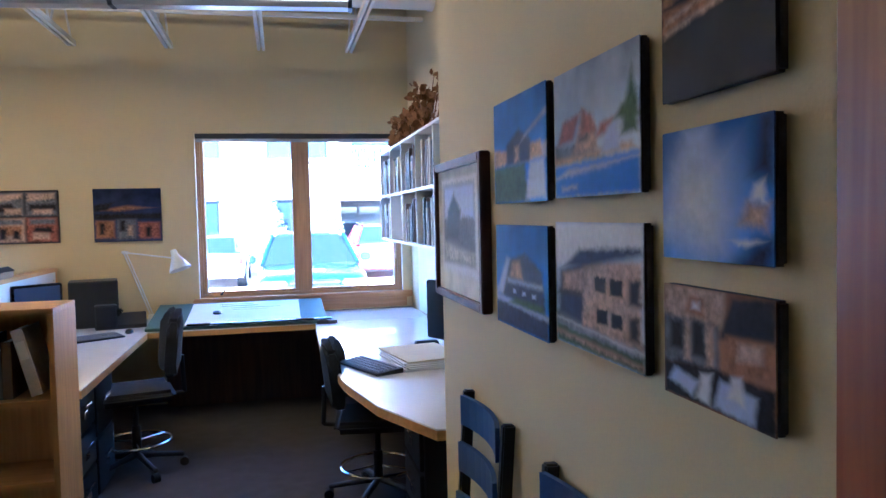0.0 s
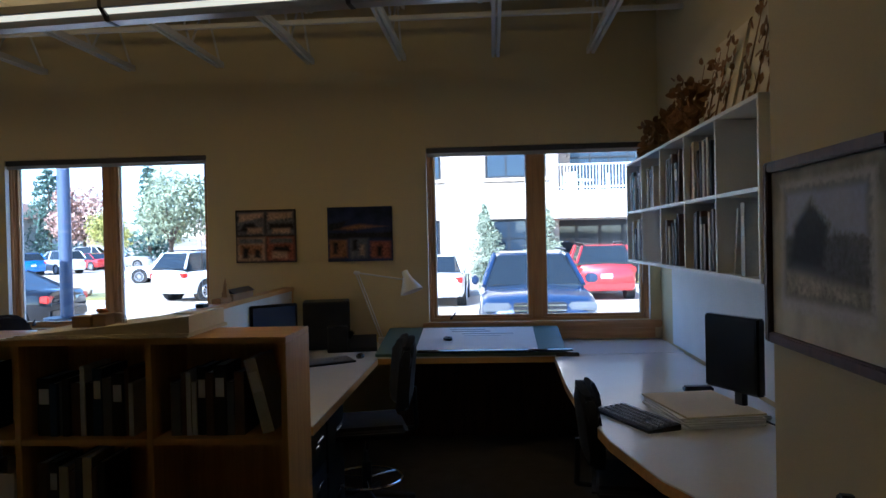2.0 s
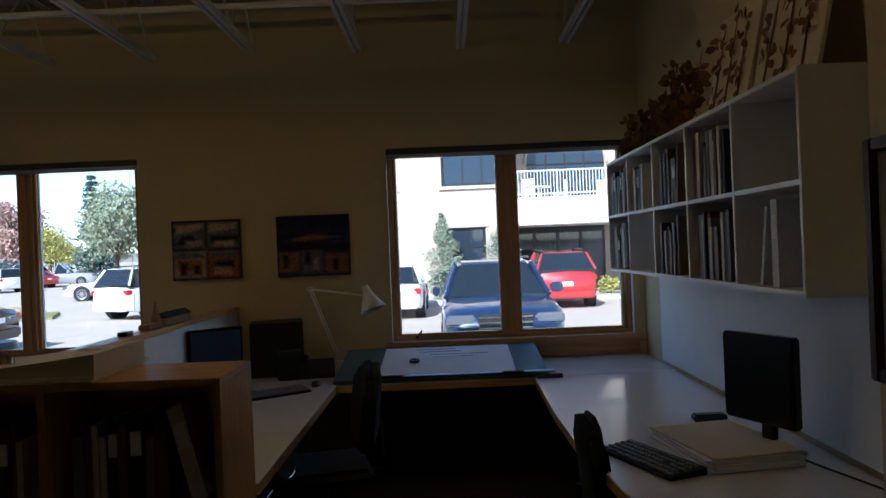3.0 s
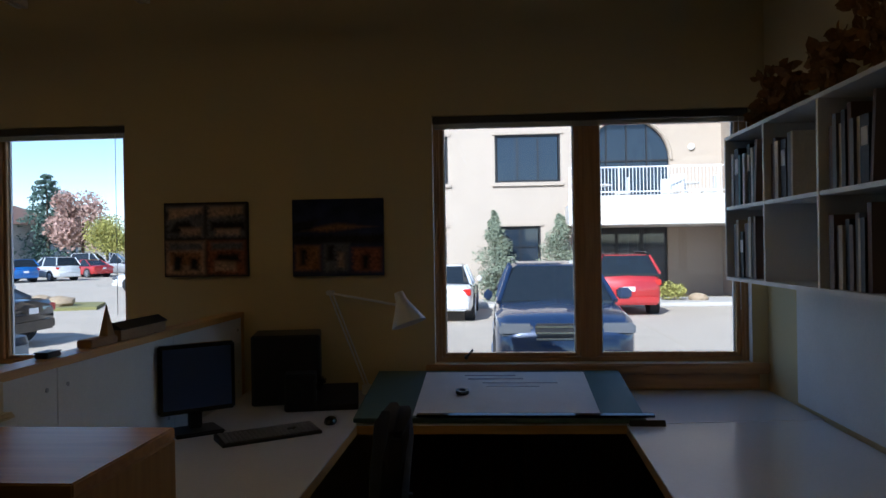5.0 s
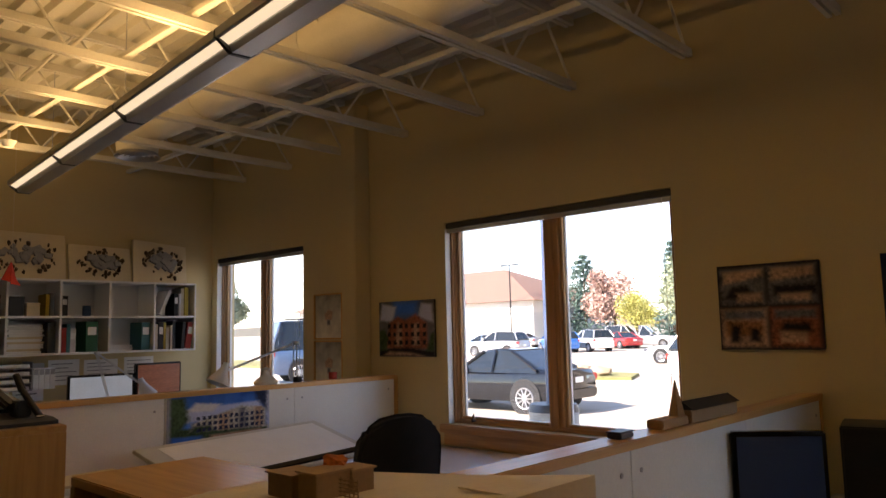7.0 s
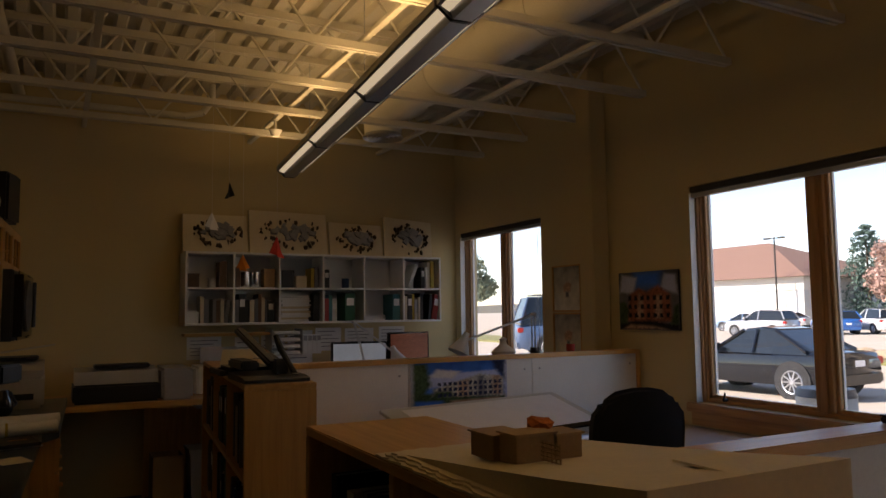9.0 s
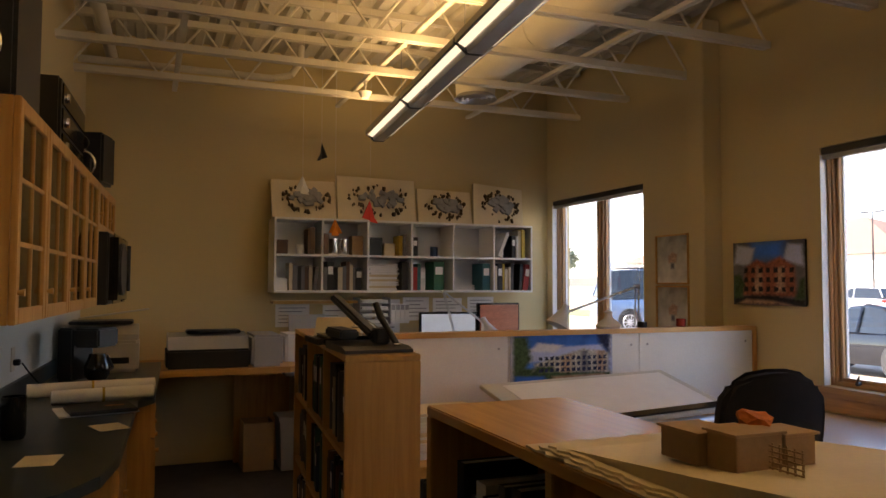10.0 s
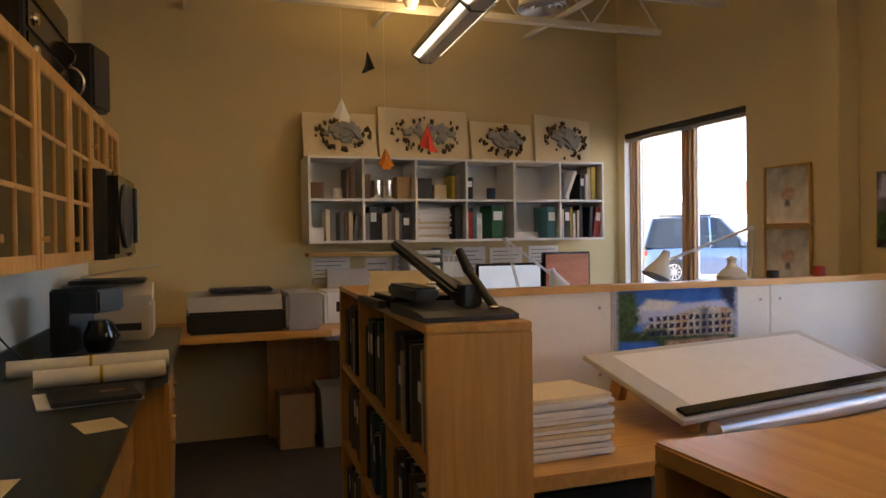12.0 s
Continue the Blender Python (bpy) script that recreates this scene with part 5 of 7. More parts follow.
# ---- desk things, right ----
def monitor(m, w, h, label, screen, z0=0.10):
    o = thing("monitor", m, label, "monitor", "monitors")
    bm = cube(bmesh.new(), -w / 2, 0, z0, w / 2, 0.045, z0 + h, 0.008)
    part("housing", bm, GLOSSBLACK, o)
    box("screen", (-w / 2 + 0.018, -0.0015, z0 + 0.022, w / 2 - 0.018, 0.0, z0 + h - 0.018), screen, o, "flat screen", bevel=0)
    part("neck", cube(bmesh.new(), -0.03, 0.045, 0.02, 0.03, 0.075, z0 + h * 0.5, 0.006), BLACK, o)
    part("foot", cube(bmesh.new(), -0.11, -0.04, 0.0, 0.11, 0.14, 0.018, 0.007), GREYMETAL if z0 > 0.11 else BLACK, o)
    return o


SCREEN_OFF = mat("dark_screen", (0.012, 0.014, 0.02), 0.25, vary=0.05, bump=0)
SCREEN_BLUE = mat("blue_screen_back", (0.03, 0.06, 0.16), 0.45, vary=0.08, bump=0.03)
SCREEN_WHITE = mat("lit_white_screen", (0.5, 0.55, 0.6), 0.3, bump=0, emit=(0.75, 0.88, 1.0), strength=0.05)
SCREEN_SUNSET = mat("lit_sunset_screen", (0.3, 0.1, 0.05), 0.3, bump=0, vary=0.6, scale=4, stretch=(0.3, 1, 3), emit=(0.6, 0.16, 0.05), strength=0.012)
monitor(pose(1.09, 4.56, ZT + 0.001, 0, 0, -66), 0.34, 0.34, "black flat monitor turned off on a desk", SCREEN_OFF, 0.12)


KEYGREY = mat("grey_key_plastic", (0.30, 0.31, 0.33), 0.45, vary=0.12, scale=30, bump=0.03)


def keyboard(m, label):
    k = thing("keyboard", m, label, "keyboard", "keyboards")
    bm = side_poly(bmesh.new(), [(-0.08, 0.0), (0.08, 0.0), (0.08, 0.026), (-0.08, 0.012)], "x", -0.22, 0.22)
    part("case", bm, BLACK, k)
    key = mesh_of("key", cube(bmesh.new(), -0.009, -0.008, 0, 0.009, 0.008, 0.009, 0.003), KEYGREY)
    for r in range(5):
        for c in range(20):
            if c in (14, 15) and r == 2:
                continue
            o = new("key", key)
            o.parent = k
            y = -0.06 + r * 0.028
            o.matrix_basis = pose(-0.20 + c * 0.021, y, 0.0125 + (y + 0.08) * 0.0875, 5, 0, 0)
    return k


keyboard(pose(0.66, 4.52, ZT + 0.001, 0, 0, -68), "black and grey keyboard on a desk")
paper_pile(pose(0.98, 4.62, ZT + 0.001, 0, 0, 8), 0.36, 0.50, 0.055, "stack of drawings and a folder on a desk", 6)
tagged(box("tape_dispenser", (1.02, 5.08, ZT + 0.001, 1.17, 5.14, ZT + 0.035), DARKMETAL, bevel=0.008), "dark metal scale box on a desk", "ruler box")
tri_b = part("scale_ruler", side_poly(bmesh.new(), [(6.33, 0.751), (6.37, 0.751), (6.35, 0.775)], "x", 0.46, 0.62), BLACK)
tagged(tri_b, "black triangular scale ruler on a worktop", "ruler")


def cable(pts, r, material, label):
    cu = bpy.data.curves.new("cable", "CURVE")
    cu.dimensions, cu.bevel_depth, cu.bevel_resolution = "3D", r, 2
    sp = cu.splines.new("NURBS")
    sp.points.add(len(pts) - 1)
    for p, c in zip(sp.points, pts):
        p.co = (*c, 1)
    sp.use_endpoint_u, sp.order_u = True, 3
    cu.materials.append(material)
    return tagged(new("cable", cu), label, "cable")


cable([(1.12, 4.45, 0.80), (1.22, 4.40, 0.757), (1.28, 4.2, 0.757), (1.33, 4.0, 0.757)], 0.004, BLACK, "black monitor cable on a desk")

# ---- desk things, left ----
monitor(pose(-1.48, 6.16, ZT + 0.001, 0, 0, 38), 0.34, 0.31, "black flat monitor with a dark blue screen on a desk", SCREEN_BLUE)
keyboard(pose(-1.15, 6.13, ZT + 0.001, 0, 0, 35), "black keyboard on a desk")


def speaker(m, w, d, h, label):
    s = thing("loudspeaker", m, label, "loudspeaker", "loudspeakers")
    box("cabinet", (-w / 2, 0, 0, w / 2, d, h), BLACK, s, bevel=0.006)
    box("grille", (-w / 2 + 0.012, -0.008, 0.012, w / 2 - 0.012, -0.0005, h - 0.012), FABRIC, s, bevel=0.003)
    return s


speaker(pose(-1.26, 6.78, ZT + 0.001, 0, 0, 12), 0.36, 0.30, 0.37, "large black loudspeaker box on a desk")
speaker(pose(-1.14, 6.62, ZT + 0.001, 0, 0, 12), 0.16, 0.13, 0.19, "small black loudspeaker on a desk")
ph = thing("telephone", pose(-0.98, 6.76, ZT + 0.001, 0, 0, 10), "black desk telephone with its handset on", "telephone")
part("base", side_poly(bmesh.new(), [(-0.1, 0), (0.1, 0), (0.1, 0.10), (0.06, 0.11), (-0.1, 0.03)], "x", -0.11, 0.11), BLACK, ph)
bm = cube(bmesh.new(), -0.13, 0.0, 0.11, -0.06, 0.10, 0.145, 0.012)
cube(bm, -0.12, -0.08, 0.10, -0.075, 0.1, 0.13, 0.01)
part("handset", bm, GLOSSBLACK, ph)
ms = part("mouse", lathe(bmesh.new(), [(0.03, 0), (0.034, 0.008), (0.028, 0.024), (0.012, 0.032), (0.001, 0.033)], 16), GLOSSBLACK, smooth=True, at=pose(-0.93, 6.38, ZT + 0.001) @ Matrix.Diagonal((0.9, 1.5, 1, 1)))
tagged(ms, "black computer mouse on a desk", "mouse")
LAMPWHITE = mat("white_enamel", (0.72, 0.72, 0.72), 0.3, vary=0.04, bump=0.02)


def arm_lamp(base, elbow, head, aim, label):
    l = thing("desk_lamp", (0, 0, 0), label, "desk lamp", "desk lamps")
    b, e, h = Vector(base), Vector(elbow), Vector(head)
    part("clamp", rod(bmesh.new(), b, b + Vector((0, 0, 0.05)), 0.028), LAMPWHITE, l, smooth=True)
    s = (e - b).cross(Vector((0, 0, 1))).normalized() * 0.014
    for sg in (-1, 1):
        part("lower_arm", rod(bmesh.new(), b + Vector((0, 0, 0.05)) + s * sg, e + s * sg, 0.005, seg=7), LAMPWHITE, l)
        part("upper_arm", rod(bmesh.new(), e + s * sg, h + s * sg, 0.005, seg=7), LAMPWHITE, l)
    part("joint", rod(bmesh.new(), e - s * 1.6, e + s * 1.6, 0.014), LAMPWHITE, l)
    q = Vector((0, 0, -1)).rotation_difference(Vector(aim).normalized()).to_matrix().to_4x4()
    bm = lathe(bmesh.new(), [(0.022, 0.07), (0.028, 0.03), (0.04, 0.0), (0.085, -0.09), (0.082, -0.09), (0.036, -0.004), (0.001, 0.0)], 22, Matrix.Translation(h) @ q)
    part("shade", bm, LAMPWHITE, l, smooth=True)
    return l


arm_lamp((-0.88, 7.08, 0.752), (-1.03, 6.86, 1.34), (-0.58, 6.42, 1.30), (0.35, -0.2, -1), "white articulated desk lamp clamped to a desk")
arm_lamp((-6.72, 5.97, 0.752), (-6.70, 5.78, 1.44), (-6.66, 6.16, 1.15), (0.1, 0.4, -1), "white articulated desk lamp over a far desk")
arm_lamp((-5.26, 6.70, 0.752), (-5.25, 6.70, 1.49), (-5.25, 6.08, 1.30), (0.0, -0.5, -1), "white articulated desk lamp at the far window")

# ---- bay of the middle window ----
paper_pile(pose(-3.93, 4.66, ZT + 0.001, 0, 0, 92), 0.33, 0.24, 0.20, "tall stack of folded drawings and folders on a desk", 14)
picture(pose(-4.62, 5.70, 1.07, 0, 0, 90), 0.69, 0.285, SKYBLUE, [(PALESKY, [(0.05, 0.42), (0.95, 0.5), (0.9, 0.76), (0.15, 0.7)]), (PAPER, [(0.18, 0.66), (0.42, 0.62), (0.5, 0.76), (0.26, 0.82)]), (GRASS_P, [(0, 0), (1, 0), (1, 0.2), (0, 0.34)]), (SKYBLUE, [(0.02, 0.02), (0.36, 0.03), (0.3, 0.14), (0.04, 0.16)]), (TAN_P, [(0.4, 0.05), (0.96, 0.08), (0.9, 0.15), (0.4, 0.13)]), (MAT_P, [(0.22, 0.24), (0.97, 0.18), (0.97, 0.6), (0.7, 0.68), (0.22, 0.4)]), (TAN_P, [(0.48, 0.22), (0.58, 0.21), (0.58, 0.58), (0.48, 0.52)]), (ROAD_P, [(0.68, 0.2), (0.76, 0.2), (0.76, 0.66), (0.68, 0.64)]), (TAN_P, [(0.84, 0.2), (0.93, 0.2), (0.93, 0.62), (0.84, 0.64)]), (GRASS_P, [(0.01, 0.26), (0.14, 0.3), (0.2, 0.5), (0.16, 0.94), (0.01, 0.96)]), (GRASS_P, [(0.2, 0.2), (0.44, 0.22), (0.4, 0.34), (0.24, 0.34)]), (DUSK, [(0.9, 0.55), (0.99, 0.5), (0.99, 0.98), (0.78, 0.98), (0.86, 0.8)]), (PAPER, rect(0, 0, 0.014, 1)), (PAPER, rect(0.986, 0, 1, 1))] + windows_of(DUSK, 0.26, 0.95, 0.2, 0.56, 13, 3, 0.62), "colour print of an apartment building pinned to a partition", None, 0.006, "pinned_print")


def site_model():
    m = thing("architectural_model", (-1.60, 4.24, 1.212), "brown card architectural model on a layered ragged base", "model")
    r = random.Random(9)
    for k in range(3):
        a, b, c, d = -0.40 + 0.03 * k, -0.19 + 0.006 * k, 0.40, 0.26 - 0.01 * k
        pts = [(a + (c - a) * i / 40, b + r.uniform(-0.006, 0.006)) for i in range(41)] + [(c + r.uniform(-0.003, 0.003), b + (d - b) * i / 8) for i in range(1, 8)]
        pts += [(c - (c - a) * i / 40, d + r.uniform(-0.008, 0.008)) for i in range(41)] + [(a + r.uniform(-0.01, 0.01), d - (d - b) * i / 16) for i in range(1, 16)]
        part("base_layer", poly(bmesh.new(), pts, 0.005 * k + 0.0005, 0.005 * k + 0.0048), CARD, m)
    part("sloped_ground", side_poly(bmesh.new(), [(-0.30, 0.0153), (0.395, 0.0153), (0.395, 0.085), (0.2, 0.062), (0.0, 0.042)], "y", -0.165, 0.225), CARD, m)
    z = 0.0385
    for (x0, y0, x1, y1, h, mm) in ((-0.13, -0.11, -0.05, -0.04, 0.042, MODELCARD), (-0.045, -0.10, 0.01, -0.02, 0.05, MODELCARD), (-0.12, -0.035, -0.06, 0.02, 0.035, MODELCARD), (-0.05, -0.015, 0.01, 0.04, 0.045, MODELCARD)):
        box("block", (x0, y0, z, x1, y1, z + h), mm, m, bevel=0.001)
        bm = cube(bmesh.new(), x0 - 0.005, y0 - 0.005, z + h + 0.0005, x1 + 0.005, y1 + 0.005, z + h + 0.004, 0.001)
        part("roof_sheet", bm, CARDBOARD, m)
    for i in range(5):
        box("trellis_post", (0.03 + i * 0.012, -0.06, z + 0.01, 0.032 + i * 0.012, -0.058, z + 0.045), MODELCARD, m, bevel=0)
        box("trellis_bar", (0.027, -0.062, z + 0.007 * i + 0.012, 0.083, -0.0605, z + 0.007 * i + 0.014), MODELCARD, m, bevel=0)
    bm = bmesh.new()
    bmesh.ops.create_icosphere(bm, subdivisions=2, radius=0.022, matrix=Matrix.Translation((-0.05, -0.01, z + 0.058)) @ Matrix.Diagonal((1, 1.1, 0.7, 1)))
    for v in bm.verts:
        v.co += Vector((r.uniform(-1, 1), r.uniform(-1, 1), r.uniform(-1, 1))) * 0.006
    part("paper_tree", bm, mat("orange_moss", (0.55, 0.16, 0.03), 0.9, vary=0.4, scale=40, bump=0.5), m, "clump of orange moss")
    bm = cube(bmesh.new(), 0.25, 0.02, 0.0765, 0.36, 0.13, 0.080)
    part("loose_card", bm, CARD, m)


site_model()
mm = thing("church_model", (-1.66, 5.72, 1.221), "small dark card model with a pointed spire on a partition cap", "model")
part("spire", rod(bmesh.new(), (0, 0, 0.03), (0, 0, 0.15), 0.03, 0.002, 5), MODELCARD, mm)
box("nave", (-0.035, 0.04, 0, 0.035, 0.44, 0.045), MODELCARD, mm, bevel=0.004)
part("nave_roof", side_poly(bmesh.new(), [(-0.045, 0.046), (0.045, 0.046), (0.0, 0.075)], "y", 0.04, 0.44), DARKMETAL, mm)
box("porch", (-0.03, -0.16, 0, 0.03, 0.03, 0.03), MODELCARD, mm, bevel=0.004)
small_box(pose(-1.66, 5.30, 1.221), 0.05, 0.08, 0.022, BLACK, "small black box on a partition cap")

# ---- bookcase top ----
hp = thing("comb_binding_punch", (0, 0, 1.2265), "black binding punch with raised levers on a bookcase", "hole punch")
part("bed", side_poly(bmesh.new(), [(-3.98, 0.0), (-3.64, 0.0), (-3.64, 0.014), (-3.70, 0.024), (-3.98, 0.03)], "y", 4.14, 4.42), BLACK, hp)
box("body", (-4.28, 4.15, 0, -3.985, 4.36, 0.045), GLOSSBLACK, hp, bevel=0.012)
box("punch_head", (-4.08, 4.16, 0.0455, -3.80, 4.24, 0.085), BLACK, hp, bevel=0.008)
box("paper_guide", (-4.34, 4.12, 0.004, -4.06, 4.148, 0.03), BLACK, hp, bevel=0.004)
box("pivot_block", (-3.84, 4.30, 0.026, -3.76, 4.36, 0.09), BLACK, hp, bevel=0.006)
part("lever", rod(rod(bmesh.new(), (-3.70, 4.37, 0.03), (-3.82, 4.34, 0.13), 0.013), (-3.82, 4.34, 0.13), (-3.87, 4.33, 0.19), 0.016, 0.013), BLACK, hp, smooth=True)
part("arm", cube(bmesh.new(), -0.26, -0.024, -0.018, 0.26, 0.024, 0.018, 0.010, pose(-4.05, 4.28, 0.135, 0, 17, 6)), BLACK, hp)
part("comb_rack", cube(bmesh.new(), -0.22, -0.02, -0.01, 0.22, 0.02, 0.01, 0.006, pose(-4.02, 4.33, 0.10, 0, 13, 8)), GLOSSBLACK, hp)
for x, y in ((-3.70, 4.37), (-3.90, 4.25)):
    part("spring", lathe(bmesh.new(), [(0.014, 0), (0.018, 0.004), (0.014, 0.008), (0.008, 0.006)], 14, pose(x, y, 0.088 if x < -3.8 else 0.026)), CHROME, hp, "bright metal screw", True)
cd = thing("card_folder", pose(-4.52, 4.20, 1.2265), "cream card folder leaning on a bookcase top", "folder")
part("flap", cube(bmesh.new(), -0.12, -0.002, 0, 0.12, 0.002, 0.11, 0, pose(0, 0.12, 0.002, -25, 0, 60)), CARD, cd)
box("sheet", (-0.14, 0.0, 0, 0.14, 0.2, 0.003), CARD, cd, bevel=0)

# ---- far desk ----
worktop("desk", [(-7.38, 4.62), (-6.55, 4.62), (-6.5, 5.4), (-6.1, 6.5), (-4.72, 6.5), (-4.72, 7.18), (-7.38, 7.18)], ZT, "pale laminate corner desk top at the far window")
leg_panel((-7.2, 4.64, 0, -6.7, 4.67, 0.715))
leg_panel((-4.80, 6.6, 0, -4.76, 7.1, 0.715))
monitor(pose(-7.02, 5.96, ZT + 0.001, 0, 0, 84), 0.54, 0.40, "flat monitor with a lit white page on a far desk", SCREEN_WHITE)
monitor(pose(-7.0, 6.46, ZT + 0.001, 0, 0, 98), 0.46, 0.44, "flat monitor with a red sunset picture on a far desk", SCREEN_SUNSET, 0.14)
for k, (y, z, w, h) in enumerate(((4.62, 1.22, 0.3, 0.2), (5.0, 1.16, 0.22, 0.3), (5.24, 1.18, 0.22, 0.28), (5.5, 1.2, 0.24, 0.32), (5.78, 1.27, 0.26, 0.22), (6.1, 1.27, 0.3, 0.2), (6.45, 1.28, 0.28, 0.2))):
    p = thing("pinned_sheet", pose(XL, y, z, 0, 0, 90), "white printed sheet pinned to the wall under a shelf", "paper", "pinned sheets")
    box("sheet", (-w / 2, -0.004, -h / 2, w / 2, -0.002, h / 2), PAPER, p, bevel=0)
    for i in range(5):
        box("print_bar", (-w * 0.4, -0.005, h * (0.32 - 0.16 * i), w * (0.4 - 0.25 * ((i * 7 + k) % 3) / 2), -0.0041, h * (0.35 - 0.16 * i)), ROAD_P, p, bevel=0)
tagged(box("ledge", (-7.38, 4.42, 1.33, -7.2, 5.3, 1.355), MAPLE_Y, bevel=0.003), "narrow maple ledge under the wall shelf", "ledge")
rk = thing("document_rack", (-7.38, 5.17, 1.145), "grey wall rack of letter trays with papers under a shelf", "document rack")
for k in range(4):
    box("tray", (0.002, 0, 0.06 * k, 0.24, 0.27, 0.06 * k + 0.008), GREYPLASTIC, rk, bevel=0.001)
    box("paper", (0.02, 0.015, 0.06 * k + 0.0085, 0.235, 0.255, 0.06 * k + 0.035), PAPER, rk, bevel=0.001)
for yy in (-0.006, 0.271):
    box("side", (0.002, yy, 0, 0.24, yy + 0.005, 0.235), GREYPLASTIC, rk, bevel=0)
mf = thing("magazine_file", (-7.38, 5.46, 1.15), "white upright file boxes under a shelf", "file box")
for k in range(4):
    box("file", (0.002, 0.043 * k, 0, 0.22, 0.043 * k + 0.041, 0.17), PAPER, mf, bevel=0.001)
    box("spine_band", (0.2205, 0.043 * k + 0.004, 0.12, 0.2215, 0.043 * k + 0.037, 0.165), GREYPLASTIC, mf, bevel=0)
fxm = thing("desk_printer", (-7.06, 4.72, ZT + 0.001), "pale grey desk printer with an open paper tray", "printer")
box("body", (-0.2, -0.25, 0.1, 0.2, 0.25, 0.34), PAPER, fxm, bevel=0.02)
box("base", (-0.2, -0.25, 0, 0.2, 0.25, 0.0995), GREYPLASTIC, fxm, bevel=0.01)
part("paper_support", cube(bmesh.new(), -0.01, -0.16, 0, 0.01, 0.16, 0.16, 0.004, pose(-0.16, 0, 0.33, 0, -20, 0)), GREYPLASTIC, fxm)
box("output_slot", (0.2005, -0.17, 0.20, 0.204, 0.17, 0.27), BLACK, fxm, bevel=0)
pp = part("tape_dispenser", lathe(bmesh.new(), [(0.07, 0), (0.075, 0.03), (0.05, 0.07), (0.025, 0.10), (0.02, 0.14), (0.028, 0.16), (0.001, 0.185)], 14), BEIGEPLASTIC, smooth=True, at=pose(-4.66, 6.05, 1.236) @ Matrix.Diagonal((0.6, 1.2, 0.62, 1)))
tagged(pp, "cream tape dispenser on a partition cap", "tape dispenser")
cup(pose(-4.66, 6.6, 1.236), 0.03, 0.05, BOOKS[6], "small red cup on a partition cap")
cup(pose(-4.66, 6.3, 1.236), 0.03, 0.035, BLACK, "small black dish on a partition cap", "dish", "dish")

# paper birds hung on threads
def kite(at, s, material, label, turn):
    k = thing("hanging_paper_bird", pose(*at, 0, 0, turn), label, "ornament", "hanging paper birds")
    for nm, pts in (("wing", [(0, 0, 0.6), (0.45, 0.1, -0.3), (0.05, 0.02, -0.35)]), ("wing", [(0, 0, 0.6), (-0.4, 0.12, -0.25), (0.03, 0.02, -0.35)]), ("tail", [(0, 0, 0.1), (0.3, -0.25, -0.5), (-0.2, -0.2, -0.45)])):
        bm = bmesh.new()
        a = [bm.verts.new(Vector(p) * s) for p in pts]
        b = [bm.verts.new(Vector(p) * s + Vector((0, 0.003, 0))) for p in pts]
        bm.faces.new(a), bm.faces.new(b[::-1])
        for i in range(3):
            bm.faces.new((a[i], b[i], b[(i + 1) % 3], a[(i + 1) % 3]))
        part(nm, bm, material, k)
    part("thread", rod(bmesh.new(), (0, 0, 0.5 * s), (0, 0, ZD - at[2]), 0.0008, seg=4), PAPER, k)


kite((-5.15, 4.37, 2.28), 0.10, BLACK, "black folded paper bird hanging on a thread", 20)
kite((-5.25, 4.48, 1.84), 0.10, mat("orange_paper", (0.75, 0.26, 0.03), 0.8), "orange folded paper bird hanging on a thread", 70)
kite((-5.21, 4.69, 1.94), 0.13, mat("red_paper", (0.62, 0.05, 0.03), 0.8), "red folded paper bird hanging on a thread", 120)
kite((-5.77, 4.38, 2.16), 0.12, PAPER, "white folded paper bird hanging on a thread", 100)

# ---- kitchenette ----
ZC = 0.91
pts = [(-6.80, 2.92), (-6.80, 3.53), (-5.02, 3.47), (-4.86, 3.39), (-3.62, 3.345), (-3.34, 3.30), (-3.16, 3.20), (-3.07, 3.05), (-3.05, 2.72)]
kc = worktop("kitchen_worktop", pts, ZC, "dark green laminate kitchen worktop with a rounded corner", GREEN_TOP, GREEN_TOP, 0.038)
part("upstand", cube(bmesh.new(), -6.80, 2.826, ZC + 0.0005, -3.06, 2.845, ZC + 0.10, 0.003, KIT), GREEN_TOP, kc)


def base_unit(x0, x1, doors, yf):
    u = thing("base_cabinet", (0, 0, 0), "wooden kitchen base cabinet with panelled doors", "cabinet", "kitchen base cabinets")
    box("body", (x0 + 0.001, 2.835, 0.1, x1 - 0.001, yf, ZC - 0.04), CABINET, u, bevel=0.002)
    box("kick_board", (x0 + 0.001, 2.9, 0, x1 - 0.001, yf - 0.06, 0.0995), BLACK, u, bevel=0)
    w = (x1 - x0) / doors
    for i in range(doors):
        a, b = x0 + w * i + 0.004, x0 + w * (i + 1) - 0.004
        d = box("door", (a, yf + 0.0005, 0.12, b, yf + 0.02, 0.68), CABINET, u, bevel=0.003)
        box("door_panel", (a + 0.06, yf + 0.0202, 0.18, b - 0.06, yf + 0.0245, 0.62), CABINET, d, bevel=0.004)
        part("knob", rod(bmesh.new(), (b - 0.03, yf + 0.02, 0.62), (b - 0.03, yf + 0.04, 0.62), 0.008, 0.013), MAPLE, d, smooth=True)
        box("drawer", (a, yf + 0.0005, 0.69, b, yf + 0.02, ZC - 0.045), CABINET, u, bevel=0.003)


base_unit(-6.78, -5.90, 2, 3.455)
base_unit(-5.90, -5.02, 2, 3.455)
base_unit(-4.84, -4.22, 1, 3.325)
base_unit(-4.22, -3.58, 1, 3.325)
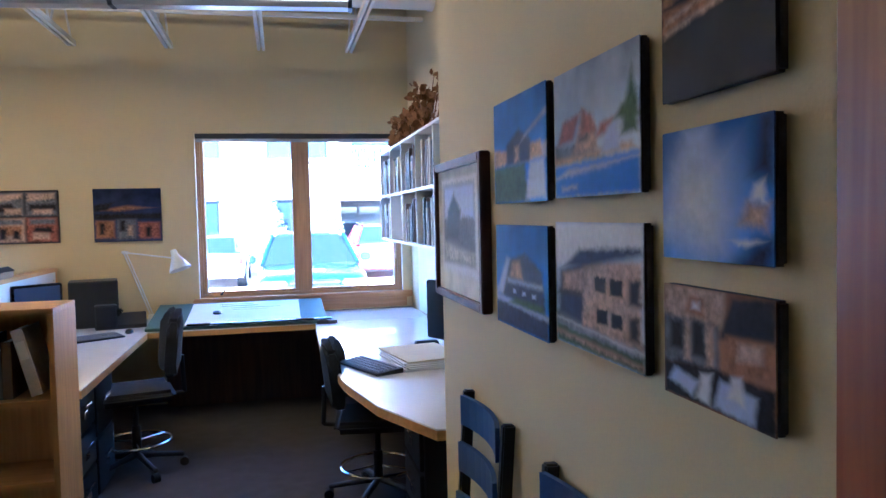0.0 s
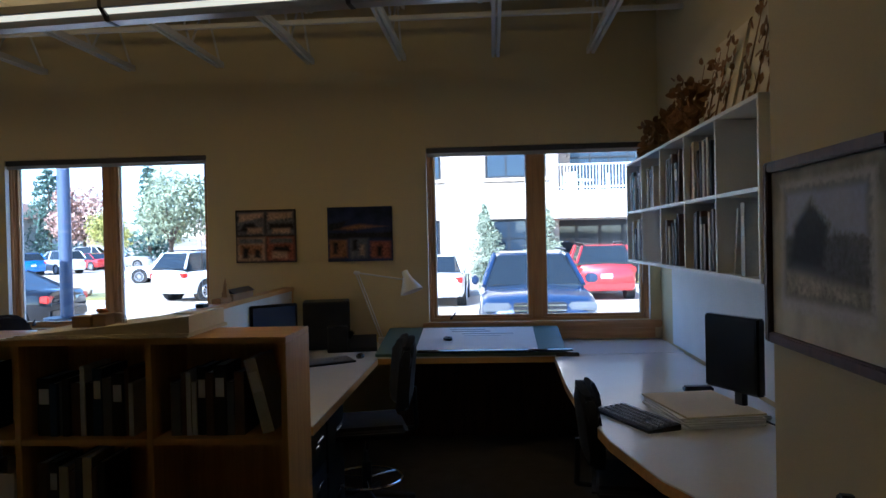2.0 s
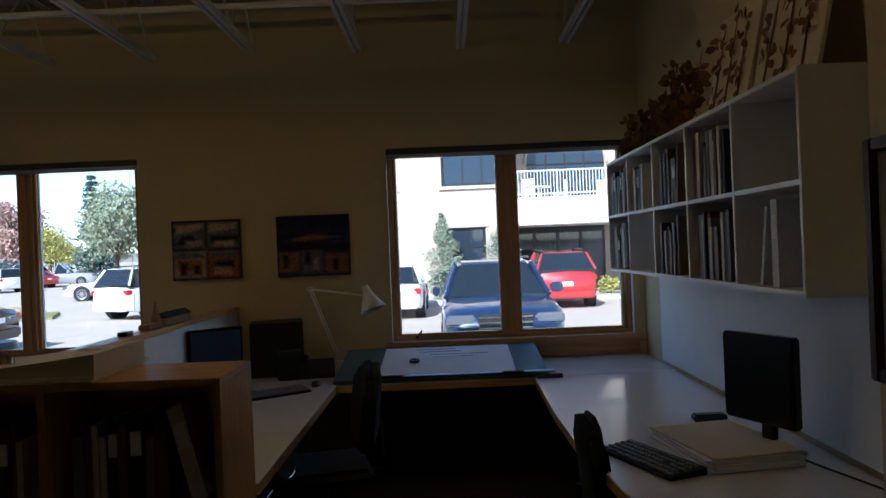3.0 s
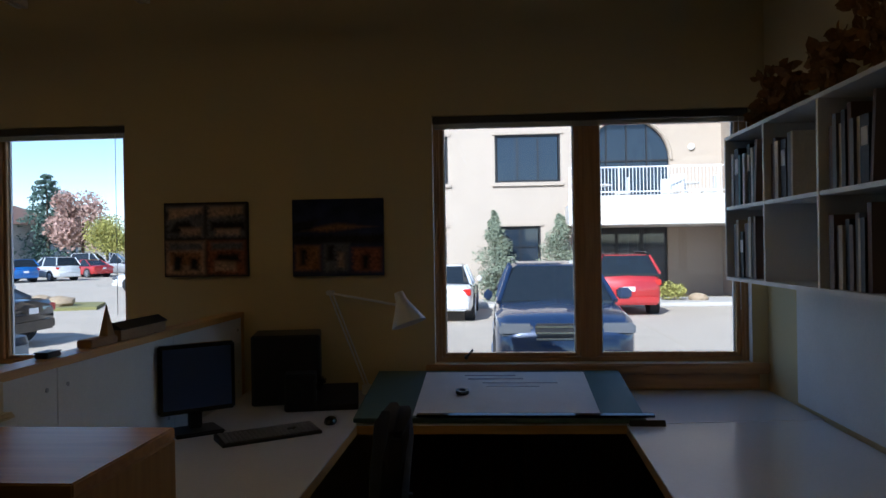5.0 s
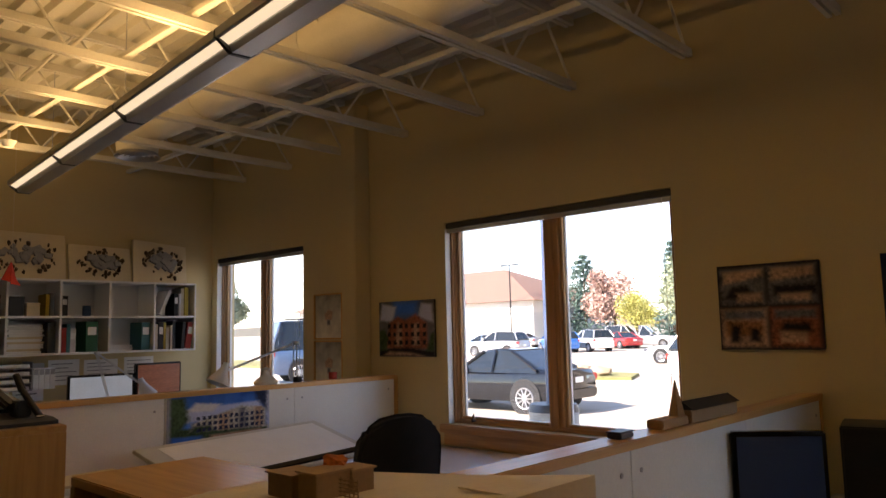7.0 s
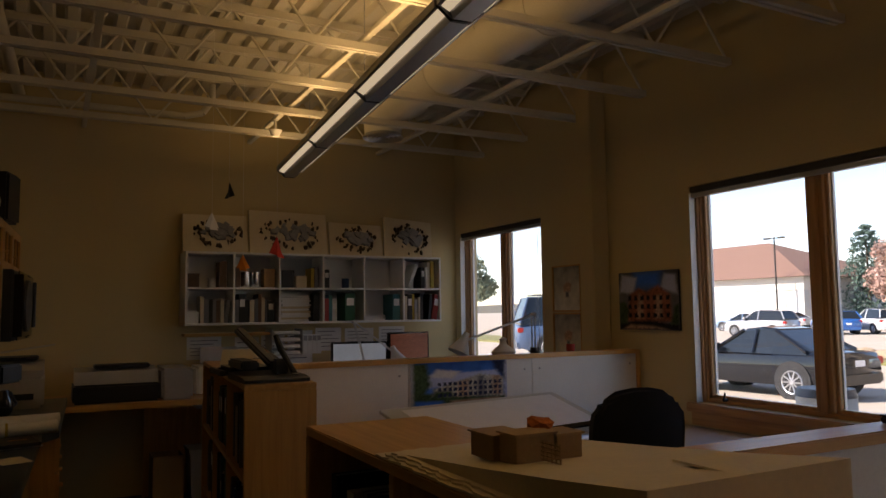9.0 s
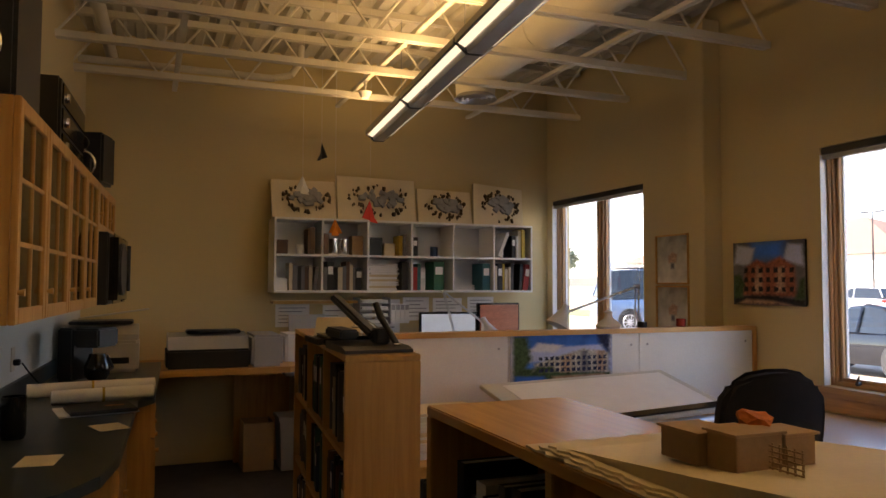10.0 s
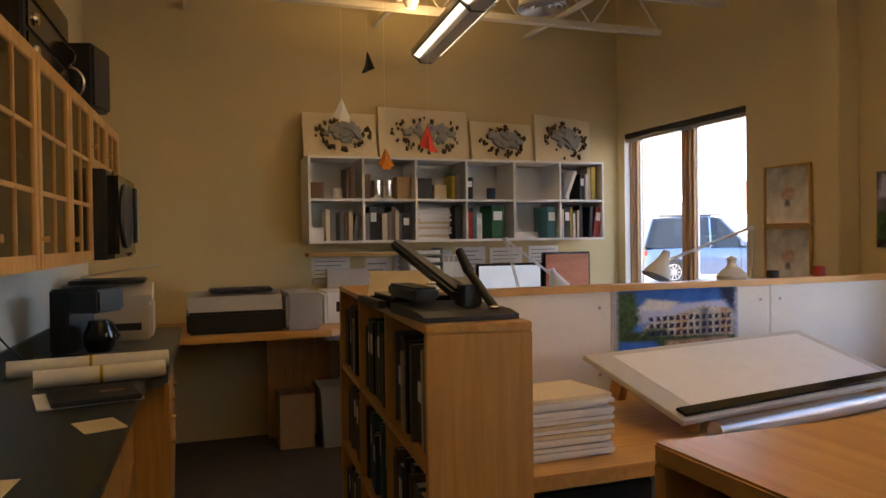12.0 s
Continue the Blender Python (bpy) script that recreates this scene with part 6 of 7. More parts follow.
# black box stands in for the gap, whose darkness is put into its colour
tagged(box("gap_filler", (-5.018, 2.84, 0.0, -4.842, 3.30, ZC - 0.04), BLACK, bevel=0.003), "black box filling the dark gap between kitchen cabinets", "panel")


def glazed_unit(x0, x1, z0, z1, doors):
    u = thing("wall_cabinet", KIT, "maple wall cabinet with glazed muntin doors", "cabinet", "kitchen wall cabinets")
    y0, y1, t = 2.825, 3.13, 0.018
    for d, nm in (((x0 + 0.001, y0, z0, x0 + t, y1, z1), "side"), ((x1 - t, y0, z0, x1 - 0.001, y1, z1), "side"), ((x0 + t, y0, z0, x1 - t, y1, z0 + t), "bottom"), ((x0 + t, y0, z1 - t, x1 - t, y1, z1), "top"), ((x0 + t, y0, z0 + t, x1 - t, y0 + 0.01, z1 - t), "back")):
        box(nm, d, CABINET, u, bevel=0.001)
    if z1 - z0 > 0.5:
        box("shelf_board", (x0 + t, y0 + 0.011, (z0 + z1) / 2, x1 - t, y1 - 0.02, (z0 + z1) / 2 + t), CABINET, u, bevel=0.001)
    w = (x1 - x0) / doors
    for i in range(doors):
        a, b, f = x0 + w * i + 0.003, x0 + w * (i + 1) - 0.003, 0.05
        d = new("door")
        d.parent = u
        for dd in ((a, y1 + 0.0005, z0, a + f, y1 + 0.021, z1), (b - f, y1 + 0.0005, z0, b, y1 + 0.021, z1), (a + f, y1 + 0.0005, z0, b - f, y1 + 0.021, z0 + f), (a + f, y1 + 0.0005, z1 - f, b - f, y1 + 0.021, z1)):
            box("stile", dd, CABINET, d, bevel=0.003)
        m = (a + b) / 2
        box("muntin", (m - 0.008, y1 + 0.003, z0 + f, m + 0.008, y1 + 0.018, z1 - f), CABINET, d, bevel=0.002)
        n = 3 if z1 - z0 > 0.5 else 1
        for k in range(1, n):
            zz = z0 + f + (z1 - z0 - 2 * f) * k / n
            box("muntin", (a + f, y1 + 0.004, zz - 0.008, b - f, y1 + 0.017, zz + 0.008), CABINET, d, bevel=0.002)
        box("pane", (a + f - 0.004, y1 + 0.008, z0 + f - 0.004, b - f + 0.004, y1 + 0.011, z1 - f + 0.004), PANE_DIM, d, bevel=0)
        part("knob", rod(bmesh.new(), (b - 0.025, y1 + 0.021, z0 + 0.1), (b - 0.025, y1 + 0.042, z0 + 0.1), 0.007, 0.012), MAPLE, d, smooth=True)
    return u


ZU, ZV = 1.37, 2.08
UNITS = [(-3.92, -3.42), (-4.46, -3.92), (-4.99, -4.46), (-5.50, -4.99)]
for a, b in UNITS:
    glazed_unit(a, b, ZU, ZV, 1)
    for lev in (ZU + 0.019, (ZU + ZV) / 2 + 0.019):
        row_of_books(KIT @ pose(b - 0.04, 3.07, lev, 0, 0, 180), (b - a) * 0.7, 0.18, 0.27, rng.choice([["white", "cream", "brown", "grey"], ["brown", "yellow", "cream", "white"]]), rng)
glazed_unit(-5.97, -5.50, 1.80, ZV, 1)
glazed_unit(-6.44, -5.97, 1.80, ZV, 1)
mw = thing("microwave", KIT, "black built-in microwave oven under a wall cabinet", "microwave")
box("body", (-6.26, 2.83, 1.375, -5.51, 3.205, 1.798), BLACK, mw, bevel=0.008)
dd = box("door", (-6.06, 3.2055, 1.38, -5.512, 3.255, 1.79), GLOSSBLACK, mw, bevel=0.022)
part("window_ring", lathe(bmesh.new(), [(0.135, 0), (0.16, 0.004), (0.155, 0.014), (0.14, 0.012)], 36, pose(-5.78, 3.255, 1.585, -90, 0, 0) @ Matrix.Diagonal((1.35, 1, 1, 1))), DARKMETAL, dd, smooth=True)
part("handle", rod(bmesh.new(), (-6.02, 3.275, 1.45), (-6.02, 3.275, 1.74), 0.012), BLACK, dd, smooth=True)
box("control_panel", (-6.255, 3.2055, 1.38, -6.065, 3.25, 1.79), GLOSSBLACK, mw, bevel=0.012)


def hifi_speaker(m, w, d, h, label):
    """A wooden-boxed loudspeaker with its cones on the -y face of m."""
    k = thing("hifi_speaker", m, label, "loudspeaker", "loudspeakers on the cabinets")
    box("cabinet", (-w / 2, 0, 0, w / 2, d, h), BLACK, k, bevel=0.014)
    for z, r in ((h * 0.36, w * 0.36), (h * 0.77, w * 0.2)):
        q = pose(0, -0.0005, z, 90, 0, 0)
        part("cone", lathe(bmesh.new(), [(r * 0.86, 0.0), (r * 0.84, 0.006), (r * 0.3, 0.002), (r * 0.26, 0.008), (0.001, 0.012)], 28, q), DARKMETAL, k, smooth=True)
        part("chrome_ring", lathe(bmesh.new(), [(r * 0.87, 0.0), (r, 0.0), (r, 0.008), (r * 0.92, 0.014), (r * 0.87, 0.010)], 28, q), CHROME, k, "chrome ring round the cone", True)
    return k


hifi_speaker(KIT @ pose(-5.56, 3.045, ZV + 0.001, 0, 0, 78), 0.23, 0.22, 0.30, "black loudspeaker with chrome-ringed cones on a cabinet top")
hifi_speaker(KIT @ pose(-3.46, 2.99, ZV + 0.001, 0, 0, 90), 0.27, 0.40, 0.46, "tall black loudspeaker on the end of the wall cabinets")
st = thing("stereo", KIT, "large black stereo unit on a cabinet top", "stereo")
box("body", (-5.50, 2.86, ZV + 0.001, -4.70, 3.06, ZV + 0.40), BLACK, st, bevel=0.012)
for k in range(3):
    box("front_panel", (-5.47, 3.0605, ZV + 0.03 + k * 0.12, -4.74, 3.068, ZV + 0.135 + k * 0.12), GLOSSBLACK, st, bevel=0.003)
    part("dial", rod(bmesh.new(), (-4.85, 3.0685, ZV + 0.083 + k * 0.12), (-4.85, 3.08, ZV + 0.083 + k * 0.12), 0.026, 0.022, 18), CHROME, st, "chrome dial", True)

cm = thing("coffee_maker", pose(-5.62, 3.10, ZC + 0.001, 0, 0, 150), "black coffee maker with a glass jug on a worktop", "coffee maker")
box("base", (-0.1, -0.14, 0, 0.1, 0.12, 0.03), BLACK, cm, bevel=0.008)
box("tower", (-0.1, 0.02, 0.0305, 0.1, 0.12, 0.33), BLACK, cm, bevel=0.01)
box("filter_head", (-0.1, -0.14, 0.22, 0.1, 0.019, 0.33), BLACK, cm, bevel=0.012)
part("jug", lathe(bmesh.new(), [(0.05, 0.032), (0.068, 0.06), (0.07, 0.11), (0.05, 0.16), (0.045, 0.18), (0.001, 0.182)], 20, Matrix.Translation((0, -0.07, 0))), GLOSSBLACK, cm, smooth=True)
part("jug_handle", rod(rod(bmesh.new(), (0.07, -0.09, 0.07), (0.11, -0.1, 0.09), 0.008), (0.11, -0.1, 0.09), (0.06, -0.09, 0.165), 0.008), BLACK, cm, smooth=True)
fx = thing("fax_machine", pose(-6.38, 3.14, ZC + 0.001, 0, 0, 90), "beige fax and copy machine with a dark lid on a worktop", "fax machine")
box("body", (-0.24, -0.22, 0, 0.24, 0.22, 0.21), BEIGEPLASTIC, fx, bevel=0.02)
part("lid", side_poly(bmesh.new(), [(-0.2, 0.212), (0.22, 0.212), (0.22, 0.30), (-0.05, 0.31), (-0.2, 0.25)], "x", -0.235, 0.235), BEIGEPLASTIC, fx)
box("document_tray", (-0.2, -0.12, 0.312, 0.2, 0.2, 0.335), BLACK, fx, bevel=0.008)
box("paper_slot", (-0.18, -0.224, 0.06, 0.18, -0.2202, 0.1), BLACK, fx, bevel=0)
box("wing_tray", (-0.1, 0.0, 0.34, 0.35, 0.12, 0.35), BEIGEPLASTIC, fx, bevel=0.002, m=pose(0, 0, 0.02, 0, -8, 0))
for y0, y1, x, r in ((2.86, 3.47, -5.20, 0.036), (3.0, 3.46, -4.93, 0.034)):
    rl = thing("drawing_roll", (x, 0, ZC + r + 0.001), "rolled white drawings lying on a worktop", "paper roll", "drawing rolls")
    part("roll", rod(bmesh.new(), (0.06, y0, 0), (-0.02, y1, 0), r, seg=22), PAPER, rl, smooth=True)
    part("core", rod(bmesh.new(), (-0.0201, y1 + 0.0001, 0), (-0.0202, y1 + 0.002, 0), r * 0.7, seg=18), ROAD_P, rl)
    part("elastic_band", rod(bmesh.new(), (0.022, y0 * 0.5 + y1 * 0.5 - 0.006, 0), (0.021, y0 * 0.5 + y1 * 0.5 + 0.006, 0), r * 1.03, seg=22), BOOKS[8], rl)
nb = thing("notebook", pose(-4.60, 3.22, ZC + 0.001, 0, 0, 12), "black notebook with an orange tab on loose papers", "notebook")
box("loose_sheet", (-0.16, -0.17, 0, 0.12, 0.16, 0.006), PAPER, nb, bevel=0)
box("cover", (-0.10, -0.13, 0.0065, 0.14, 0.15, 0.024), BLACK, nb, bevel=0.004)
box("tab", (0.0, 0.03, 0.0245, 0.03, 0.11, 0.0255), WARM_P, nb, bevel=0)
for x, y, a in ((-4.17, 3.29, 20), (-3.62, 3.10, -6)):
    tagged(part("index_card", cube(bmesh.new(), -0.08, -0.06, 0, 0.08, 0.06, 0.0015), CARD, at=pose(x, y, ZC + 0.001, 0, 0, a)), "cream index card lying on a worktop", "card")
cup(pose(-4.05, 2.96, ZC + 0.001), 0.045, 0.16, GLOSSBLACK, "tall dark glass jar on a worktop", "jar", "jar")
sk = thing("wall_socket", KIT @ pose(-5.05, 2.82, 1.12), "pale wall socket with a black plug", "socket")
box("plate", (-0.04, 0.001, -0.06, 0.04, 0.008, 0.06), BEIGEPLASTIC, sk, bevel=0.002)
box("plug", (-0.02, 0.0085, -0.03, 0.015, 0.04, 0.0), BLACK, sk, bevel=0.004)
cable([(-5.05, 2.85, 1.10), (-5.12, 2.9, 1.0), (-5.3, 2.95, 0.92), (-5.5, 3.0, 0.92)], 0.004, BLACK, "black appliance cord on a worktop")

# ---- printer table ----
worktop("printer_table_top", [(-7.38, 2.84), (-6.82, 2.84), (-6.82, 3.48), (-6.52, 3.48), (-6.52, 4.45), (-6.64, 4.60), (-7.38, 4.60)], 0.87, "maple printer table in the corner", MAPLE_Y, MAPLE_Y)
leg_panel((-7.32, 4.12, 0, -7.28, 4.58, 0.836), "maple panel under the printer table")
pl = thing("plotter", (0, 0, 0.871), "dark grey wide plotter with a light grey end on a table", "plotter")
box("bed", (-7.05, 3.56, 0, -6.58, 4.16, 0.14), BLACK, pl, bevel=0.015)
part("cover", side_poly(bmesh.new(), [(-7.0, 0.141), (-6.6, 0.141), (-6.66, 0.23), (-6.95, 0.25)], "y", 3.57, 4.15), GREYPLASTIC, pl)
box("end_unit", (-7.05, 4.165, 0, -6.56, 4.40, 0.24), GREYPLASTIC, pl, bevel=0.02)
box("lid_window", (-6.9, 3.7, 0.2505, -6.7, 4.1, 0.275), BLACK, pl, bevel=0.008)
bx = open_box(pose(-7.22, 4.16, 0, 0, 0, 0), 0.28, 0.24, 0.38, CARDBOARD, "brown open cardboard box on the floor")
bn = thing("waste_bin", (-6.98, 4.53, 0), "grey plastic waste bin on the floor", "bin")
bm = cube(bmesh.new(), -0.14, -0.10, 0.0, 0.14, 0.10, 0.42)
for v in bm.verts:
    if v.co.z < 0.1:
        v.co.x *= 0.78
        v.co.y *= 0.78
bmesh.ops.delete(bm, geom=[f for f in bm.faces if f.normal.z > 0.9], context="FACES")
bmesh.ops.solidify(bm, geom=bm.faces[:], thickness=0.004)
part("tub", bm, GREYPLASTIC, bn)
bm = cube(bmesh.new(), -0.15, -0.11, 0.405, 0.15, -0.10, 0.43)
cube(bm, -0.15, 0.10, 0.405, 0.15, 0.11, 0.43)
cube(bm, -0.15, -0.10, 0.405, -0.14, 0.10, 0.43)
cube(bm, 0.14, -0.10, 0.405, 0.15, 0.10, 0.43)
part("rim", bm, GREYPLASTIC, bn)


# ---- outside: building across the lot ----
STUCCO = mat("beige_stucco", (0.43, 0.36, 0.29), 0.9, vary=0.06, scale=1.2, bump=0.3, fine=40)
STUCCO_PALE = mat("pale_stucco", (0.62, 0.59, 0.54), 0.9, vary=0.05, scale=1.2, bump=0.3, fine=40)
TRIMSTONE = mat("stone_trim", (0.42, 0.35, 0.28), 0.85, vary=0.08, scale=3, bump=0.3, fine=40)
DARKGLASS = mat("dark_facade_glass", (0.02, 0.03, 0.045), 0.04, vary=0.1, bump=0.0)
BRONZE = mat("dark_bronze_frame", (0.03, 0.03, 0.032), 0.4, 0.5, vary=0.05, bump=0.0)
RAILWHITE = mat("white_railing", (0.7, 0.7, 0.7), 0.4, vary=0.03, bump=0.0)
CONCRETE = mat("pale_concrete", (0.45, 0.43, 0.40), 0.9, vary=0.08, scale=1.5, bump=0.3, fine=50)


def facade_window(parent, x0, x1, z0, z1, y, nx, nz):
    w = new("window")
    w.parent = parent
    f = 0.06
    for d in ((x0, y + 0.06, z0, x0 + f, y + 0.16, z1), (x1 - f, y + 0.06, z0, x1, y + 0.16, z1), (x0 + f, y + 0.06, z0, x1 - f, y + 0.16, z0 + f), (x0 + f, y + 0.06, z1 - f, x1 - f, y + 0.16, z1)):
        box("window_frame", d, BRONZE, w, bevel=0)
    xs = [x0 + f + (x1 - x0 - 2 * f) * i / nx for i in range(nx + 1)]
    zs = [z0 + f + (z1 - z0 - 2 * f) * i / nz for i in range(nz + 1)]
    for x in xs[1:-1]:
        box("glazing_bar", (x - 0.025, y + 0.07, z0 + f, x + 0.025, y + 0.15, z1 - f), BRONZE, w, bevel=0)
    for i in range(nx):
        for j in range(nz):
            box("pane", (xs[i] + 0.026, y + 0.10, zs[j] + 0.012, xs[i + 1] - 0.026, y + 0.11, zs[j + 1] - 0.012), DARKGLASS, w, bevel=0)
            if j:
                box("glazing_bar", (xs[i] + 0.026, y + 0.075, zs[j] - 0.011, xs[i + 1] - 0.026, y + 0.145, zs[j] + 0.011), BRONZE, w, bevel=0)
    box("sill", (x0 - 0.1, y - 0.09, z0 - 0.13, x1 + 0.1, y - 0.002, z0 - 0.002), TRIMSTONE, w, bevel=0.01)
    box("lintel", (x0 - 0.1, y - 0.05, z1 + 0.002, x1 + 0.1, y - 0.002, z1 + 0.13), TRIMSTONE, w, bevel=0.01)


def pierced(parent, x0, x1, z0, z1, y, t, holes, material):
    """A wall slab facing -y with rectangular openings, cut into boxes."""
    xs = sorted({x0, x1, *[v for h in holes for v in (h[0], h[1])]})
    zs = sorted({z0, z1, *[v for h in holes for v in (h[2], h[3])]})
    bm = bmesh.new()
    for a, b in zip(xs, xs[1:]):
        for c, d in zip(zs, zs[1:]):
            if not any(h[0] <= a and b <= h[1] and h[2] <= c and d <= h[3] for h in holes):
                cube(bm, a, y, c, b, y + t, d)
    bmesh.ops.remove_doubles(bm, verts=bm.verts, dist=0.001)
    return part("wall", bm, material, parent)


def office_building():
    b = thing("office_building", (0, 0, 0), "two-storey beige stucco office building with a balcony and dark windows", "building")
    y = 28.0
    cols = [(-0.18, 2.02, -0.06, 1.33), (-4.0, -1.78, -3.3, -1.86)]
    holes = [(a, c, 3.76, 5.37) for a, c, _, _ in cols] + [(p, q, 0.87, 2.27) for _, _, p, q in cols]
    pierced(b, -5.2, 2.15, ZG, 8.6, y, 0.3, holes, STUCCO)
    for a, c, p, q in cols:
        facade_window(b, a, c, 3.76, 5.37, y, 3, 1)
        facade_window(b, p, q, 0.87, 2.27, y, 2, 2)
    box("return_wall", (2.15, y, ZG, 2.45, 31.0, 8.6), STUCCO, b, bevel=0)
    # recess: arched window over the balcony, dark entrance below
    ax, r, zb = 4.75, 1.55, 3.35
    bm = bmesh.new()
    n = 16
    arc = [(ax + r * math.cos(math.pi * i / n), 4.75 + r * math.sin(math.pi * i / n)) for i in range(n + 1)]
    side_poly(bm, [(ax + r, 4.75), (8.2, 4.75), (8.2, 8.6), (ax, 8.6)] + arc[:n // 2 + 1][::-1], "y", 31.0, 31.3)
    side_poly(bm, [(ax, 8.6), (2.45, 8.6), (2.45, 4.75), (ax - r, 4.75)] + arc[n // 2:][::-1], "y", 31.0, 31.3)
    cube(bm, 2.45, 31.0, 2.9, ax - r, 31.3, 4.75)
    cube(bm, ax + r, 31.0, 2.9, 8.2, 31.3, 4.75)
    cube(bm, ax - r, 31.0, 2.9, ax + r, 31.3, zb)
    part("arched_wall", bm, STUCCO, b)
    w = new("window")
    w.parent = b
    part("pane", side_poly(bmesh.new(), [(ax + r, zb), *arc, (ax - r, zb)], "y", 31.16, 31.18), DARKGLASS, w)
    for dx in (-0.75, 0.0, 0.75):
        box("glazing_bar", (ax + dx - 0.025, 31.11, zb, ax + dx + 0.025, 31.159, 4.75 + math.sqrt(r * r - dx * dx)), BRONZE, w, bevel=0)
    box("glazing_bar", (ax - r, 31.10, 4.72, ax + r, 31.158, 4.78), BRONZE, w, bevel=0)
    for i in range(n):
        (u0, v0), (u1, v1) = arc[i], arc[i + 1]
        part("arch_trim", rod(bmesh.new(), (u0 + (u0 - ax) * 0.05, 30.97, v0 + (v0 - 4.75) * 0.05), (u1 + (u1 - ax) * 0.05, 30.97, v1 + (v1 - 4.75) * 0.05), 0.07, seg=6), TRIMSTONE, w)
    box("entry_wall", (6.2, 31.0, ZG, 8.2, 31.3, 2.25), STUCCO, b, bevel=0)
    for i in range(4):
        d = new("entrance_door")
        d.parent = b
        x0 = 2.5 + i * 0.92
        box("pane", (x0 + 0.06, 31.1, ZG + 0.25, x0 + 0.86, 31.12, 2.0), DARKGLASS, d, bevel=0)
        for e in ((x0, 31.05, ZG, x0 + 0.06, 31.2, 2.25), (x0 + 0.86, 31.05, ZG, x0 + 0.919, 31.2, 2.25), (x0 + 0.06, 31.05, ZG, x0 + 0.86, 31.2, ZG + 0.25), (x0 + 0.06, 31.05, 2.0, x0 + 0.86, 31.2, 2.25)):
            box("door_frame", e, BRONZE, d, bevel=0)
    # balcony
    bal = box("balcony", (2.16, 26.8, 2.24, 8.6, 30.99, 2.9), STUCCO_PALE, b, bevel=0.02)
    box("balcony_front", (2.14, 26.6, 2.22, 8.6, 26.79, 3.16), STUCCO_PALE, b, bevel=0.02)
    rail = new("railing")
    rail.parent = b
    for z in (3.26, 4.04):
        box("rail", (2.16, 26.68, z, 8.6, 26.72, z + 0.04), RAILWHITE, rail, bevel=0)
    for i in range(58):
        x = 2.2 + i * 0.11
        box("baluster" if i % 14 else "post", (x - (0.01 if i % 14 else 0.025), 26.69, 3.17, x + (0.01 if i % 14 else 0.025), 26.71, 4.035), RAILWHITE, rail, bevel=0)
    # projecting wing
    pierced(b, 8.2, 16.0, ZG, 8.6, 24.5, 0.3, [(9.0, 10.6, 3.5, 5.4), (9.0, 10.6, 0.4, 2.2)], STUCCO)
    facade_window(b, 9.0, 10.6, 3.5, 5.4, 24.5, 2, 1)
    facade_window(b, 9.0, 10.6, 0.4, 2.2, 24.5, 2, 2)
    box("wing_wall", (8.2, 24.8, ZG, 8.5, 31.3, 8.6), STUCCO, b, bevel=0)
    box("roof", (-5.5, 27.6, 8.6, 8.2, 40, 8.9), TRIMSTONE, b, bevel=0.02)
    box("roof", (8.0, 24.2, 8.6, 16.3, 40, 8.95), TRIMSTONE, b, bevel=0.02)
    box("back_wall", (-5.2, 39.5, ZG, 16, 39.8, 8.6), STUCCO, b, bevel=0)
    box("end_wall", (-5.2, 28.31, ZG, -4.9, 39.49, 8.6), STUCCO, b, bevel=0)
    lt = lathe(bmesh.new(), [(0.12, 0), (0.13, 0.06), (0.1, 0.1), (0.001, 0.12)], 14, pose(7.1, 30.99, 5.2, 90, 0, 0))
    part("wall_light", lt, RAILWHITE, b)


office_building()
for x, y in ((3.3, 28.2), (6.2, 28.2)):
    t = thing("patio_table", (x, y, 2.901), "small white table on a balcony", "table", "balcony furniture")
    part("tabletop", rod(bmesh.new(), (0, 0, 0.70), (0, 0, 0.73), 0.45, seg=20), RAILWHITE, t)
    part("leg", rod(bmesh.new(), (0, 0, 0), (0, 0, 0.70), 0.04), RAILWHITE, t)
    for k in range(3):
        c = thing("patio_chair", pose(x + 0.75 * math.cos(k * 2.1), y + 0.75 * math.sin(k * 2.1), 2.901, 0, 0, math.degrees(k * 2.1) - 90), "white patio chair on a balcony", "chair", "balcony furniture")
        box("seat", (-0.22, -0.22, 0.42, 0.22, 0.22, 0.46), RAILWHITE, c)
        box("backrest", (-0.22, 0.19, 0.461, 0.22, 0.23, 0.95), RAILWHITE, c)
        for lx in (-0.2, 0.17):
            for ly in (-0.2, 0.17):
                box("leg", (lx, ly, 0, lx + 0.03, ly + 0.03, 0.419), RAILWHITE, c, bevel=0)
pv = structure(part("pavement", cube(bmesh.new(), -6, 25.6, ZG, 8.1, 27.95, ZG + 0.13, 0.02), CONCRETE), "pale concrete pavement with a kerb before the building", "pavement")
structure(part("pavement_near", cube(bmesh.new(), -30, YW + 0.21, ZG, 12, YW + 1.9, ZG + 0.12, 0.02), CONCRETE), "concrete pavement along the window wall", "pavement")

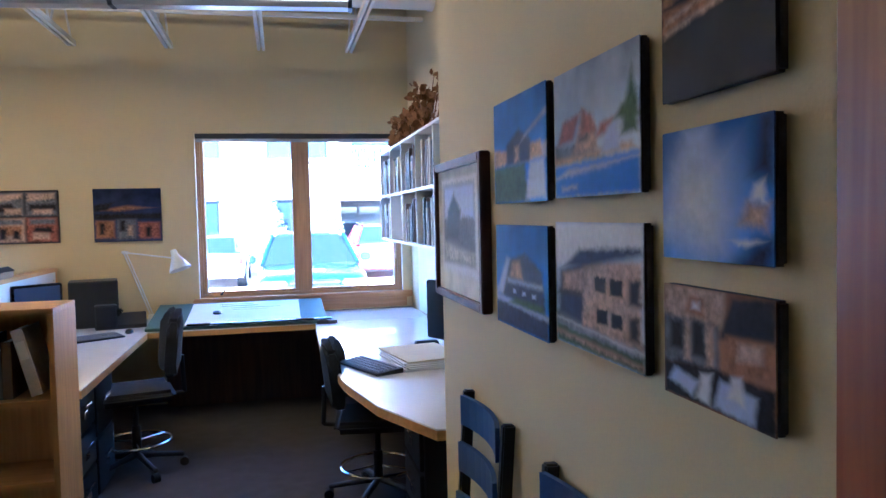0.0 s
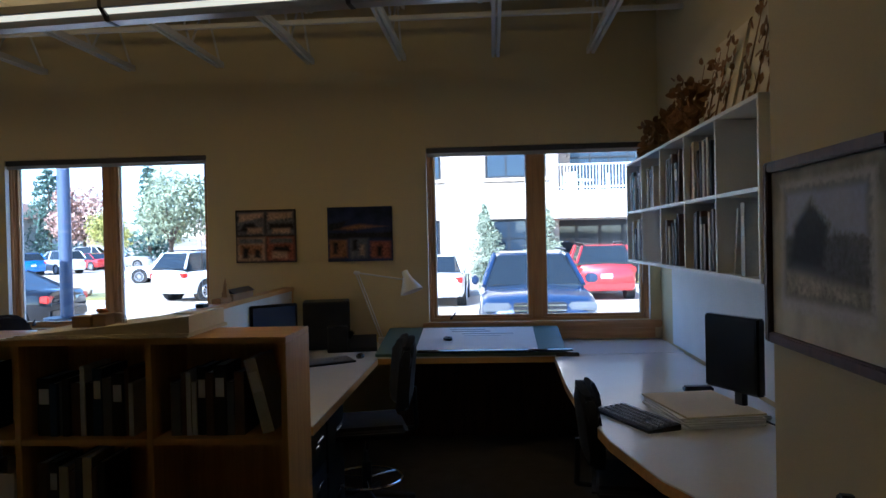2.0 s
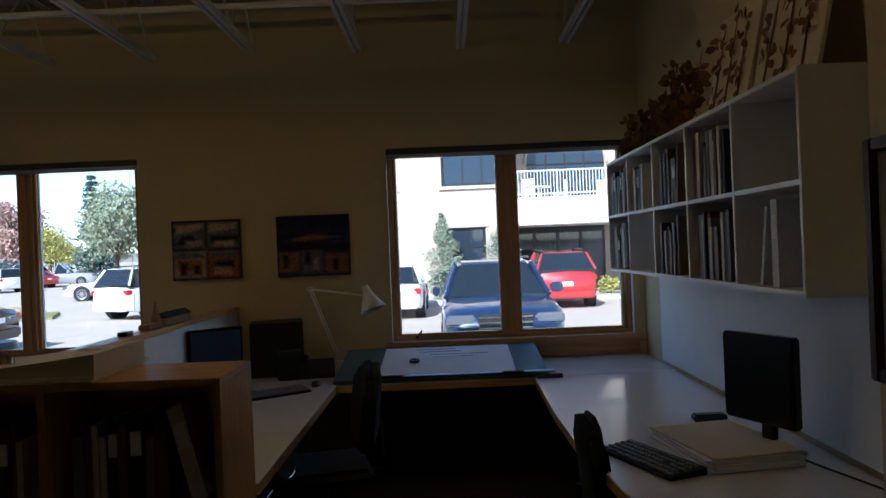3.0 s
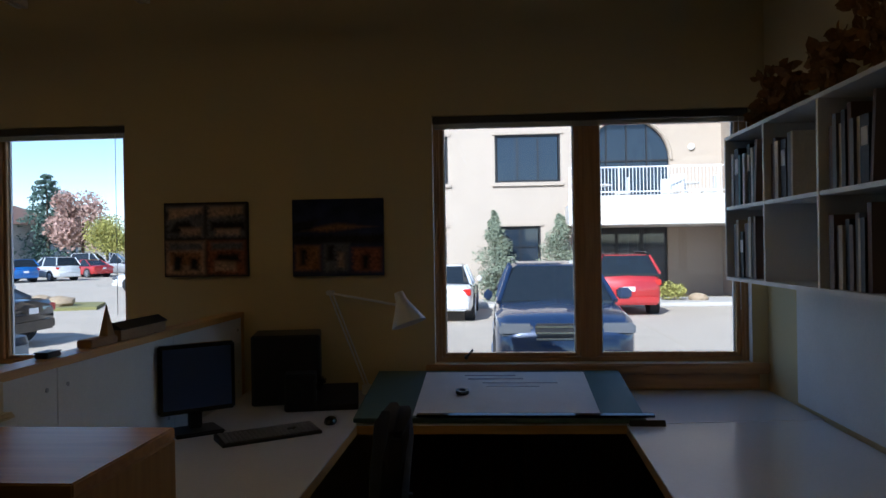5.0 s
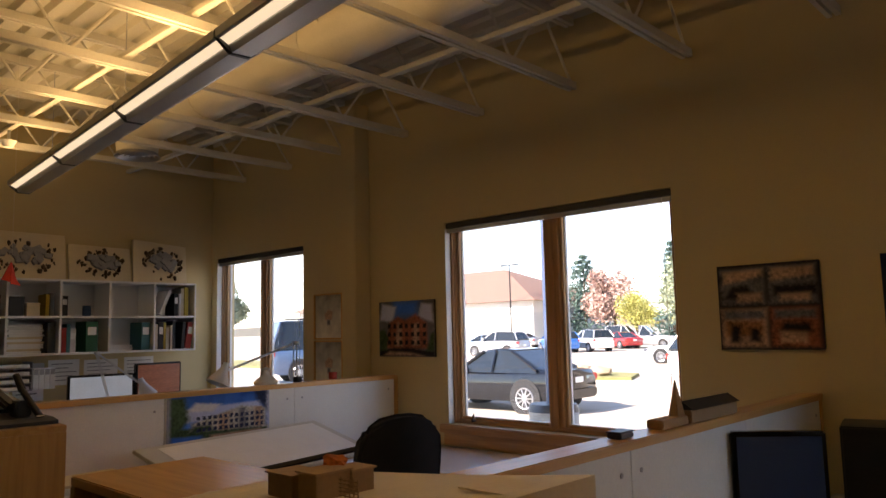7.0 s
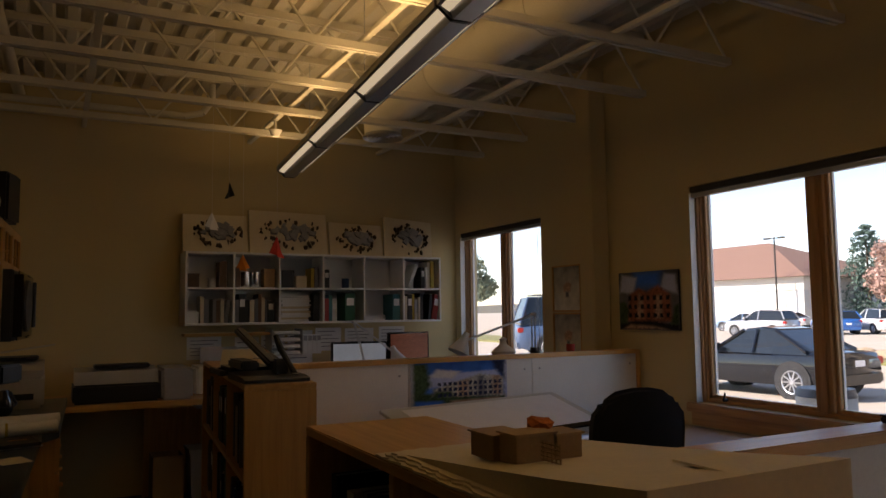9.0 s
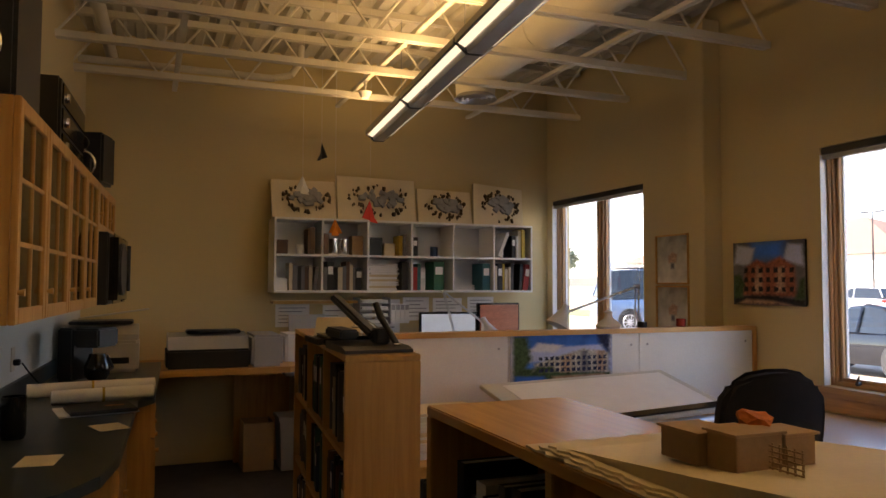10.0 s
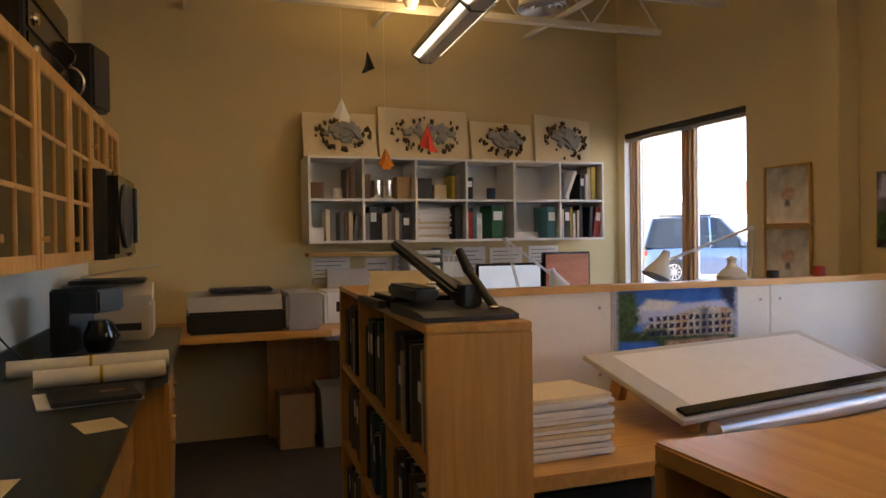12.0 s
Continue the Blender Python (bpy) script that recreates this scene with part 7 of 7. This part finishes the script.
# low garage across the lot
def garage():
    g = thing("storage_building", (0, 0, 0), "long pale building with a brown shingle hip roof", "building")
    wallm = mat("pale_siding", (0.52, 0.52, 0.50), 0.8, vary=0.05, scale=1, bump=0.2)
    roofm = mat("brown_shingle", (0.20, 0.115, 0.085), 0.9, vary=0.2, scale=2, bump=0.5, fine=30)
    box("wall", (-90, 68, ZG, -48, 84, 3.3), wallm, g, bevel=0)
    box("band", (-90.1, 67.9, 3.3, -47.9, 84.1, 4.6), STUCCO_PALE, g, bevel=0)
    bm = bmesh.new()
    q = [bm.verts.new(p) for p in ((-91, 67, 4.6), (-47, 67, 4.6), (-47, 85, 4.6), (-91, 85, 4.6), (-80, 76, 9.0), (-58, 76, 9.0))]
    for f in ((0, 1, 5, 4), (1, 2, 5), (2, 3, 4, 5), (3, 0, 4), (3, 2, 1, 0)):
        bm.faces.new([q[i] for i in f])
    part("roof", bm, roofm, g)
    for i in range(7):
        d = new("garage_door")
        d.parent = g
        for k in range(4):
            box("door_panel", (-88 + i * 5.6, 67.93, ZG + 0.05 + k * 0.75, -83.6 + i * 5.6, 67.995, ZG + 0.76 + k * 0.75), STUCCO_PALE, d, bevel=0)


garage()
lp = thing("lot_lamp", (-49.5, 66, ZG), "tall twin-headed parking lot lamp", "street lamp")
part("pole", rod(bmesh.new(), (0, 0, 0), (0, 0, 8.8), 0.10, 0.07), BRONZE, lp)
part("cross_arm", rod(bmesh.new(), (-0.7, 0, 8.7), (0.7, 0, 8.7), 0.05), BRONZE, lp)
for x in (-0.8, 0.8):
    box("lamp_head", (x - 0.3, -0.2, 8.62, x + 0.3, 0.2, 8.78), BRONZE, lp)

# ---- trees ----
def crown_mesh(name, rng, spots, leaf, material):
    """Many small bent leaves round the spots (centre, radius, count)."""
    vs, fs = [], []
    for c, r, n in spots:
        for _ in range(n):
            d = Vector((rng.gauss(0, 1), rng.gauss(0, 1), rng.gauss(0, 1))).normalized() * r * rng.random() ** 0.45
            p = Vector(c) + d
            u = Vector((rng.uniform(-1, 1), rng.uniform(-1, 1), rng.uniform(-1, 1))).normalized()
            w = u.cross(Vector((rng.uniform(-1, 1), rng.uniform(-1, 1), rng.uniform(-1, 1)))).normalized()
            s = leaf * rng.uniform(0.6, 1.3)
            k = len(vs)
            vs += [p - u * s, p + w * s * 0.5, p + u * s, p - w * s * 0.5 + u.cross(w) * s * 0.2]
            fs += [(k, k + 1, k + 2), (k, k + 2, k + 3)]
    me = bpy.data.meshes.new(name)
    me.from_pydata([tuple(v) for v in vs], [], fs)
    me.materials.append(material)
    return me


def foliage(name, base):
    return mat(name, base, 0.85, vary=0.45, scale=1.5, bump=0.0, fine=12)


BARK = mat("bark", (0.10, 0.07, 0.05), 0.95, vary=0.3, scale=8, bump=0.8, fine=30)
F_SPRUCE, F_PINK, F_YELLOW, F_GREY, F_JUNIPER = foliage("spruce_needles", (0.075, 0.125, 0.10)), foliage("pink_autumn_leaves", (0.42, 0.27, 0.22)), foliage("yellow_autumn_leaves", (0.36, 0.34, 0.09)), foliage("grey_green_leaves", (0.24, 0.27, 0.17)), foliage("juniper_needles", (0.23, 0.26, 0.18))


def tree(x, y, h, w, material, label, rng, z0=ZG, name="tree"):
    t = thing(name, (x, y, z0), label, "tree", "trees")
    part("trunk", rod(bmesh.new(), (0, 0, 0), (0, 0, h * 0.6), h * 0.025, h * 0.012), BARK, t)
    spots = []
    for k in range(9):
        a = rng.uniform(0, 6.28)
        e = Vector((math.cos(a) * w * rng.uniform(0.3, 0.8), math.sin(a) * w * rng.uniform(0.3, 0.8), h * rng.uniform(0.4, 0.85)))
        part("limb", rod(bmesh.new(), (0, 0, h * rng.uniform(0.2, 0.45)), e, h * 0.011, h * 0.004, 6), BARK, t)
        spots.append((e, w * rng.uniform(0.3, 0.48), 420))
    spots.append((Vector((0, 0, h * 0.75)), w * 0.55, 600))
    new("crown", crown_mesh("crown", rng, spots, h * 0.022, material)).parent = t
    return t


def conifer(x, y, h, w, material, label, rng, z0=ZG, levels=18, name="conifer", per=340):
    t = thing(name, (x, y, z0), label, "tree", "trees")
    part("trunk", rod(bmesh.new(), (0, 0, 0), (0, 0, h * 0.95), h * 0.02, h * 0.004), BARK, t)
    spots = []
    for k in range(levels):
        f = k / levels
        rr = w * (1 - f) ** 0.8 + 0.04 * w
        for j in range(7):
            a, long = rng.uniform(0, 6.28), rng.uniform(0.7, 1.15)
            for s in (0.3 * long, 0.65 * long, 0.95 * long):
                spots.append((Vector((math.cos(a) * rr * s, math.sin(a) * rr * s, h * (0.08 + 0.9 * f) - rr * s * 0.18)), rr * 0.12 + 0.013 * h, per // 21))
    new("crown", crown_mesh("crown", rng, spots, h * 0.016, material)).parent = t
    return t


tr_ = random.Random(21)
conifer(-45.9, 75, 10.6, 4.3, F_SPRUCE, "tall blue-green spruce behind the parking lot", tr_)
tree(-41.6, 74, 8.6, 3.6, F_PINK, "autumn tree with thin pinkish leaves", tr_)
tree(-52.0, 88, 7.0, 3.5, F_PINK, "autumn tree with thin pinkish leaves", tr_)
tree(-48.0, 92, 6.5, 3.5, F_GREY, "grey-green tree beyond parked cars", tr_)
tree(-38.0, 72, 5.6, 2.8, F_YELLOW, "yellow-green autumn tree by the lot", tr_)
tree(-31.5, 72, 5.5, 2.6, F_YELLOW, "yellow-green autumn tree by the lot", tr_)
tree(-24.0, 55, 7.6, 3.9, F_GREY, "broad grey-green tree behind parked cars", tr_)
tree(-19.5, 57, 7.4, 3.6, F_GREY, "broad grey-green tree behind parked cars", tr_)
conifer(-30.9, 66, 10.0, 1.9, F_SPRUCE, "slender dark pine above autumn trees", tr_)
for i in range(12):
    tree(-110 + i * 15 + tr_.uniform(-4, 4), 125 + tr_.uniform(-10, 10), tr_.uniform(6, 10), 5.0, tr_.choice([F_PINK, F_GREY, F_YELLOW]), "distant autumn tree on the skyline", tr_)


def juniper(x, y, h, w):
    """A dense upright column of fine sprays with a ragged tip."""
    t = thing("juniper", (x, y, ZG + 0.13), "narrow grey-green juniper against a wall", "tree", "junipers")
    part("trunk", rod(bmesh.new(), (0, 0, 0), (0, 0, h * 0.8), 0.06, 0.02), BARK, t)
    spots = []
    for k in range(46):
        f = (k + 0.5) / 46
        rr = w * (0.55 + 0.45 * math.sin(min(1, f * 1.8) * math.pi / 2)) * (1 - f ** 2.2) + 0.05
        a = tr_.uniform(0, 6.28)
        q = tr_.uniform(0.2, 0.75)
        spots.append((Vector((math.cos(a) * rr * q, math.sin(a) * rr * q, h * (0.04 + 0.93 * f))), rr * 0.45 + 0.05, 190))
    new("crown", crown_mesh("crown", tr_, spots, 0.042, F_JUNIPER)).parent = t


juniper(-0.22, 27.0, 3.0, 0.72)
juniper(1.88, 27.0, 2.85, 0.78)


def bush(x, y, r, h, material, label, n=900, z0=ZG):
    b = thing("bush", (x, y, z0), label, "bush", "bushes")
    part("stem", rod(bmesh.new(), (0, 0, 0), (0, 0, h * 0.5), 0.03, 0.015), BARK, b)
    new("crown", crown_mesh("crown", tr_, [(Vector((tr_.uniform(-r, r) * 0.5, tr_.uniform(-r, r) * 0.5, h * tr_.uniform(0.35, 0.7))), r * 0.5, n // 5) for _ in range(5)], 0.05, material)).parent = b


bush(5.4, 26.6, 0.5, 0.6, F_YELLOW, "low green bush on a kerbed bed", z0=ZG + 0.13)
bush(7.6, 26.0, 0.6, 0.6, F_GREY, "low grey bush on a kerbed bed", z0=ZG + 0.13)
tree(-24.6, 17.2, 4.4, 1.3, F_GREY, "young leafy tree outside the far window", tr_)

# grass verge with hydrant and boulders
structure(part("verge", poly(bmesh.new(), [(-60, 27.5), (-16, 25.6), (-13.5, 26.6), (-14.5, 29.0), (-60, 33)], ZG, ZG + 0.10, 0.02), mat("dry_lawn", (0.20, 0.19, 0.07), 0.95, vary=0.35, scale=3, bump=0.8, fine=60)), "dry green grass verge with a kerb", "ground")
hy = thing("fire_hydrant", (-17.0, 27.4, ZG + 0.10), "white fire hydrant on a grass verge", "fire hydrant")
part("barrel", lathe(bmesh.new(), [(0.17, 0), (0.17, 0.05), (0.11, 0.06), (0.11, 0.55), (0.14, 0.57), (0.13, 0.66), (0.06, 0.75), (0.03, 0.8), (0.001, 0.81)], 16), RAILWHITE, hy, smooth=True)
for s in (-1, 1):
    part("outlet_cap", rod(bmesh.new(), (s * 0.1, 0, 0.42), (s * 0.2, 0, 0.42), 0.06), RAILWHITE, hy)
STONE = mat("tan_boulder", (0.34, 0.26, 0.17), 0.9, vary=0.25, scale=4, bump=0.6, fine=20)
for x, y, r in ((-15.9, 27.3, 0.5), (-15.1, 27.2, 0.45), (6.15, 26.6, 0.3)):
    bm = bmesh.new()
    bmesh.ops.create_icosphere(bm, subdivisions=2, radius=r)
    for v in bm.verts:
        v.co *= 1 + 0.25 * noise.noise(v.co * 3 + Vector((x, 0, 0)))
        v.co.z *= 0.55
    tagged(part("boulder", bm, STONE, at=pose(x, y, ZG + 0.2)), "tan landscape boulder on grass", "boulder", "boulders")
bl = thing("lamp_post", (-5.87, 11.0, ZG), "blue-grey lamp post on a pale concrete footing", "lamp post")
part("post", rod(bmesh.new(), (0, 0, 0.9), (0, 0, 6.0), 0.085, seg=14), mat("blue_grey_paint", (0.06, 0.085, 0.16), 0.5), bl, smooth=True)
part("footing", rod(bmesh.new(), (0, 0, 0), (0, 0, 0.84), 0.31, seg=24), CONCRETE, bl, smooth=True)
part("footing_cap", rod(bmesh.new(), (0, 0, 0.841), (0, 0, 0.93), 0.32, 0.29, seg=24), DARKMETAL, bl, "dark footing cap", smooth=True)

# ---- cars ----
TYRE = mat("tyre_rubber", (0.02, 0.02, 0.021), 0.85, vary=0.1, bump=0.2)
ALLOY = mat("alloy_rim", (0.55, 0.55, 0.57), 0.3, 0.9, vary=0.03, bump=0)
CARGLASS = mat("car_glass", (0.015, 0.02, 0.025), 0.03, vary=0.05, bump=0)
REDLIGHT = mat("red_lamp_plastic", (0.45, 0.02, 0.015), 0.2, vary=0.05, bump=0)
CLEARLIGHT = mat("headlight_plastic", (0.16, 0.17, 0.19), 0.08, 0.3, vary=0.1, scale=30, bump=0)


def paint(name, c):
    return mat(name, c, 0.35, 0.25, vary=0.03, bump=0, coat=1.0)


def loft(bm, rings):
    """Bridges closed rings of equal length and caps both ends."""
    vs = [[bm.verts.new(p) for p in r] for r in rings]
    n = len(vs[0])
    for a, b in zip(vs, vs[1:]):
        for i in range(n):
            bm.faces.new((a[i], a[(i + 1) % n], b[(i + 1) % n], b[i]))
    bm.faces.new(vs[0][::-1]), bm.faces.new(vs[-1])
    bmesh.ops.recalc_face_normals(bm, faces=bm.faces[:])
    return bm


def car(m, colour, label, L=4.7, W=1.82, H=1.66, style="suv"):
    """Front towards -y of the pose; the wheels stand on its origin's level."""
    c = thing("car", m, label, "car", "parked cars")
    w = W / 2
    belt = 1.07 if style != "sedan" else 0.90
    hood = belt - 0.04
    tail = belt if style != "sedan" else belt + 0.04
    st = [(-L / 2, 0.72, 0.42, hood - 0.26), (-L / 2 + 0.10, 0.88, 0.30, hood - 0.14), (-L / 2 + 0.35, 0.96, 0.26, hood - 0.05), (-L * 0.27, 1.0, 0.26, hood), (-L * 0.15, 1.0, 0.26, belt), (L * 0.2, 1.0, 0.26, belt + 0.02), (L / 2 - 0.35, 0.97, 0.27, tail), (L / 2 - 0.08, 0.90, 0.34, tail - 0.03), (L / 2, 0.80, 0.44, tail - 0.14)]
    rings = []
    for y, k, zb, zt in st:
        a = w * k
        rings.append([(-a * 0.93, y, zb), (-a, y, zb + 0.14), (-a, y, zt - 0.22), (-a * 0.97, y, zt - 0.07), (-a * 0.86, y, zt), (0, y, zt + 0.03), (a * 0.86, y, zt), (a * 0.97, y, zt - 0.07), (a, y, zt - 0.22), (a, y, zb + 0.14), (a * 0.93, y, zb)])
    part("body", loft(bmesh.new(), rings), colour, c, smooth=True)
    back = {"suv": (L / 2 - 0.10, L / 2 - 0.42), "sedan": (L / 2 - 0.55, L / 2 - 1.35), "truck": (L * 0.08, L * 0.02)}[style]
    f0, f1 = -L * 0.16, -L * 0.0
    gh = [(f0, 0.80, belt - 0.02, belt + 0.02), (f1, 0.70, belt - 0.02, H - 0.07), (0.45, 0.71, belt - 0.02, H - 0.02), (back[1], 0.69, belt - 0.02, H - 0.06), (back[0], 0.78, belt - 0.02, belt + 0.06)]
    rings = [[(-w * 0.93, y, z0), (-w * (0.93 if z1 < belt + 0.1 else k), y, z1 - 0.03), (-w * k * 0.9, y, z1), (w * k * 0.9, y, z1), (w * (0.93 if z1 < belt + 0.1 else k), y, z1 - 0.03), (w * 0.93, y, z0)] for y, k, z0, z1 in gh]
    part("glasshouse", loft(bmesh.new(), rings), CARGLASS, c, "dark car windows")
    r = [[(-w * k * 0.96, y, z1 - 0.04), (-w * k * 0.86, y, z1 + 0.02), (w * k * 0.86, y, z1 + 0.02), (w * k * 0.96, y, z1 - 0.04)] for y, k, z0, z1 in gh[1:4]]
    part("roof", loft(bmesh.new(), r), colour, c, smooth=True)
    for s in (-1, 1):
        for (ya, za, ka), (yb, zb, kb) in (((f0, belt, 0.92), (f1, H - 0.07, 0.71)), ((back[0], belt + 0.04, 0.92), (back[1], H - 0.07, 0.70)), ((0.35, belt, 0.935), (0.35, H - 0.05, 0.725))):
            part("pillar", rod(bmesh.new(), (s * w * ka, ya, za), (s * w * kb, yb, zb), 0.04, 0.035, 8), colour, c, smooth=True)
        mi = part("wing_mirror", cube(bmesh.new(), s * w * 1.0 - 0.02, f0 + 0.10, belt + 0.02, s * w * 1.0 + s * 0.16 + 0.02, f0 + 0.28, belt + 0.18, 0.03), colour, c)
        part("headlight", cube(bmesh.new(), s * w * 0.46 if s > 0 else -w * 0.92, -L / 2 + 0.02, hood - 0.27, w * 0.92 if s > 0 else -w * 0.46, -L / 2 + 0.30, hood - 0.12, 0.03), CLEARLIGHT, c, "clear headlight")
        part("tail_light", cube(bmesh.new(), s * w * 0.62 if s > 0 else -w * 0.93, L / 2 - 0.22, tail - 0.26, w * 0.93 if s > 0 else -w * 0.62, L / 2 - 0.01, tail - 0.10, 0.02), REDLIGHT, c, "red tail light")
        part("fog_lamp", rod(bmesh.new(), (s * w * 0.72, -L / 2 + 0.06, 0.46), (s * w * 0.72, -L / 2 + 0.16, 0.46), 0.06), BLACK, c)
        for y in (-L * 0.30, L * 0.30):
            part("wheel_arch", rod(bmesh.new(), (s * (w - 0.25), y, 0.36), (s * (w + 0.004), y, 0.36), 0.40, seg=24), TYRE, c)
            wh = part("wheel", rod(bmesh.new(), (s * (w - 0.22), y, 0.34), (s * (w + 0.012), y, 0.34), 0.335, seg=26), TYRE, c, "black tyre", True)
            bm = bmesh.new()
            for k in range(26):
                a, b = 2 * math.pi * k / 26, 2 * math.pi * (k + 1) / 26
                rod(bm, (s * (w + 0.014), y + 0.222 * math.cos(a), 0.34 + 0.222 * math.sin(a)), (s * (w + 0.014), y + 0.222 * math.cos(b), 0.34 + 0.222 * math.sin(b)), 0.016, seg=5)
            rod(bm, (s * (w + 0.01), y, 0.34), (s * (w + 0.03), y, 0.34), 0.065, 0.05, 14)
            for k in range(10):
                a = 2 * math.pi * k / 10
                rod(bm, (s * (w + 0.02), y + 0.06 * math.cos(a), 0.34 + 0.06 * math.sin(a)), (s * (w + 0.022), y + 0.21 * math.cos(a), 0.34 + 0.21 * math.sin(a)), 0.018, 0.014, 6)
            part("rim", bm, ALLOY, wh, "silver alloy rim")
    gr = part("grille", cube(bmesh.new(), -w * 0.43, -L / 2 - 0.012, hood - 0.34, w * 0.43, -L / 2 + 0.12, hood - 0.12, 0.02), BLACK, c, "black grille with bright bars")
    for k in range(3):
        box("grille_bar", (-w * 0.42, -L / 2 - 0.026, hood - 0.32 + k * 0.075, w * 0.42, -L / 2 - 0.0125, hood - 0.295 + k * 0.075), CHROME, gr, bevel=0.004)
    box("bumper", (-w * 0.8, -L / 2 - 0.03, 0.28, w * 0.8, -L / 2 + 0.2, 0.48), colour if style != "truck" else CHROME, c, bevel=0.05)
    box("bumper", (-w * 0.85, L / 2 - 0.16, 0.30, w * 0.85, L / 2 + 0.03, 0.56), colour, c, bevel=0.05)
    box("number_plate", (-0.16, -L / 2 - 0.036, 0.44, 0.16, -L / 2 - 0.031, 0.56), GREYPLASTIC, c, bevel=0)
    box("number_plate", (-0.16, L / 2 + 0.002, 0.66, 0.16, L / 2 + 0.012, 0.78), PAPER, c, bevel=0)
    if style == "suv":
        for s in (-1, 1):
            part("roof_rail", rod(bmesh.new(), (s * w * 0.66, -0.1, H + 0.03), (s * w * 0.64, L / 2 - 0.6, H + 0.02), 0.018, seg=8), DARKMETAL, c)
    return c


NAVY, RED, WHITEP, SILVER, DARKP, BLUEP = paint("navy_paint", (0.012, 0.028, 0.075)), paint("red_paint", (0.42, 0.02, 0.02)), paint("white_paint", (0.78, 0.78, 0.78)), paint("silver_paint", (0.40, 0.40, 0.41)), mat("black_paint", (0.006, 0.007, 0.010), 0.07, vary=0.03, bump=0), paint("bright_blue_paint", (0.02, 0.13, 0.42))
car(pose(0.72, 14.55, ZG), NAVY, "dark blue estate car parked facing the window", 4.75, 1.84, 1.64)
car(pose(3.3, 25.0, ZG, 0, 0, 180), RED, "red sport utility car parked before the building")
car(pose(-1.65, 23.6, ZG, 0, 0, 180), WHITEP, "white saloon car parked before the building", 4.6, 1.80, 1.45, "sedan")
car(pose(-11.75, 17.3, ZG, 0, 0, -88), DARKP, "black saloon car parked outside", 4.25, 1.80, 1.43, "sedan")
structure(part("parking_island", poly(bmesh.new(), [(-27.5, 16.5), (-24.0, 14.5), (-18.4, 22.5), (-21.5, 25.5)], ZG, ZG + 0.15, 0.02), CONCRETE), "pale concrete parking strip with a kerb", "pavement")
car(pose(-22.2, 20.6, ZG + 0.15, 0, 0, 156) @ Matrix.Diagonal((1, 1, 1.12, 1)), paint("steel_blue_paint", (0.055, 0.10, 0.19)), "large blue-grey sport utility car seen through the far window", 5.2, 2.0, 1.98)
car(pose(-9.7, 27.0, ZG, 0, 0, 152), WHITEP, "white sport utility car parked by the verge", 4.7, 1.86, 1.68)
car(pose(-16.7, 38.6, ZG, 0, 0, -80), WHITEP, "white saloon car parked by the verge", 4.6, 1.8, 1.45, "sedan")
for x, y, a, p, lb, stl, hh in ((-34.4, 45.0, -84, SILVER, "silver sport utility car in the far row", "suv", 1.70), (-43.0, 53.5, -80, paint("pale_blue_paint", (0.20, 0.30, 0.42)), "pale blue saloon car in the far row", "sedan", 1.43), (-33.4, 51.2, -124, BLUEP, "bright blue car in the far row", "suv", 1.60), (-31.9, 53.4, -120, WHITEP, "white sport utility car in the far row", "suv", 1.70), (-33.2, 60.0, -115, RED, "red saloon car in the far row", "sedan", 1.42), (-32.0, 62.5, 106, SILVER, "large silver pickup truck in the far row", "truck", 1.95), (-38.0, 70.0, 100, WHITEP, "white van behind the far row", "suv", 1.95), (-45.5, 62.0, -85, SILVER, "silver saloon car beyond the far row", "sedan", 1.45)):
    car(pose(x, y, ZG, 0, 0, a), p, lb, 5.4 if stl == "truck" else 4.6, 1.85, hh, stl)
# the boundary of the lot behind the room
bm = bmesh.new()
lo, hi = [], []
for i in range(120):
    a = 2 * math.pi * i / 120
    top = 9 + 9 * noise.noise(Vector((math.cos(a) * 4, math.sin(a) * 4, 0.5)))
    lo.append(bm.verts.new((900 * math.cos(a), 900 * math.sin(a), ZG - 0.6)))
    hi.append(bm.verts.new((905 * math.cos(a), 905 * math.sin(a), max(4, top))))
for i in range(120):
    bm.faces.new((lo[i], lo[(i + 1) % 120], hi[(i + 1) % 120], hi[i]))
structure(part("backdrop", bm, mat("far_hills", (0.20, 0.19, 0.16), 0.95, vary=0.3, scale=0.02, bump=0)), "distant wooded hills", "backdrop")
